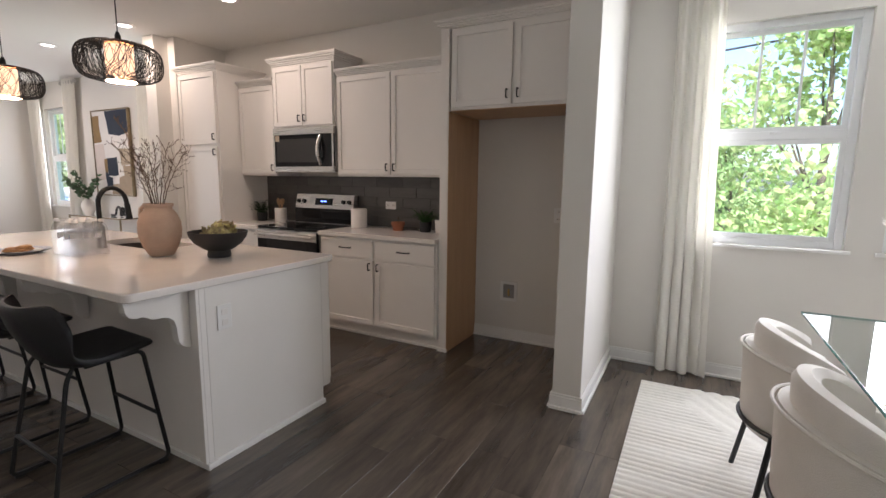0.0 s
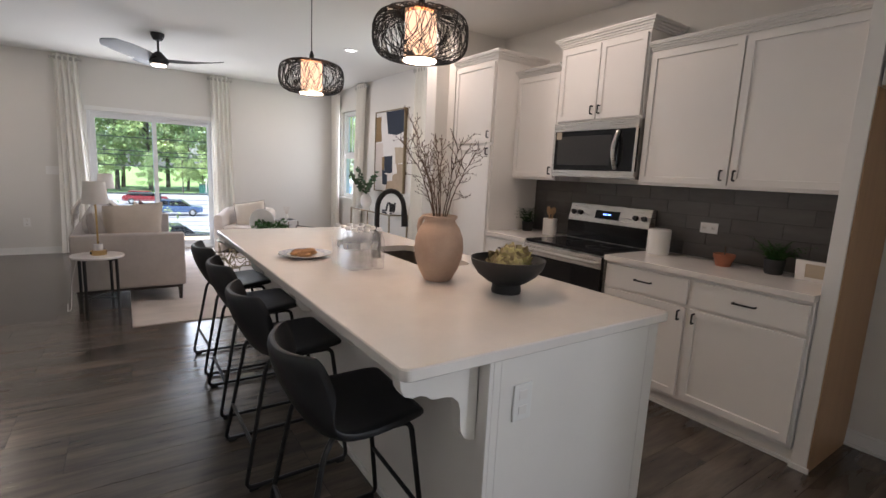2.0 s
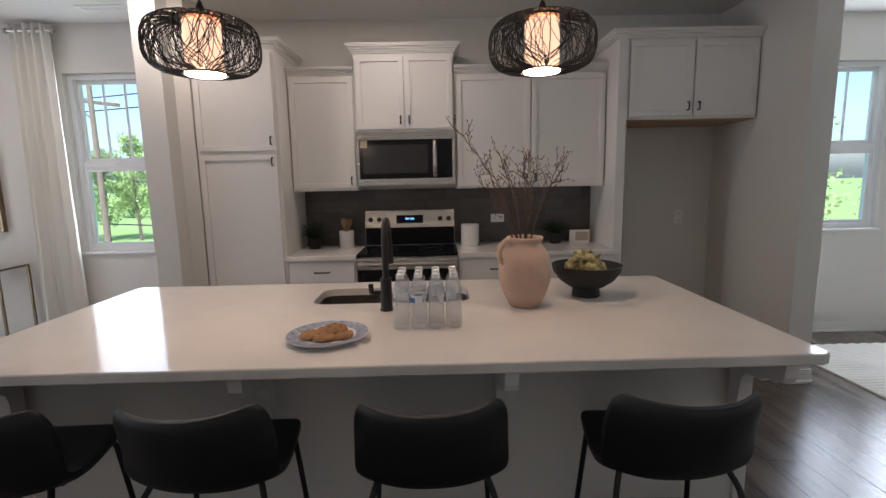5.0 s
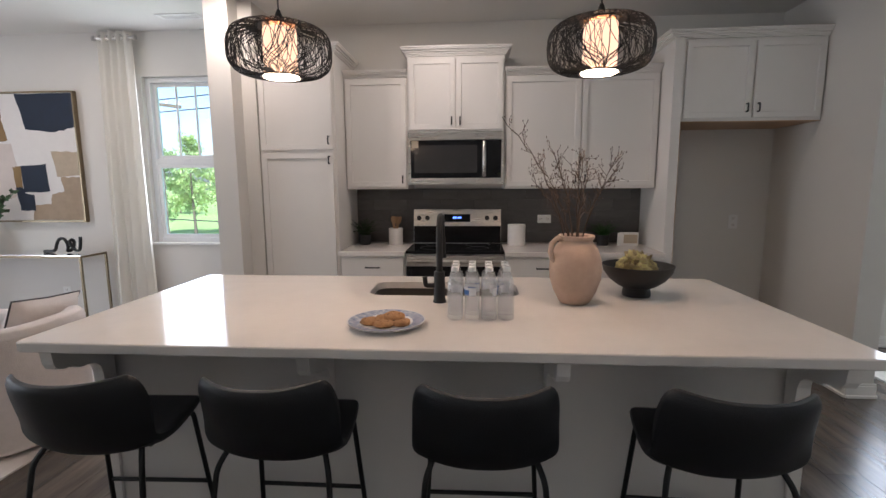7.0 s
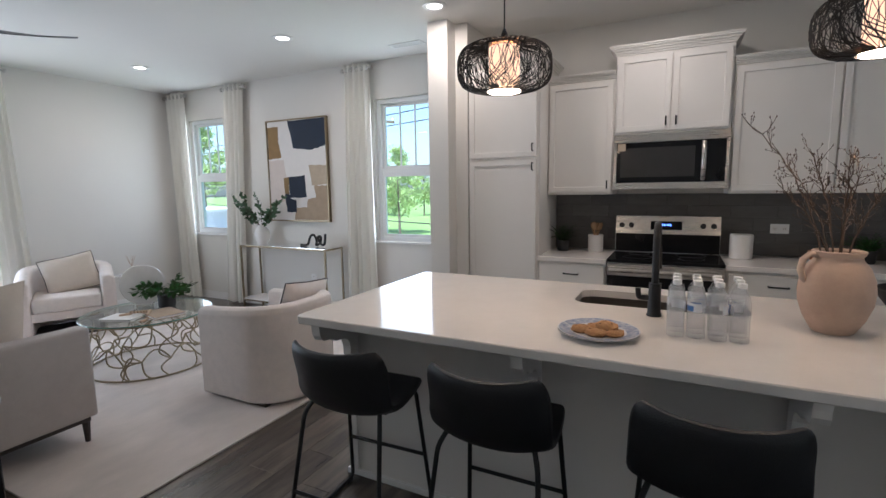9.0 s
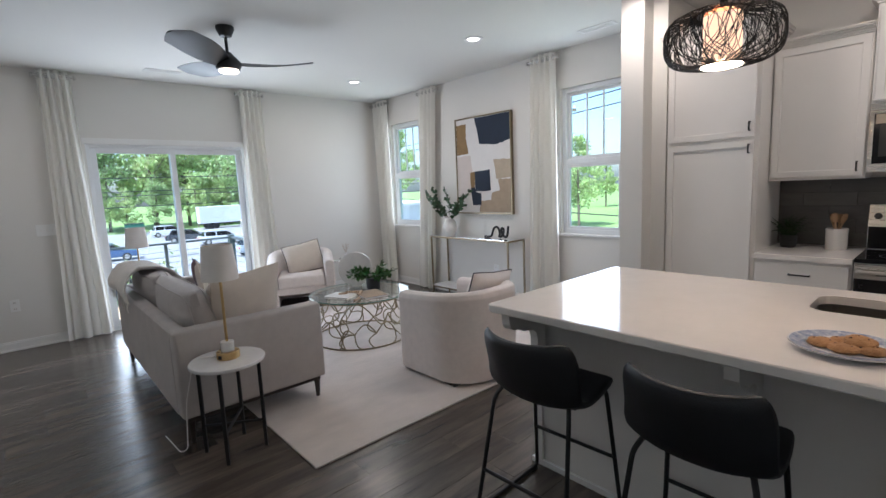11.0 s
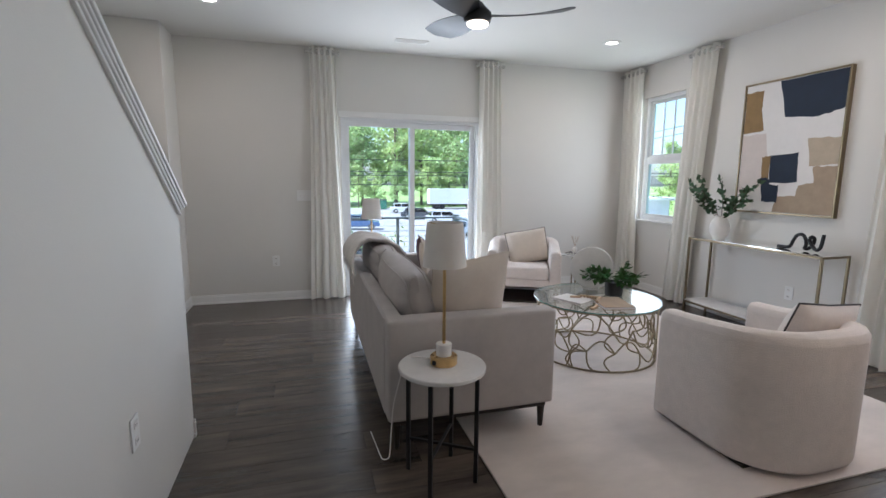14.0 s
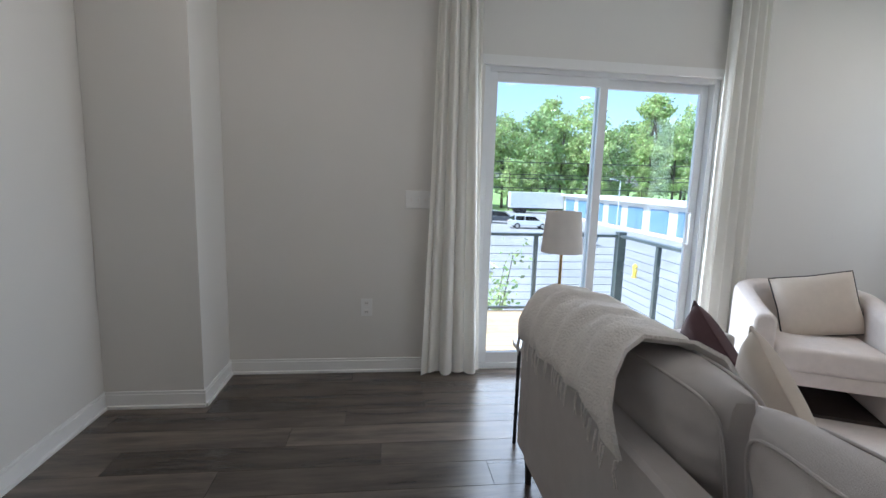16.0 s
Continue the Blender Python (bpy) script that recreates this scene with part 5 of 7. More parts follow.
for k in range(2):
    x0 = SOX0 + 0.125 + k * wS
    part("seat_cushion", box(x0 + 0.004, SOY0 + 0.12, 0.302, x0 + wS - 0.004, SOY1 + 0.01, 0.455, 0.035, seg=3), SOFA, so, smooth=True)
    mC = pose(x0 + wS / 2, SOY0 + 0.225, 0.645, 13, 0, 0)
    bc = part("back_cushion", cushion(wS - 0.015, 0.50, 0.26, m=mC, full=0.36, n=44, crease=0.030), SOFA, so, smooth=True)
    for s in (-1, 1):
        pts = []
        for a in range(48):
            t = a * math.pi / 24
            u = 0.945 * math.copysign(abs(math.cos(t)) ** 0.22, math.cos(t))
            v_ = 0.935 * math.copysign(abs(math.sin(t)) ** 0.22, math.sin(t))
            k = (1 - abs(u) ** 2.6) * (1 - abs(v_) ** 2.6)
            pts.append(mC @ Vector((u * (wS - 0.015) / 2, s * (0.13 * k ** 0.36 + 0.001), v_ * 0.25)))
        part("welt", tube(pts, 0.0042, 6, cyclic=True), SOFA, bc, smooth=True)
part("rail", box(SOX0 + 0.03, SOY0 + 0.03, 0.135, SOX1 - 0.03, SOY1 - 0.03, 0.163, 0.004), DARKWOOD, so, "dark wood plinth rail")
for x in (SOX0 + 0.05, SOX1 - 0.05):
    for y, z in ((SOY0 + 0.05, 0.0), (SOY1 - 0.05, ZR)):
        part("leg", tube([(x, y, z), (x, y, 0.134)], 0.014, 8, taper=0.022), DARKWOOD, so, "tapered dark wood leg")
pillow(pose(-6.61, 1.01, 0.72, -13, 3, -72), 0.52, 0.50, 0.16, CREAM, "large cream linen pillow on the grey sofa")
pillow(pose(-6.80, 0.93, 0.675, 17, -6, -20), 0.46, 0.44, 0.15, BOUCLE, "cream textured pillow on the grey sofa")
pillow(pose(-8.19, 1.17, 0.645, 22, 38, 6), 0.37, 0.36, 0.14, MAUVE, "plum coloured pillow on the grey sofa")
pillow(pose(-7.83, 1.11, 0.655, 24, 40, -4), 0.38, 0.36, 0.13, CREAM, "small cream pillow on the grey sofa")

# throw over the sofa's back
th = thing("throw_blanket", I4, "white fringed wool throw draped over the sofa back", "blanket")
bm = bmesh.new()
path = [(0.496, 0.705), (0.490, 0.725), (0.488, 0.75), (0.490, 0.785), (0.503, 0.825), (0.545, 0.872), (0.61, 0.896), (0.70, 0.886), (0.79, 0.843), (0.85, 0.77)]
rows = []
NX = 40
for off in (0.0, 0.012):
    g = []
    for j, (y, z) in enumerate(path):
        row = []
        for i in range(NX + 1):
            u = i / NX
            rip = 0.5 * (0.020 * math.sin(u * 23 + 0.45 * j) + 0.012 * math.sin(u * 41 - 0.3 * j) + 0.006 * math.sin(u * 83 + j)) + 0.008
            nrm = Vector((0, -1, 0.1)) if j < 4 else (Vector((0, -0.5, 1)).normalized() if j < 7 else Vector((0, 0.7, 0.7)))
            drop = 0.05 * u * max(0, 1 - j / 3) - 0.35 * max(0, u - 0.78) * max(0, 1 - j / 3)
            x = -8.365 + (0.80 - 0.13 * min(1, j / 6)) * u + 0.012 * math.sin(j * 0.8)
            row.append(bm.verts.new(Vector((x, y, z + drop)) + nrm * (0.016 + rip + off)))
        g.append(row)
    rows.append(g)
A, B = rows
for g in rows:
    for j in range(len(path) - 1):
        for i in range(NX):
            bm.faces.new((g[j][i], g[j][i + 1], g[j + 1][i + 1], g[j + 1][i]))
for j in range(len(path) - 1):
    for i in (0, NX):
        bm.faces.new((A[j][i], A[j + 1][i], B[j + 1][i], B[j][i]))
for i in range(NX):
    for j in (0, len(path) - 1):
        bm.faces.new((A[j][i], A[j][i + 1], B[j][i + 1], B[j][i]))
fr_pts = [(B[0][i].co.copy()) for i in range(0, NX + 1, 2)]
part("cloth", bm, THROW, th, smooth=True)
fb = bmesh.new()
rng = random.Random(9)
for p in fr_pts:
    for _ in range(2):
        q = p + Vector((rng.uniform(-0.01, 0.01), rng.uniform(-0.006, 0.0), 0))
        tube([q, q + Vector((rng.uniform(-0.006, 0.006), -0.004, -0.03)), q + Vector((rng.uniform(-0.012, 0.012), -0.002, -0.065))], 0.0032, 4, bm=fb, taper=0.0014)
part("fringe", fb, THROW, th)["kind"] = "stuff"


def side_table(m, label):
    t = thing("side_table", m, label, "side table", "marble side tables")
    part("tabletop", lathe([(0, 0.528), (0.196, 0.528), (0.2, 0.532), (0.2, 0.545), (0.196, 0.549), (0, 0.549)], 48), MARBLE, t)
    for k in range(4):
        a = radians(45 + 90 * k)
        part("leg", box(-0.009, -0.009, 0.0, 0.009, 0.009, 0.527, 0.001, m=pose(0.165 * math.cos(a), 0.165 * math.sin(a), 0, 0, 0, math.degrees(a))), BLACKM, t)
    for k in range(2):
        a = 45 + 90 * k
        part("cross_bar", box(-0.157, -0.006, 0.155 + k * 0.0125, 0.157, 0.006, 0.167 + k * 0.0125, m=pose(0, 0, 0, 0, 0, a)), BLACKM, t)
        part("top_bar", box(-0.157, -0.006, 0.502 + k * 0.0125, 0.157, 0.006, 0.514 + k * 0.0125, m=pose(0, 0, 0, 0, 0, a)), BLACKM, t)
    return t


def table_lamp(m, label):
    l = thing("table_lamp", m, label, "table lamp", "table lamps")
    part("base", lathe([(0, 0), (0.060, 0), (0.062, 0.004), (0.062, 0.036), (0.058, 0.040), (0, 0.040)], 36), BRASS, l, "brushed brass round base")
    part("marble_collar", lathe([(0, 0.0405), (0.036, 0.0405), (0.037, 0.092), (0.034, 0.096), (0, 0.096)], 30), MARBLE, l, "white marble collar")
    part("stem", tube([(0, 0, 0.095), (0, 0, 0.45)], 0.0075, 12), BRASS, l)
    part("shade", lathe([(0.098, 0.452), (0.080, 0.645), (0.078, 0.645), (0.096, 0.452), (0.098, 0.452)], 40), SHADE, l, "white linen tapered shade", smooth=True)
    part("shade_spider", tube([(-0.079, 0, 0.64), (0, 0, 0.63), (0.079, 0, 0.64)], 0.002, 5), BRASS, l)
    part("socket", tube([(0, 0, 0.45), (0, 0, 0.63)], 0.006, 8), BRASS, l)
    part("switch", box(-0.02, -0.0635, 0.008, 0.0, -0.060, 0.028), BLACKPL, l)
    return l


t1 = side_table(pose(-6.135, 0.722, 0, 0, 0, 12), "round white marble side table with a black metal frame")
copy_thing(t1, pose(-8.73, 0.745, 0, 0, 0, 30))
l1 = table_lamp(pose(-6.145, 0.732, 0.5495, 0, 0, 40), "brass table lamp with white marble collar and linen shade")
copy_thing(l1, pose(-8.72, 0.748, 0.5495, 0, 0, 10))
lc = thing("power_cord", I4, "thin white lamp cord hanging behind the side table", "cord")
part("wire", tube(bend([(-6.21, 0.69, 0.5525), (-6.27, 0.58, 0.5525), (-6.285, 0.52, 0.30), (-6.28, 0.50, 0.03), (-6.32, 0.47, 0.006), (-6.6, 0.45, 0.006)], 0.05), 0.003, 6), CERAMIC, lc)


def barrel_chair(m, label, W=0.80, D=0.80, hb=0.705, ha=0.61, legs=False):
    """Round-backed armchair; front faces +x of its own frame."""
    c = thing("armchair", m, label, "armchair", "boucle armchairs")
    T = 0.125

    def path_(o):
        pts = []
        r = 0.30 - o
        x0, x1, y0, y1 = -D / 2 + o, D / 2 - (0.012 if o > 0.05 else 0.0), -W / 2 + o, W / 2 - o
        pts.append((x1, y0))
        for k in range(6):
            pts.append((x1 + (x0 + r - x1) * (k + 1) / 6, y0))
        for k in range(1, 9):
            t = -math.pi / 2 - k * math.pi / 16
            pts.append((x0 + r + r * math.cos(t), y0 + r + r * math.sin(t)))
        pts.append((x0, 0))
        q = [(x, -y) for x, y in pts[:-1][::-1]]
        return pts + q
    outer, mid1, mid2, inner = path_(0.0), path_(0.03), path_(T - 0.03), path_(T)

    def height(x):
        f = min(1, max(0, (D / 2 - x) / D))
        return ha + (hb - ha) * (3 * f * f - 2 * f ** 3)
    bm = bmesh.new()
    z0 = ZR + 0.02
    L = []
    for pts, kind in ((inner, "low"), (outer, "low"), (outer, "side"), (mid1, "top"), (mid2, "top"), (inner, "side")):
        L.append([bm.verts.new((x, y, z0 if kind == "low" else height(x) - (0.03 if kind == "side" else 0.0))) for x, y in pts])
    n = len(outer)
    for a, b in zip(L, L[1:] + L[:1]):
        for k in range(n - 1):
            bm.faces.new((a[k], a[k + 1], b[k + 1], b[k]))
    for k in (0, n - 1):
        bm.faces.new([l[k] for l in L])
    sh = part("shell", bm, BOUCLE, c, smooth=True)
    bv = sh.modifiers.new("round", "BEVEL")
    bv.width, bv.segments, bv.limit_method, bv.angle_limit = 0.02, 2, "ANGLE", radians(35)
    part("seat_cushion", box(-D / 2 + T + 0.06, -W / 2 + T + 0.004, 0.285, D / 2 + 0.005, W / 2 - T - 0.004, 0.43, 0.035, seg=3), BOUCLE, c, smooth=True)
    part("seat_base", box(-D / 2 + T + 0.05, -W / 2 + T - 0.01, 0.20, D / 2 - 0.02, W / 2 - T + 0.01, 0.284, 0.006), BOUCLE, c)
    part("plinth", box(-D / 2 + 0.16, -W / 2 + 0.04, ZR, D / 2 - 0.05, W / 2 - 0.04, ZR + 0.019), DARKWOOD, c)
    return c


barrel_chair(pose(-5.99, 2.47, 0, 0, 0, 180), "cream boucle barrel armchair with its back to the island", D=0.74, W=0.75, ha=0.655)
barrel_chair(pose(-9.19, 2.61, 0, 0, 0, -26), "cream boucle barrel armchair beside the glass door", W=0.82, D=0.78)
pillow(pose(-5.87, 2.60, 0.60, 18, 6, 96), 0.50, 0.40, 0.14, BOUCLE, "blush pillow with dark piping in the armchair", PIPING)
pillow(pose(-9.20, 2.66, 0.605, -20, -10, 72), 0.48, 0.40, 0.14, CREAM, "cream pillow with dark piping in the armchair", PIPING)

# coffee table
CX, CY, CR = -7.36, 2.36, 0.49
ct = thing("coffee_table", pose(CX, CY, ZR), "round glass coffee table on a bronze vine-pattern drum", "coffee table")
gt = part("glass_top", lathe([(0, 0.436), (CR - 0.004, 0.436), (CR, 0.439), (CR, 0.445), (CR - 0.004, 0.448), (0, 0.448)], 72), TABLEGLASS, ct, "clear round glass top")
gt.visible_shadow = False
part("glass_rim", lathe([(CR + 0.0004, 0.4385), (CR + 0.0016, 0.442), (CR + 0.0004, 0.4455)], 72), GLASSEDGE, ct)
RB = 0.465
for z in (0.008, 0.427):
    part("ring", tube([(RB * math.cos(k * math.pi / 36), RB * math.sin(k * math.pi / 36), z) for k in range(72)], 0.0075, 8, cyclic=True), BRONZE, ct)
rng = random.Random(14)
NC, NR = 15, 3
nodes = {}
for r_ in range(NR + 1):
    for k in range(NC):
        jz = 0 if r_ in (0, NR) else rng.uniform(-0.035, 0.035)
        nodes[r_, k] = ((k + 0.5 * (r_ % 2) + rng.uniform(-0.28, 0.28)) / NC * 2 * math.pi, 0.008 + 0.419 * r_ / NR + jz)


def vine(bm, a, b, sag):
    (t0, z0), (t1, z1) = a, b
    while t1 - t0 > math.pi:
        t1 -= 2 * math.pi
    while t0 - t1 > math.pi:
        t1 += 2 * math.pi
    pts = []
    for i in range(8):
        f = i / 7
        s_ = math.sin(math.pi * f) * sag
        t, z = t0 + (t1 - t0) * f + (z1 - z0) * s_ * 1.6, z0 + (z1 - z0) * f - (t1 - t0) * s_ * 0.30
        pts.append((RB * math.cos(t), RB * math.sin(t), min(0.427, max(0.008, z))))
    tube(pts, 0.0062, 6, bm=bm)


for r_ in range(NR):
    bm = bmesh.new()
    for k in range(NC):
        vine(bm, nodes[r_, k], nodes[r_ + 1, k], rng.choice((-0.6, 0.6)))
        if r_ > 0:
            vine(bm, nodes[r_, k], nodes[r_, (k + 1) % NC], rng.choice((-0.7, 0.7, 0.9)))
        if rng.random() < 0.35:
            vine(bm, nodes[r_, k], nodes[r_ + 1, (k + (1 if r_ % 2 else -1)) % NC], rng.choice((-0.5, 0.5)))
    part("vine_band", bm, BRONZE, ct, smooth=True)["kind"] = "stuff"

ZG = ZR + 0.4485
dc = thing("disc_sculpture", pose(-7.60, 2.46, ZG, 0, 0, 50), "white stone disc sculpture with a round hole", "sculpture")
Rr = 0.18
prof_d = [(0.026, -0.016), (0.172, -0.011), (Rr, -0.005), (Rr, 0.005), (0.172, 0.011), (0.026, 0.016), (0.022, 0.0), (0.026, -0.016)]
part("disc", lathe(prof_d, 48), MARBLE, dc, m=pose(0.01, 0, 0.008 + Rr, 90, 0, 0), smooth=False)
part("stand", box(-0.05, -0.03, 0, 0.07, 0.03, 0.016, 0.004), MARBLE, dc)
ivy = thing("potted_plant", pose(-7.37, 2.53, ZG), "trailing green ivy in a black pot on the glass table", "plant")
part("pot", lathe([(0, 0), (0.062, 0), (0.068, 0.008), (0.072, 0.11), (0.066, 0.112), (0.06, 0.10), (0, 0.098)], 28), POTBLK, ivy, smooth=True)
rng = random.Random(17)
bm, sb = bmesh.new(), bmesh.new()
for _ in range(34):
    t, o = rng.uniform(0, 6.28), rng.uniform(0.5, 1.0)
    d = Vector((math.cos(t) * o, math.sin(t) * o, rng.uniform(0.4, 1.1))).normalized()
    q = Vector((0.04 * math.cos(t), 0.04 * math.sin(t), 0.10))
    pts = [q]
    L = rng.uniform(0.10, 0.24)
    for k in range(5):
        q = q + d * L / 5
        q.z = max(q.z, 0.02)
        d = (d + Vector((0, 0, -0.22)) + rvec(rng) * 0.15).normalized()
        pts.append(q)
        if k > 0:
            for _ in range(2):
                ld = (d + rvec(rng) * 0.9)
                leaf(bm, q, ld, Vector((0, 0, 1)) + rvec(rng) * 0.5, rng.uniform(0.04, 0.065), rng.uniform(0.035, 0.05), 0.12)
    tube(pts, 0.0018, 4, bm=sb)
part("leaves", bm, IVY, ivy)
part("stems", sb, IVY, ivy)
for x, y, z, rz, w, d_, h, mt, lab in ((-7.30, 2.12, 0, 24, 0.26, 0.20, 0.018, CERAMIC, "closed white book on the glass table"), (-7.12, 2.33, 0, -12, 0.30, 0.23, 0.022, ARTTAN, "large tan picture book on the glass table")):
    bk_ = thing("book", pose(x, y, ZG + z, 0, 0, rz), lab, "book", "books on the table")
    part("cover", box(-w / 2, -d_ / 2, 0, w / 2, d_ / 2, 0.003, 0.0008), mt, bk_)
    part("pages", box(-w / 2 + 0.006, -d_ / 2 + 0.004, 0.0032, w / 2 - 0.003, d_ / 2 - 0.004, h - 0.0032), ARTWHITE, bk_)
    part("front_cover", box(-w / 2, -d_ / 2, h - 0.003, w / 2, d_ / 2, h, 0.0008), mt, bk_)
bd = thing("bead_garland", pose(-7.17, 2.2, ZG), "natural wooden bead garland lying over the books", "garland")
bm = bmesh.new()
for k in range(26):
    f = k / 25
    x = -0.12 + 0.26 * f + 0.03 * math.sin(f * 9)
    y = 0.10 * math.sin(f * 4.2) - 0.02
    z = 0.014 + (0.023 if math.hypot(x - 0.05, y - 0.13) < 0.16 or math.hypot(x + 0.13, y + 0.08) < 0.13 else 0)
    lathe([(0, -0.013), (0.010, -0.009), (0.0135, 0), (0.010, 0.009), (0, 0.013)], 10, bm=bm, at=(x, y, z))
part("beads", bm, BEADS, bd, smooth=True)["kind"] = "stuff"
part("tassel", tube([(-0.12, -0.02, 0.03), (-0.145, -0.05, 0.02), (-0.17, -0.085, 0.012)], 0.010, 8, taper=0.018), BEADS, bd)

# small table by the far armchair
s2 = thing("accent_table", pose(-9.04, 3.20, 0, 0, 0, 20), "small white topped accent table with thin metal legs", "side table")
part("tabletop", box(-0.14, -0.14, 0.50, 0.14, 0.14, 0.515, 0.003), MARBLE, s2)
for a, b in ((-0.13, -0.13), (0.13, -0.13), (0.13, 0.13), (-0.13, 0.13)):
    part("leg", box(a - 0.006, b - 0.006, ZR, a + 0.006, b + 0.006, 0.499), CHAMP, s2)
bk2 = thing("book", pose(-9.04, 3.20, 0.5155, 0, 0, 35), "black book on the accent table", "book")
part("cover", box(-0.085, -0.06, 0, 0.085, 0.06, 0.02, 0.002), BLACKPL, bk2)
part("pages", box(-0.08, -0.0612, 0.003, 0.08, -0.0602, 0.017), ARTWHITE, bk2)
df = thing("reed_diffuser", pose(-9.04, 3.20, 0.536), "small glass reed diffuser with pale reeds", "diffuser")
part("bottle", lathe([(0, 0), (0.026, 0), (0.028, 0.004), (0.026, 0.05), (0.012, 0.065), (0.012, 0.08), (0, 0.08)], 20), CERAMIC, df, smooth=True)
for k in range(5):
    a = k * 1.256
    part("reed", tube([(0, 0, 0.07), (0.05 * math.cos(a), 0.05 * math.sin(a), 0.20)], 0.0016, 5), BEADS, df)

# console table under the painting
CO = thing("console_table", I4, "champagne metal console table with a glass top and low shelf", "console table")
x0, x1, y0, y1 = -8.11, -6.78, 3.95, 4.255
fr = bmesh.new()
for z in (0.795, 0.13):
    for a, b, c_, d in ((x0, y0, x1, y0 + 0.018), (x0, y1 - 0.018, x1, y1), (x0, y0 + 0.018, x0 + 0.018, y1 - 0.018), (x1 - 0.018, y0 + 0.018, x1, y1 - 0.018)):
        box(a, b, z, c_, d, z + 0.018, 0.001, bm=fr, seg=1)
part("frame", fr, CHAMP, CO)
for a, b in ((x0, y0), (x1 - 0.018, y0), (x0, y1 - 0.018), (x1 - 0.018, y1 - 0.018)):
    lg = bmesh.new()
    box(a, b, 0.0, a + 0.018, b + 0.018, 0.1295, bm=lg)
    box(a, b, 0.1485, a + 0.018, b + 0.018, 0.7945, bm=lg)
    part("leg", lg, CHAMP, CO)
part("glass_top", box(x0 + 0.002, y0 + 0.002, 0.8135, x1 - 0.002, y1 - 0.002, 0.820, 0.001), MIRROR, CO, "grey mirrored top")
part("shelf", box(x0 + 0.002, y0 + 0.002, 0.1485, x1 - 0.002, y1 - 0.002, 0.158, 0.001), MARBLE, CO, "pale marble shelf")
cv = thing("vase", pose(-7.90, 4.12, 0.8205), "round off-white ceramic vase on the console table", "vase")
part("body", lathe([(0, 0), (0.05, 0), (0.055, 0.006), (0.085, 0.06), (0.092, 0.11), (0.082, 0.16), (0.055, 0.20), (0.042, 0.215), (0.046, 0.228), (0.040, 0.23), (0.034, 0.21), (0, 0.19)], 36), CERAMIC, cv, smooth=True)
eu = thing("eucalyptus_stems", pose(-7.90, 4.12, 1.015) @ Matrix.Scale(1.12, 4), "green eucalyptus stems in the white vase", "plant")
rng = random.Random(33)
bm = bmesh.new()
for k, (dx, dy, L) in enumerate(((-0.9, -0.1, 0.46), (-0.75, -0.3, 0.36), (-0.45, -0.2, 0.44), (0.5, -0.3, 0.42), (0.85, -0.25, 0.50), (0.6, 0.0, 0.36), (-0.2, -0.3, 0.38), (1.1, -0.2, 0.40))):
    d = Vector((dx, dy, 0.86)).normalized()
    q = Vector((0, 0, -0.02))
    pts = [q]
    n_ = 9
    for i in range(n_):
        q = q + d * L / n_
        d = (d + rvec(rng) * 0.16 + Vector((0, 0, -0.01))).normalized()
        q.y = min(q.y, 0.10)
        pts.append(q)
        if i > 1:
            for s_ in range(4):
                leaf(bm, q, d * 0.4 + rvec(rng), rvec(rng), rng.uniform(0.042, 0.062), rng.uniform(0.036, 0.052), 0.1)
    part("stem", tube(pts, 0.0024, 5), BARK, eu)
part("leaves", bm, EUCA, eu)
sq = thing("squiggle_sculpture", pose(-7.04, 4.10, 0.8205) @ Matrix.Scale(1.12, 4), "black looping ribbon sculpture on the console table", "sculpture")
pts = [(-0.20, 0, 0.013), (-0.14, 0, 0.012), (-0.10, 0, 0.02), (-0.085, 0, 0.07), (-0.06, 0, 0.115), (-0.02, 0, 0.125), (0.01, 0, 0.09), (0.015, 0, 0.04), (0.0, 0.0, 0.018), (0.02, 0.012, 0.016), (0.05, 0.02, 0.05), (0.062, 0.012, 0.10), (0.045, 0, 0.115), (0.035, -0.005, 0.085), (0.06, 0, 0.04), (0.09, 0, 0.016), (0.115, 0, 0.03), (0.125, 0, 0.08), (0.13, 0, 0.135)]
part("ribbon", tube(bend(pts, 0.03, 3), 0.0125, 10), BLACKM, sq, smooth=True)

# painting
ar = thing("painting", I4, "abstract painting of navy, tan and white blocks in a gold frame", "painting")
AX0, AX1, AZ0, AZ1, AY = -7.862, -6.935, 1.095, 2.295, YN - 0.003
fr = bmesh.new()
for a, b, c_, d in ((AX0, AZ0, AX0 + 0.016, AZ1), (AX1 - 0.016, AZ0, AX1, AZ1), (AX0 + 0.016, AZ0, AX1 - 0.016, AZ0 + 0.016), (AX0 + 0.016, AZ1 - 0.016, AX1 - 0.016, AZ1)):
    box(a, AY - 0.045, b, c_, AY, d, 0.002, bm=fr, seg=1)
part("frame", fr, CHAMP, ar, "slim gold frame")
part("canvas", box(AX0 + 0.0165, AY - 0.034, AZ0 + 0.0165, AX1 - 0.0165, AY - 0.004, AZ1 - 0.0165), ARTWHITE, ar, "white canvas")


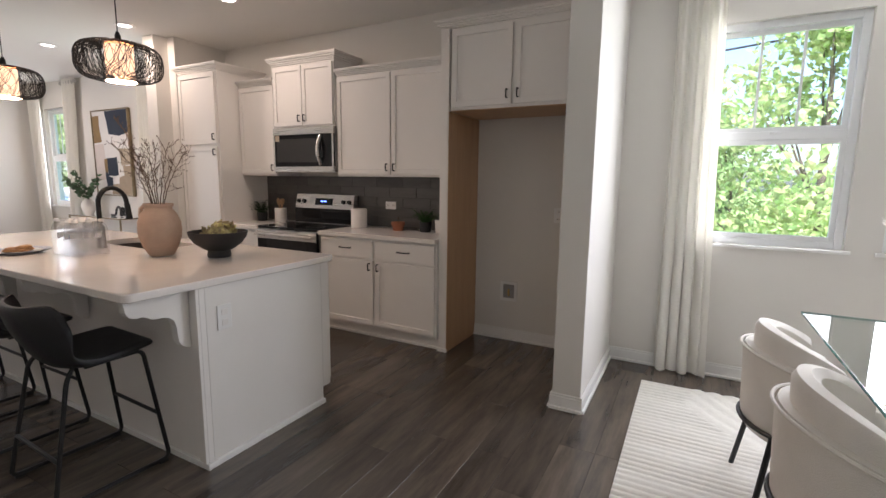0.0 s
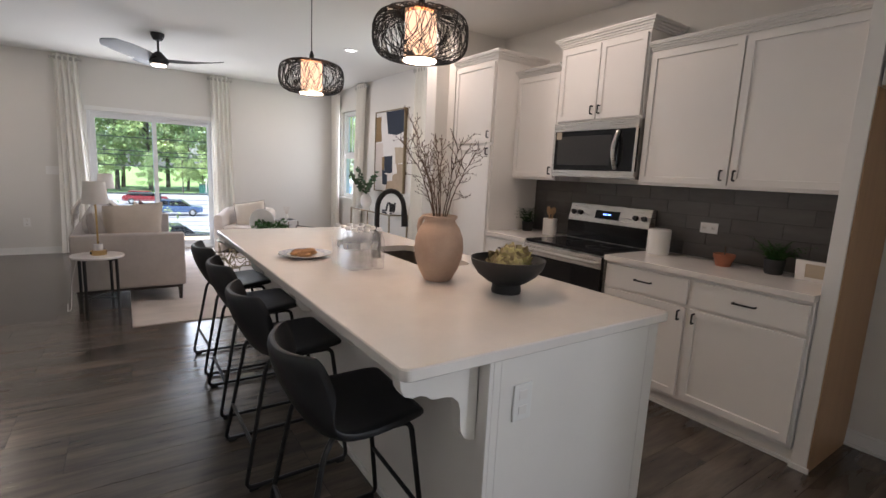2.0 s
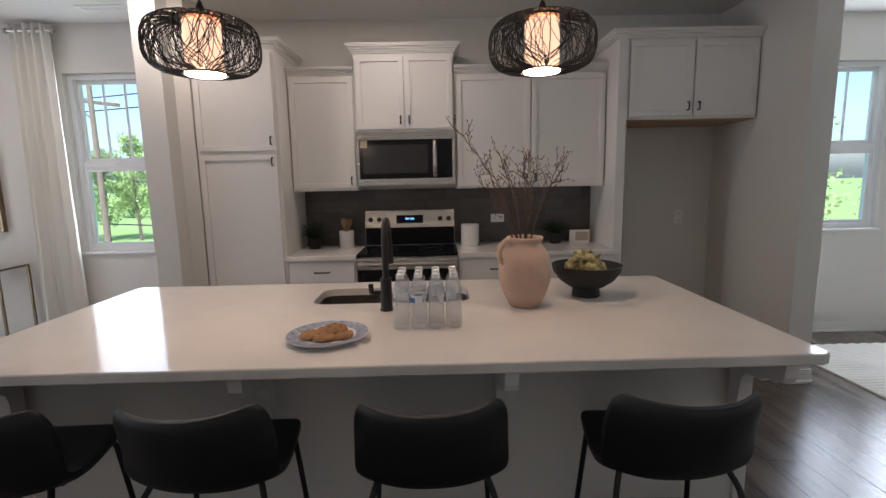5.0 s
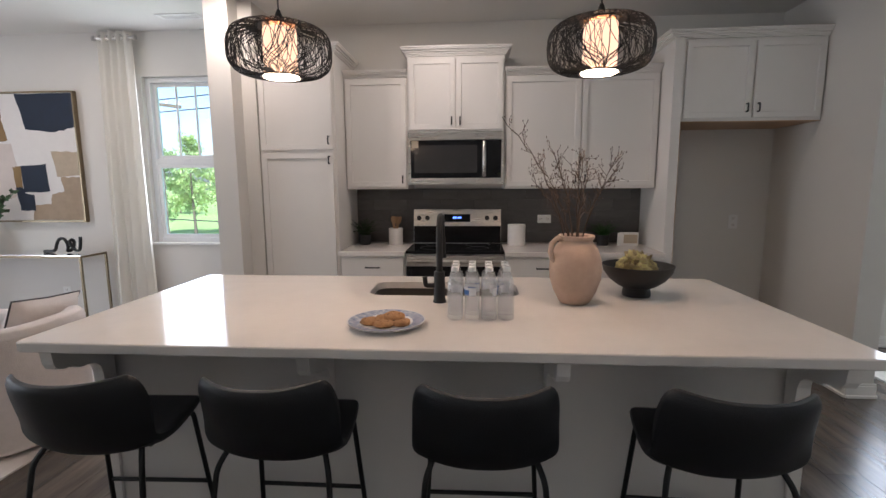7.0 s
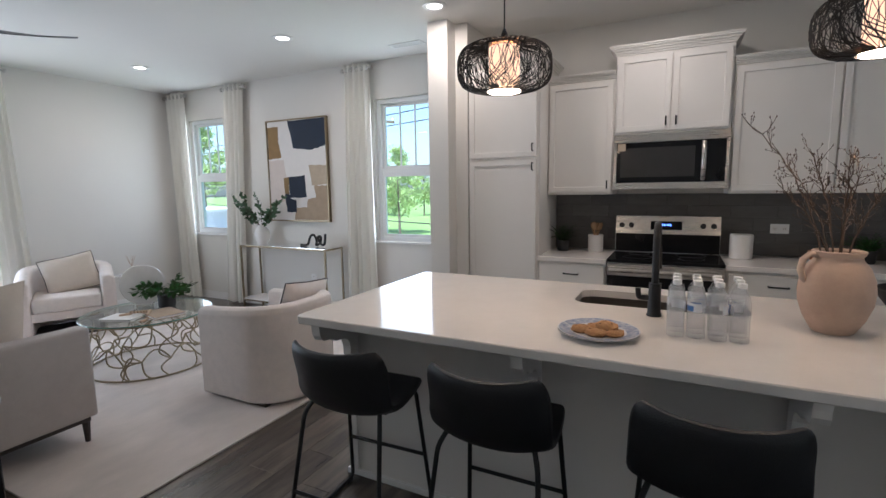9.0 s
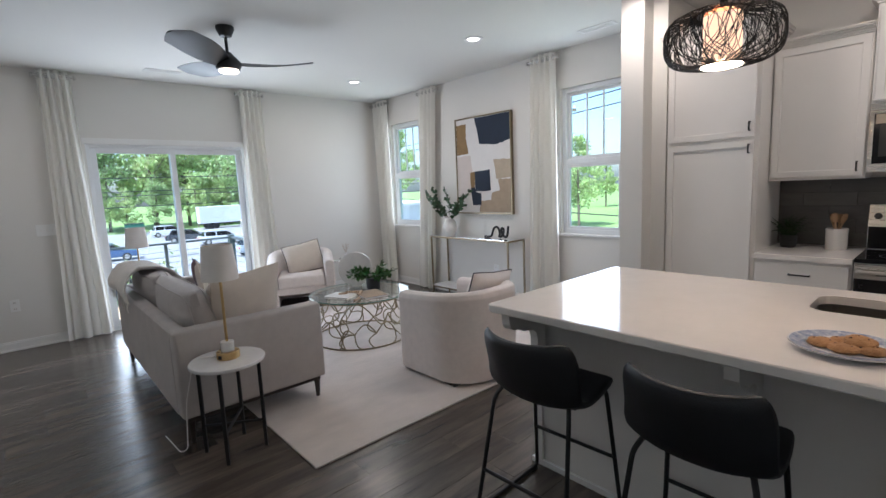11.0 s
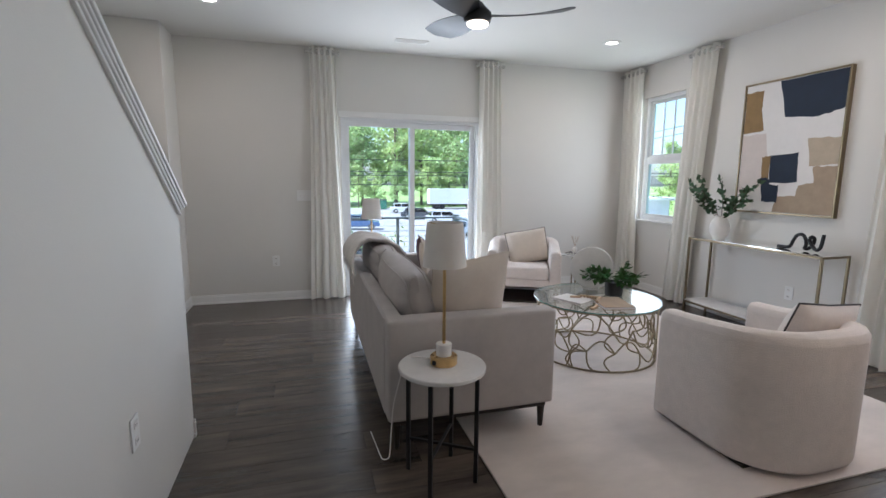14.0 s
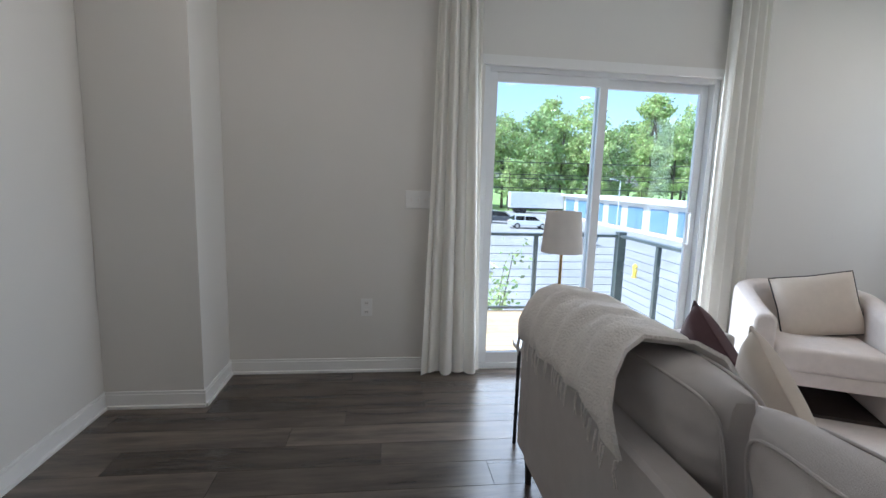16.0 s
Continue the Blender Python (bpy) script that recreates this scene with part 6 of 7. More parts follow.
def patch(outline, mat_, lift):
    """A painted block; outline in shares of the canvas from its top left."""
    rng = random.Random(len(outline) + int(lift * 1e5))
    pts = []
    for (a, b), (c_, d) in zip(outline, outline[1:] + outline[:1]):
        for k in range(5):
            f = k / 5
            j = 0.006 if k else 0.0
            u, v_ = a + (c_ - a) * f + rng.uniform(-j, j), b + (d - b) * f + rng.uniform(-j, j)
            u, v_ = min(0.998, max(0.002, u)), min(0.998, max(0.002, v_))
            pts.append((AX0 + 0.017 + u * (AX1 - AX0 - 0.034), AZ1 - 0.017 - v_ * (AZ1 - AZ0 - 0.034)))
    part("painted_block", prism(pts, "y", AY - 0.034 - lift, AY - 0.0342), mat_, ar)


patch([(0.0, 0.05), (0.20, 0.05), (0.19, 0.2), (0.235, 0.36), (0.0, 0.375)], ARTBROWN, 0.0010)
patch([(0.0, 0.39), (0.27, 0.385), (0.31, 0.60), (0.27, 0.80), (0.0, 0.86)], ARTBLUSH, 0.0010)
patch([(0.37, 0.0), (1.0, 0.0), (1.0, 0.26), (0.78, 0.30), (0.45, 0.275)], NAVY, 0.0010)
patch([(0.70, 0.45), (1.0, 0.455), (1.0, 0.64), (0.74, 0.65)], ARTSAND, 0.0010)
patch([(0.78, 0.655), (1.0, 0.65), (1.0, 1.0), (0.42, 1.0), (0.45, 0.875), (0.64, 0.87), (0.66, 0.79), (0.80, 0.77)], ARTTAN, 0.0012)
patch([(0.25, 0.57), (0.345, 0.565), (0.345, 0.75), (0.27, 0.76)], ARTBROWN, 0.0014)
patch([(0.345, 0.56), (0.63, 0.545), (0.645, 0.765), (0.35, 0.775)], NAVY, 0.0018)
patch([(0.26, 0.735), (0.345, 0.73), (0.36, 0.78), (0.46, 0.79), (0.455, 0.925), (0.29, 0.92)], NAVY, 0.0016)

# ---- stair wall console and fern ----
ft = thing("console_table", I4, "narrow black metal console with a mirrored top", "console table")
x0, x1, y0, y1, zt_ = -5.16, -4.06, -0.452, -0.255, 0.722
fr = bmesh.new()
for z in (zt_ - 0.02, 0.14):
    for a, b, c_, d in ((x0, y0, x1, y0 + 0.018), (x0, y1 - 0.018, x1, y1), (x0, y0 + 0.018, x0 + 0.018, y1 - 0.018), (x1 - 0.018, y0 + 0.018, x1, y1 - 0.018)):
        box(a, b, z, c_, d, z + 0.02, 0.0015, bm=fr, seg=1)
part("frame", fr, BLACKM, ft)
for a, b in ((x0, y0), (x1 - 0.018, y0), (x0, y1 - 0.018), (x1 - 0.018, y1 - 0.018)):
    lg = bmesh.new()
    box(a, b, 0.0, a + 0.018, b + 0.018, 0.1395, bm=lg)
    box(a, b, 0.1605, a + 0.018, b + 0.018, zt_ - 0.0205, bm=lg)
    part("leg", lg, BLACKM, ft)
part("mirror_top", box(x0 + 0.0185, y0 + 0.0185, zt_ - 0.012, x1 - 0.0185, y1 - 0.0185, zt_ - 0.004), MIRROR, ft, "mirrored glass top")
part("shelf", box(x0 + 0.0185, y0 + 0.0185, 0.146, x1 - 0.0185, y1 - 0.0185, 0.156), MIRROR, ft)
mi = thing("mirror", pose(-4.50, YS + 0.012, zt_ + 0.003, -2, 0, 180), "rectangular mirror in a black beaded frame leaning on the wall", "mirror")
fr = bmesh.new()
for a, b, c_, d in ((-0.38, 0.0, -0.35, 1.0), (0.35, 0.0, 0.38, 1.0), (-0.35, 0.0, 0.35, 0.03), (-0.35, 0.97, 0.35, 1.0)):
    box(a, -0.022, b, c_, -0.002, d, 0.003, bm=fr)
part("frame", fr, BLACKM, mi)
part("glass", box(-0.35, -0.012, 0.03, 0.35, -0.006, 0.97), MIRROR, mi)
bm = bmesh.new()
for k in range(12):
    for sx in (-0.389, 0.389):
        lathe([(0, -0.011), (0.008, -0.007), (0.011, 0), (0.008, 0.007), (0, 0.011)], 10, bm=bm, at=(sx, -0.012, 0.05 + k * 0.082))
part("beads", bm, BLACKM, mi)["kind"] = "stuff"
fe = thing("fern", pose(-4.38, -0.345, zt_ - 0.004), "large green fern in a brass pot on the console", "plant")
part("pot", lathe([(0, 0), (0.055, 0), (0.06, 0.006), (0.082, 0.15), (0.078, 0.155), (0.07, 0.13), (0, 0.125)], 32), BRASS, fe, "small brass pot", smooth=True)
rng = random.Random(41)


def frond(bm, q, d, L, droop):
    n_ = 17
    for i in range(n_):
        e = q + d * (L / n_)
        sd = d.cross(Vector((0, 0, 1)))
        sd = sd.normalized() if sd.length > 1e-4 else Vector((1, 0, 0))
        up = sd.cross(d)
        f = i / n_
        leaf(bm, q, d, up, L / n_ * 1.2, 0.004, 0.05)
        if i > 3:
            ll = 0.014 + 0.062 * math.sin(math.pi * min(1, 0.25 + 0.75 * (f - 0.18) / 0.82)) ** 0.9
            for s_ in (-1, 1):
                rib = (sd * s_ + d * 0.5 - up * 0.10 + rvec(rng) * 0.05).normalized()
                leaf(bm, q, rib, up, ll, 0.011, 0.08)
                for k in range(1, 5):
                    p = q + rib * ll * k / 6
                    for s2_ in (-1, 1):
                        leaf(bm, p, rib * 0.8 + d * s2_ * 0.7, up, 0.013 * (1.1 - 0.17 * k), 0.0062, 0.05)
        q = e
        d = (d + Vector((0, 0, -droop / n_)) + rvec(rng) * 0.02).normalized()


for k in range(34):
    t = k * 2.399 + rng.uniform(-0.2, 0.2)
    el = rng.uniform(0.9, 3.4)
    out = Vector((math.cos(t), math.sin(t) * (0.5 if math.sin(t) > 0 else 0.15), 0))
    bm = bmesh.new()
    frond(bm, Vector((0, 0, 0.13)), (out + Vector((0, 0, el))).normalized(), rng.uniform(0.33, 0.52), rng.uniform(0.4, 1.2))
    part("frond", bm, FERN, fe)

# ---- dining space ----
dr = bmesh.new()
NXr, NYr = 130, 330
RX0, RX1, RY0, RY1 = -0.325, 2.2, 1.1, 3.92
vs = []
for j in range(NYr + 1):
    row = []
    for i in range(NXr + 1):
        x, y = RX0 + (RX1 - RX0) * i / NXr, RY0 + (RY1 - RY0) * j / NYr
        d1 = math.hypot(x - 1.55, y - 4.75)
        if 1.05 < d1 < 1.95 and x > 0.0 - 0.2 * (3.9 - y):
            ph = d1 / 0.085
        else:
            ph = y / 0.044
        row.append(dr.verts.new((x, y, 0.005 + 0.013 * abs(math.sin(math.pi * ph)) ** 0.6)))
    vs.append(row)
for j in range(NYr):
    for i in range(NXr):
        dr.faces.new((vs[j][i], vs[j][i + 1], vs[j + 1][i + 1], vs[j + 1][i]))
edge = [vs[0][i] for i in range(NXr + 1)] + [vs[j][NXr] for j in range(1, NYr + 1)] + [vs[NYr][i] for i in range(NXr - 1, -1, -1)] + [vs[j][0] for j in range(NYr - 1, 0, -1)]
low = [dr.verts.new((v_.co.x, v_.co.y, 0.0005)) for v_ in edge]
for k in range(len(edge)):
    dr.faces.new((edge[k], edge[(k + 1) % len(edge)], low[(k + 1) % len(edge)], low[k]))
tagged(part("dining_rug", dr, RUGD, smooth=True), "cream wool rug with carved ridges and arcs", "rug")


def dining_chair(m):
    c = thing("dining_chair", m, "cream upholstered barrel dining chair with black metal legs", "chair", "chairs round the dining table")

    def wrap(rad, z0, z1, a0, t, flare, name):
        bm = bmesh.new()
        N = 28
        L = [[], [], [], [], [], []]
        for k in range(N + 1):
            a = math.pi - a0 + 2 * a0 * k / N
            e = abs(2 * k / N - 1)
            top_ = z1 - 0.10 * e ** 2.2
            for l, (r_, z) in zip(L, ((rad, z0), (rad + flare * 0.6, top_ - 0.025), (rad + flare - t * 0.25, top_), (rad + flare - t * 0.75, top_), (rad + flare * 0.6 - t, top_ - 0.025), (rad - t, z0))):
                l.append(bm.verts.new((r_ * math.cos(a), r_ * math.sin(a), z)))
        for a_, b in zip(L, L[1:] + L[:1]):
            for k in range(N):
                bm.faces.new((a_[k], a_[k + 1], b[k + 1], b[k]))
        for k in (0, N):
            bm.faces.new([l[k] for l in L])
        return part(name, bm, WHITECH, c, smooth=True)
    wrap(0.272, 0.40, 0.70, 1.85, 0.06, 0.02, "outer_back")
    wrap(0.238, 0.46, 0.795, 1.55, 0.075, 0.018, "inner_back")
    pts = []
    for k in range(25):
        a = math.pi - 1.8 + 3.6 * k / 24
        e = abs(2 * k / 24 - 1)
        pts.append((0.292 * math.cos(a), 0.292 * math.sin(a), 0.697 - 0.10 * e ** 2.2))
    part("piping", tube(pts, 0.006, 6), WHITECH, c)
    part("seat", lathe([(0, 0.36), (0.235, 0.36), (0.262, 0.375), (0.265, 0.44), (0.245, 0.472), (0, 0.482)], 40), WHITECH, c, smooth=True)
    part("seat_bottom", lathe([(0, 0.30), (0.18, 0.30), (0.255, 0.345), (0.262, 0.374), (0, 0.374)], 36), WHITECH, c, smooth=True)
    part("metal_ring", tube([(0.276 * math.cos(k * math.pi / 20), 0.276 * math.sin(k * math.pi / 20), 0.385) for k in range(40)], 0.010, 8, cyclic=True), BLACKM, c, "black metal ring")
    for sx in (-1, 1):
        for sy in (-1, 1):
            part("leg", tube([(sx * 0.19, sy * 0.19, 0.385), (sx * 0.245, sy * 0.235, 0.017)], 0.0115, 8), BLACKM, c, "splayed black metal leg")
    return c


dc0 = dining_chair(pose(0.42, 2.86, 0, 0, 0, 4))
copy_thing(dc0, pose(0.46, 2.26, 0, 0, 0, -3))
copy_thing(dc0, pose(1.62, 2.80, 0, 0, 0, 180))
dt = thing("dining_table", pose(-0.10, 0, 0), "rectangular glass dining table on wooden legs", "dining table")
gt = part("glass_top", box(0.506, 1.72, 0.742, 1.60, 3.33, 0.754, 0.002), TABLEGLASS, dt, "clear glass top")
gt.visible_shadow = False
eb = bmesh.new()
for a, b, c_, d in ((0.5045, 1.719, 0.5057, 3.331), (1.6003, 1.719, 1.6015, 3.331), (0.506, 3.3302, 1.60, 3.3315), (0.506, 1.7185, 1.60, 1.7198)):
    box(a, b, 0.7425, c_, d, 0.7535, bm=eb)
part("glass_rim", eb, GLASSEDGE, dt)
for x in (0.80, 1.32):
    for y in (1.98, 3.08):
        part("leg", box(x - 0.035, y - 0.035, 0.016, x + 0.035, y + 0.035, 0.741, 0.004), UTENSIL, dt, "square wooden leg")
vv = thing("vase", pose(0.76, 3.02, 0.7545), "white ceramic vase on the dining table", "vase")
part("body", lathe([(0, 0), (0.06, 0), (0.085, 0.04), (0.095, 0.10), (0.07, 0.17), (0.05, 0.20), (0.054, 0.22), (0.046, 0.22), (0.04, 0.19), (0, 0.18)], 32), CERAMIC, vv, smooth=True)
pp = thing("pampas_grass", pose(0.76, 3.02, 0.93), "fluffy white pampas plumes in the white vase", "plant")
rng = random.Random(52)
for k in range(9):
    t = k * 0.7
    d = Vector((math.cos(t) * 0.6, math.sin(t) * 0.6, 1)).normalized()
    bm = bmesh.new()
    tube([Vector((0, 0, 0.0)), d * 0.18], 0.002, 4, bm=bm)
    for i in range(60):
        f = i / 60
        leaf(bm, d * (0.10 + 0.26 * f), d + rvec(rng) * 0.75, rvec(rng), 0.055 * (1.15 - f), 0.008, 0.02)
    part("plume", bm, PAMPAS, pp)

# ---- outdoors ----
ZGR = -3.7
gr = tagged(part("ground", box(-400, -400, ZGR - 0.5, 400, 400, ZGR), GRASS), "green lawn reaching to the trees", "ground", kind=S)
tagged(part("road", box(-88, -90, ZGR + 0.002, -13.5, 38, ZGR + 0.03), ASPHALT), "pale asphalt parking lot", "parking lot", kind=S)
kb = bmesh.new()
box(-13.5, -90, ZGR + 0.002, -13.3, 38, ZGR + 0.15, 0.02, bm=kb)
box(-88, 38, ZGR + 0.002, -13.3, 38.2, ZGR + 0.15, 0.02, bm=kb)
tagged(part("kerb", kb, SIDING), "pale concrete kerb round the parking lot", "kerb", kind=S)
ln = bmesh.new()
for k in range(14):
    y = -30 + k * 2.8
    box(-38, y, ZGR + 0.034, -33, y + 0.12, ZGR + 0.036, bm=ln)
    box(-24, y, ZGR + 0.034, -19, y + 0.12, ZGR + 0.036, bm=ln)
tagged(part("parking_lines", ln, LINE), "white painted parking bay lines", "road marking", kind=S)
tagged(part("wall_below", box(XW - TH, YST - TH, ZGR, XE + TH, YN + TH, -0.0805), SIDING), "pale lower storey wall", "wall", kind=S)

# balcony
bal = thing("balcony", I4, "wooden deck balcony with a dark cable railing", "balcony")
BX0, BX1, BY0, BY1 = -11.42, XW - TH - 0.002, -1.6, 2.50
part("deck_frame", box(BX0, BY0, -0.30, BX1, BY1, -0.075), SIDING, bal)
nb = 14
for k in range(nb):
    w = (BX1 - BX0) / nb
    part("deck_board", box(BX0 + k * w + 0.003, BY0, -0.0745, BX0 + (k + 1) * w - 0.003, BY1, -0.05, 0.003, seg=1), DECK, bal)
ZT0, ZT1 = -0.0495, 0.80
posts = [(BX0 + 0.05, y) for y in (-1.5, -0.5, 0.5, 1.5)] + [(x, BY1 - 0.05) for x in (-10.65, -9.98)]
for x, y in posts:
    part("post", box(x - 0.02, y - 0.02, ZT0, x + 0.02, y + 0.02, ZT1 - 0.03, 0.002), RAILM, bal)
part("corner_post", box(BX0 + 0.01, BY1 - 0.095, ZT0, BX0 + 0.095, BY1 - 0.01, ZT1 + 0.03, 0.004), RAILM, bal)
part("top_rail", box(BX0 + 0.02, BY0, ZT1 - 0.029, BX0 + 0.08, BY1 - 0.096, ZT1, 0.004), RAILM, bal)
part("top_rail", box(BX0 + 0.096, BY1 - 0.08, ZT1 - 0.029, BX1, BY1 - 0.02, ZT1, 0.004), RAILM, bal)
part("bottom_rail", box(BX0 + 0.035, BY0, ZT0 + 0.03, BX0 + 0.065, BY1 - 0.096, ZT0 + 0.055, 0.003), RAILM, bal)
part("bottom_rail", box(BX0 + 0.096, BY1 - 0.065, ZT0 + 0.03, BX1, BY1 - 0.035, ZT0 + 0.055, 0.003), RAILM, bal)
for k in range(8):
    z = ZT0 + 0.13 + k * 0.083
    part("cable", tube([(BX0 + 0.05, BY0, z), (BX0 + 0.05, BY1 - 0.05, z)], 0.003, 5), RAILM, bal)
    part("cable", tube([(BX0 + 0.05, BY1 - 0.05, z), (BX1, BY1 - 0.05, z)], 0.003, 5), RAILM, bal)


def make_tree(seed, h, w, mat_, leaves, size, label):
    """Trunk with limbs and a crown of many leaves set in uneven clumps."""
    rng = random.Random(seed)
    t = thing("tree", I4, label, "tree", "trees round the lot")
    bm = bmesh.new()
    lean = Vector((rng.uniform(-0.04, 0.04), rng.uniform(-0.04, 0.04), 1))
    tube([lean * (h * f) for f in (0, 0.2, 0.4, 0.6, 0.8)], h * 0.016, 8, bm=bm, taper=h * 0.004)
    cl = []
    n = 46
    for k in range(n):
        f = rng.uniform(0.22, 1.0)
        a = rng.uniform(0, 6.28)
        r = w * math.sin(math.pi * min(0.97, f * 0.85 + 0.12)) ** 0.7 * rng.uniform(0.25, 1.0)
        c = Vector((r * math.cos(a), r * math.sin(a), h * f * 0.93))
        cl.append((c, w * rng.uniform(0.22, 0.40)))
        if k < 14:
            p = lean * (h * f * 0.62)
            tube([p, (p + c) / 2 + Vector((0, 0, -0.1)), c], h * 0.004, 5, bm=bm, taper=h * 0.0012)
    part("trunk", bm, TREEBARK, t)
    lb = bmesh.new()
    for c, r in cl:
        for _ in range(leaves // n):
            v = rvec(rng) * r * rng.random() ** 0.45
            v.z *= 0.75
            leaf(lb, c + v, rvec(rng), rvec(rng), size * rng.uniform(0.7, 1.4), size * rng.uniform(0.5, 0.9), 0.1)
    part("crown", lb, mat_, t)
    return t


TREES = [make_tree(61, 15.5, 4.2, LEAF_A, 3500, 0.46, "tall leafy green tree beyond the parking lot"), make_tree(62, 14.0, 4.6, LEAF_B, 3500, 0.46, "broad dark green tree beyond the parking lot"), make_tree(63, 17.0, 3.9, LEAF_A, 3500, 0.46, "tall slender green tree beyond the parking lot")]
rng = random.Random(70)
spots = []
for k in range(24):
    spots.append((-93 - rng.uniform(0, 6), -62 + k * 5.6 + rng.uniform(-1, 1), rng.uniform(1.1, 1.4)))
for k in range(16):
    spots.append((-104 - rng.uniform(0, 6), -60 + k * 8.6 + rng.uniform(-2, 2), rng.uniform(1.3, 1.6)))
for k in range(26):
    spots.append((-89.5 - rng.uniform(0, 2), -62 + k * 4.4 + rng.uniform(-1, 1), rng.uniform(0.42, 0.62)))
for k in range(20):
    spots.append((-84 + k * 4.6 + rng.uniform(-1, 1), 74 + rng.uniform(0, 8), rng.uniform(0.45, 0.66)))
for k in range(7):
    spots.append((-58 + k * 4.5 + rng.uniform(-1, 1), 44 + rng.uniform(0, 4), rng.uniform(0.5, 0.7)))
for k, (x, y, s) in enumerate(spots):
    m = pose(x, y, ZGR, 0, 0, rng.uniform(0, 360)) @ Matrix.Diagonal((s, s, s, 1))
    if k < 3:
        TREES[k].matrix_basis = m
    else:
        c = copy_thing(TREES[k % 3], pose(x, y, ZGR, 0, 0, rng.uniform(0, 360)))
        c.scale = (s, s, s)
NEAR = make_tree(80, 9.2, 3.3, LEAF_A, 9000, 0.17, "large leafy green tree close outside the dining windows")
NEAR.matrix_basis = pose(2.2, 12.5, ZGR, 0, 0, 30)
n2 = make_tree(81, 7.6, 2.8, LEAF_B, 7000, 0.17, "dense green tree close outside the dining windows")
n2.matrix_basis = pose(-1.2, 15.5, ZGR, 0, 0, 0)
c = copy_thing(NEAR, pose(5.5, 14.5, ZGR, 0, 0, 160))
c = copy_thing(n2, pose(0.9, 18.0, ZGR, 0, 0, 200))
sh = thing("shrub", pose(-13.0, 1.05, ZGR + 0.0), "leafy green shrub beside the balcony", "shrub")
rng = random.Random(88)
sb, lb = bmesh.new(), bmesh.new()
for k in range(16):
    a = k * 2.4
    d = Vector((0.16 * math.cos(a), 0.16 * math.sin(a), 1)).normalized()
    L = rng.uniform(3.0, 4.2)
    tube([Vector((0, 0, 0)), d * L * 0.5, d * L], 0.03, 5, bm=sb, taper=0.006)
    for _ in range(170):
        leaf(lb, d * L * rng.uniform(0.35, 1.02) + rvec(rng) * 0.30 * rng.random(), rvec(rng), rvec(rng), 0.085, 0.055, 0.1)
part("stems", sb, TREEBARK, sh)
part("leaves", lb, LEAF_A, sh)


def car(m, paint, label):
    c = thing("car", m, label, "car", "parked cars")
    body = [(-2.25, 0.35), (2.2, 0.35), (2.28, 0.55), (2.2, 0.80), (1.2, 0.92), (-2.0, 0.95), (-2.28, 0.85), (-2.3, 0.5)]
    bm = prism([(x, z) for x, z in body], "y", -0.86, 0.86)
    bmesh.ops.bevel(bm, geom=bm.edges[:], offset=0.07, segments=2, affect="EDGES")
    part("body", bm, paint, c, smooth=True)
    cabn = [(-1.95, 0.93), (1.15, 0.93), (0.45, 1.42), (-1.55, 1.45)]
    bm = prism(cabn, "y", -0.74, 0.74)
    bmesh.ops.bevel(bm, geom=bm.edges[:], offset=0.05, segments=2, affect="EDGES")
    part("window", bm, BLACKGLASS, c, "dark car windows", smooth=True)
    bm = prism([(-1.62, 1.40), (0.50, 1.38), (0.40, 1.47), (-1.52, 1.50)], "y", -0.70, 0.70)
    part("roof", bm, paint, c)
    for y in (-0.75, 0.75):
        for x0, x1 in ((-0.62, -0.52), (-1.70, -1.58)):
            part("pillar", box(x0, y - 0.02, 0.93, x1, y + 0.02, 1.42), paint, c)
    for x in (-1.4, 1.4):
        for y in (-0.80, 0.80):
            w = part("wheel", lathe([(0, -0.1), (0.30, -0.1), (0.33, -0.06), (0.33, 0.06), (0.30, 0.1), (0, 0.1)], 20), TYRE, c, m=pose(x, y, 0.33, 90, 0, 0))
            part("rim", lathe([(0, -0.11), (0.19, -0.108), (0.2, -0.10), (0.2, 0.10), (0.19, 0.108), (0, 0.11)], 16), STEEL, w)
    for y in (-0.6, 0.6):
        part("headlight", box(2.16, y - 0.16, 0.62, 2.26, y + 0.16, 0.74, 0.02), CERAMIC, c)
        part("tail_light", box(-2.31, y - 0.14, 0.68, -2.24, y + 0.14, 0.82, 0.02), CARS[4], c)
    return c


ZCAR = ZGR + 0.031
for x, y, rz, k, lab in ((-57, 15.7, 84, 0, "white parked sedan in the lot"), (-63, 14.0, 70, 1, "dark parked car in the lot"), (-44, 15.2, 95, 2, "silver parked car in the lot"), (-75, 14.5, 85, 0, "white parked car at the far edge of the lot"), (-46, -3.5, 85, 0, "white parked car in the lot"), (-36, -4.2, 90, 3, "blue parked car in the lot"), (-42, -12.5, 86, 1, "black parked car in the lot"), (-50, -19.5, 95, 4, "red parked car in the lot"), (-52, 5.0, 80, 3, "dark blue parked car in the lot"), (-66, 3.0, 88, 4, "red parked car by the trees"), (-58, -8.0, 90, 2, "silver parked car by the lot edge"), (-32, 3.2, 92, 1, "dark parked car near the balcony")):
    car(pose(x, y, ZCAR, 0, 0, rz), CARS[k], lab)

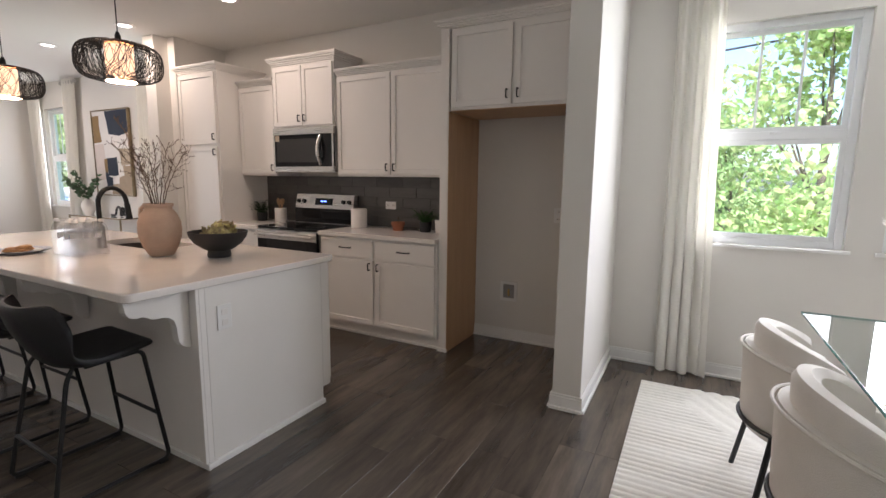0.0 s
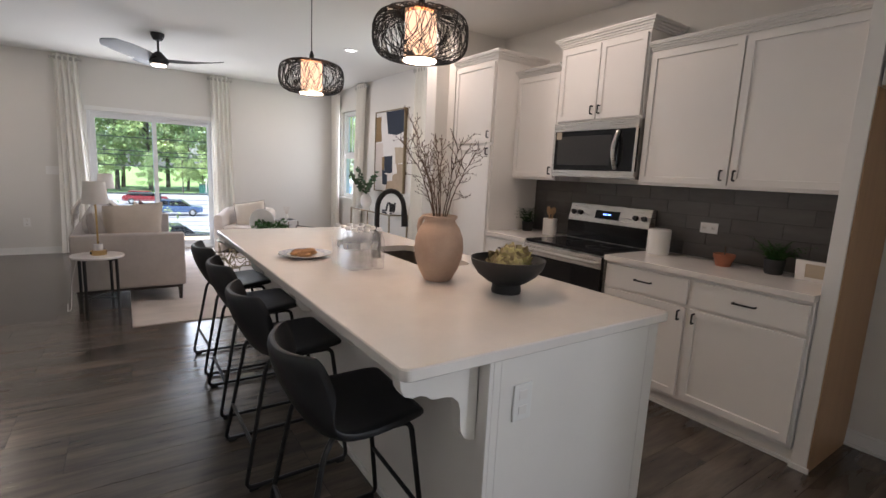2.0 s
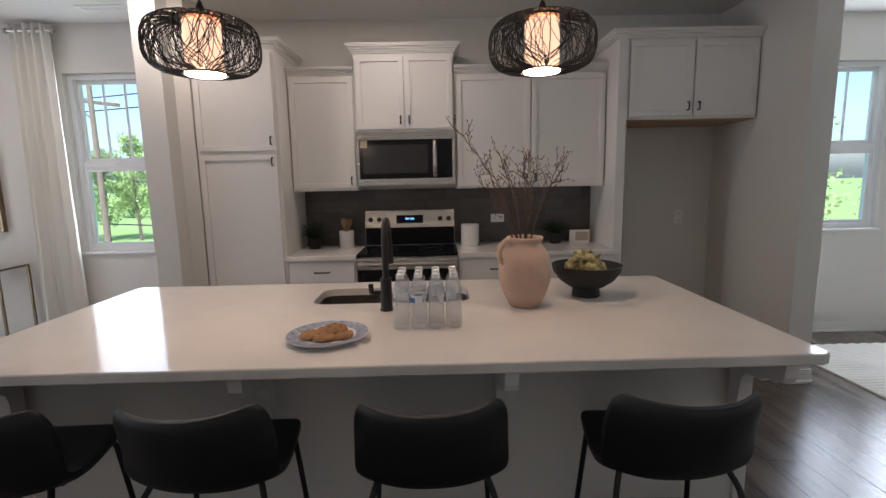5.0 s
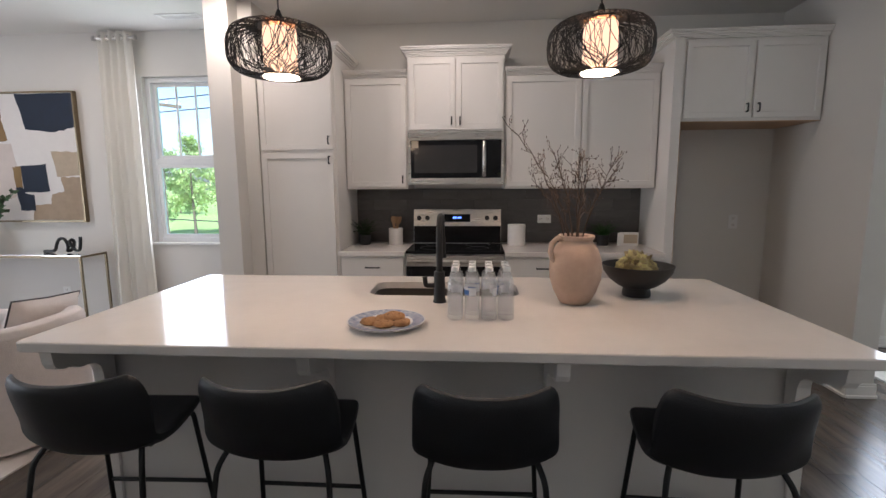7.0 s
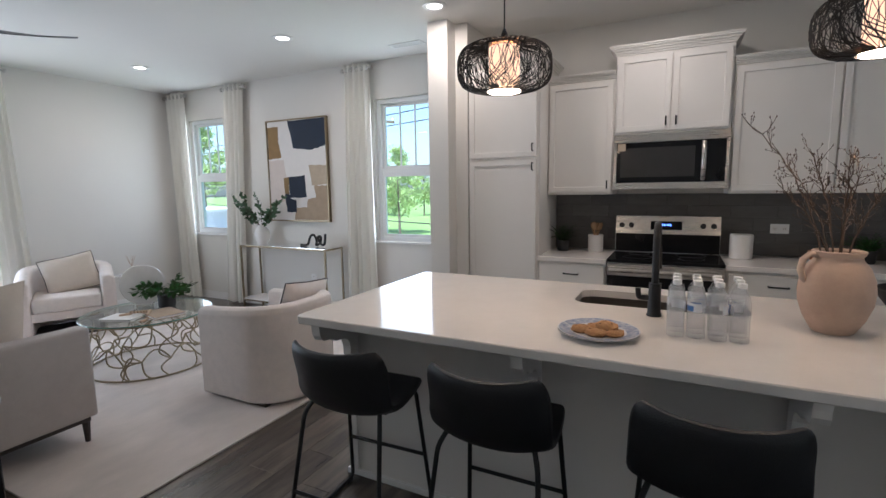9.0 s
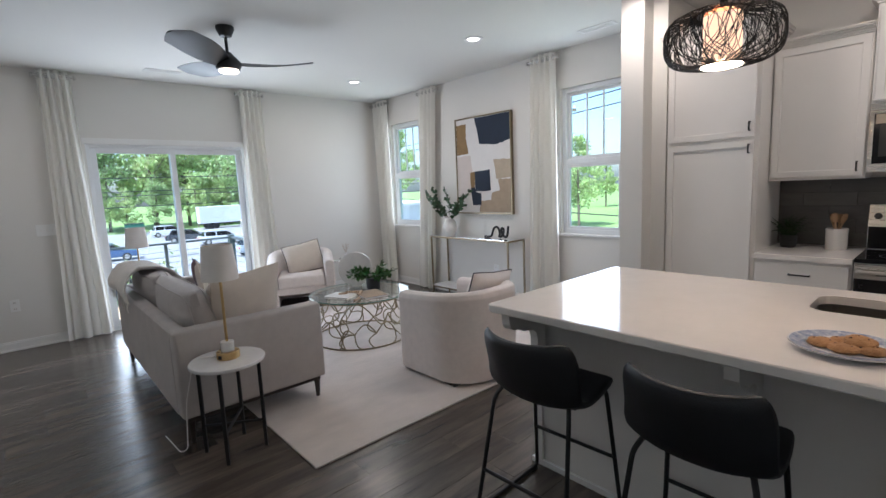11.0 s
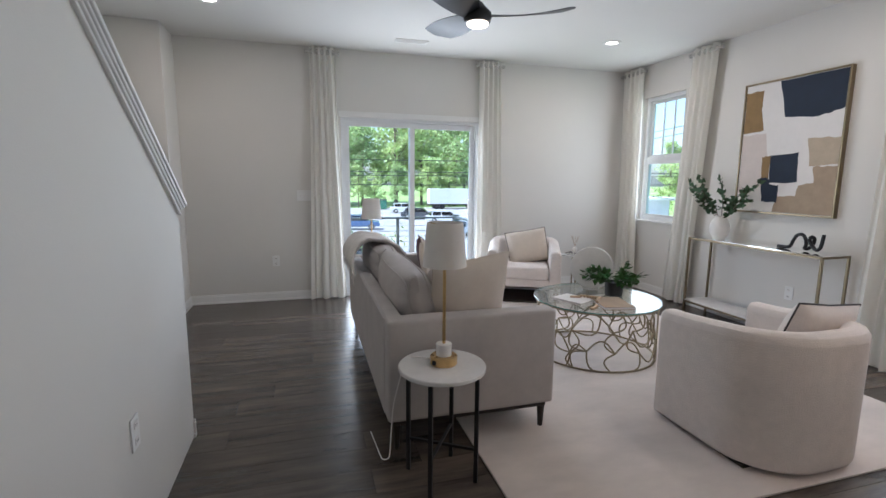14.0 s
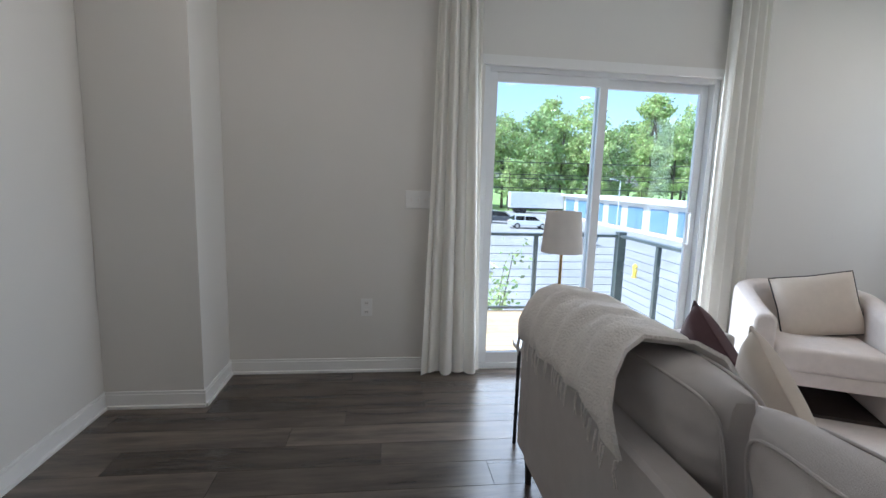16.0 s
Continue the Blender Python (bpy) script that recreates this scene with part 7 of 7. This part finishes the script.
# storage building with blue shutters, seen slantwise
sbd = thing("storage_building", pose(-45.5, 29.3, ZGR + 0.031), "long white storage building with blue roller doors", "building")
part("wall", box(-36, 0, 0, 0, 8, 3.1, 0.02), SIDING, sbd)
part("roof", box(-36.4, -0.5, 3.102, 0.4, 8.5, 3.4, 0.03), ROOFM, sbd)
for k in range(7):
    x = -5.2 - k * 5.0
    d_ = part("door", box(x, -0.05, 0.0, x + 3.4, -0.004, 2.6, 0.01), BLUEDOOR, sbd, "blue roller door")
    for j in range(7):
        part("slat", box(x + 0.05, -0.065, 0.12 + j * 0.35, x + 3.35, -0.052, 0.42 + j * 0.35, 0.004, seg=1), BLUEDOOR, d_)
part("apron", box(-36, -2.2, 0.0, 0, -0.1, 0.05), DECK, sbd, "tan concrete apron")
tr = thing("box_trailer", pose(-83.5, 25.0, ZGR + 0.031, 0, 0, 86), "white box trailer parked before the trees", "trailer")
part("box", box(-4.5, -1.2, 0.9, 4.5, 1.2, 3.5, 0.05), SIDING, tr)
for x in (-3.2, -2.2, 3.0):
    part("wheel", lathe([(0, -1.1), (0.48, -1.1), (0.48, 1.1), (0, 1.1)], 18), TYRE, tr, m=pose(x, 0, 0.48, 90, 0, 0))
part("chassis", box(-4.4, -0.5, 0.7, 4.4, 0.5, 0.899), BLACKPL, tr)
dp = thing("dumpster", pose(-84, 12.0, ZGR + 0.031, 0, 0, 80), "green metal dumpster at the lot edge", "dumpster")
part("bin", prism([(-1.0, 0.1), (0.8, 0.1), (1.1, 1.4), (-1.0, 1.6)], "x", -1.2, 1.2), DUMPGREEN, dp)
part("lid", box(-1.25, -1.05, 1.61, 1.25, 1.1, 1.68), BLACKPL, dp)
hy = thing("fire_hydrant", pose(-30.5, 13.6, ZGR + 0.031), "yellow fire hydrant beside the lot", "hydrant")
part("barrel", lathe([(0, 0), (0.16, 0), (0.16, 0.06), (0.11, 0.07), (0.11, 0.55), (0.15, 0.56), (0.15, 0.62), (0.09, 0.72), (0.03, 0.78), (0, 0.78)], 18), YELLOW, hy, smooth=True)
part("nozzle", tube([(-0.2, 0, 0.42), (0.2, 0, 0.42)], 0.06, 10), YELLOW, hy)


def utility_pole(m, label, h):
    u = thing("utility_pole", m, label, "utility pole")
    part("pole", tube([(0, 0, 0), (0, 0, h)], 0.15, 10, taper=0.10), POLEWOOD, u)
    part("crossarm", box(-1.2, -0.06, h - 0.9, 1.2, 0.06, h - 0.76), POLEWOOD, u)
    part("brace", tube([(-0.7, 0.05, h - 0.9), (0, 0.05, h - 1.6)], 0.03, 6), POLEWOOD, u)
    for x in (-1.1, -0.5, 0.5, 1.1):
        part("insulator", lathe([(0, 0), (0.05, 0), (0.06, 0.08), (0.03, 0.16), (0, 0.16)], 10), CERAMIC, u, m=pose(x, 0, h - 0.76))
    return u


utility_pole(pose(-18.6, 22.2, ZGR, 0, 0, 60), "wooden utility pole on the lawn", 9.8)
utility_pole(pose(-44, 44, ZGR, 0, 0, 0), "far wooden utility pole", 11)
ls = thing("street_lamp", pose(-58, 26.6, ZGR + 0.031), "grey street lamp beside the storage building", "street lamp")
part("pole", tube([(0, 0, 0), (0, 0, 5.6)], 0.09, 8, taper=0.06), SIDING, ls)
part("arm", tube([(0, 0, 5.55), (0, -0.9, 5.75)], 0.04, 6), SIDING, ls)
part("head", box(-0.12, -1.3, 5.7, 0.12, -0.8, 5.82, 0.02), SIDING, ls)
for k, (z, s) in enumerate(((0.9, 0.3), (0.55, 0.25), (-0.35, 0.2), (2.0, 0.4))):
    wv = thing("overhead_wire", I4, "black overhead power line crossing above the lot", "cable", "overhead wires")
    part("wire", tube([(-50 + 0.3 * k, -75 + 150 * i / 24, 1.2 + z + s * 3 * ((i / 12 - 1) ** 2)) for i in range(25)], 0.035, 5), BLACKPL, wv)
for k, z in enumerate((8.6, 9.2, 3.2)):
    wv = thing("overhead_wire", I4, "black overhead power line crossing above the lawn", "cable", "overhead wires")
    part("wire", tube([(-60 + 110 * i / 24, 38.5 - 43 * i / 24 * 0.95, z - 3.6 + 0.9 * ((i / 12 - 1) ** 2)) for i in range(25)], 0.03, 5), BLACKPL, wv)

# ---- pieces of floor and walls ----
tile_meshes = {}
for a, b, z0 in TILES:
    w = round(b - a, 3)
    if w not in tile_meshes:
        me = bpy.data.meshes.new("tile")
        bm = box(-w / 2, -0.006, 0, w / 2, -0.0002, th_, 0.0012, seg=1)
        bm.to_mesh(me)
        bm.free()
        tile_meshes[w] = me
    share("tile", tile_meshes[w], TILE, bs_, m=pose((a + b) / 2, YN - 0.0045, z0))

PW, PL = 0.182, 1.22
plank_meshes, rest = {}, bmesh.new()
rng = random.Random(5)
count = 0
x = XW - 0.005
while x < XE:
    x1 = min(x + PW - 0.0016, XE)
    y = YST - rng.choice((0.15, 0.40, 0.65, 0.90, 1.10))
    while y < YN:
        a, b = max(y, YST), min(y + PL - 0.0016, YN)
        if b - a > 0.02:
            key = (round(x1 - x, 3), round(b - a, 2))
            near = -9.8 < x < -0.2 and b > -0.6 and count < 300
            if near:
                if key not in plank_meshes:
                    me = bpy.data.meshes.new("plank")
                    w, l = (x1 - x) / 2, (b - a) / 2
                    bm = box(-w, -l, -0.0055, w, l, 0.0, 0.0006, seg=1)
                    bm.to_mesh(me)
                    bm.free()
                    plank_meshes[key] = me
                share("plank", plank_meshes[key], FLOORM, floor, m=pose((x + x1) / 2, (a + b) / 2, 0))
                count += 1
            else:
                box(x, a, -0.0055, x1, b, 0.0, bm=rest)
        y += PL
    x += PW
tagged(part("planks", rest, FLOORM, floor), kind="stuff")
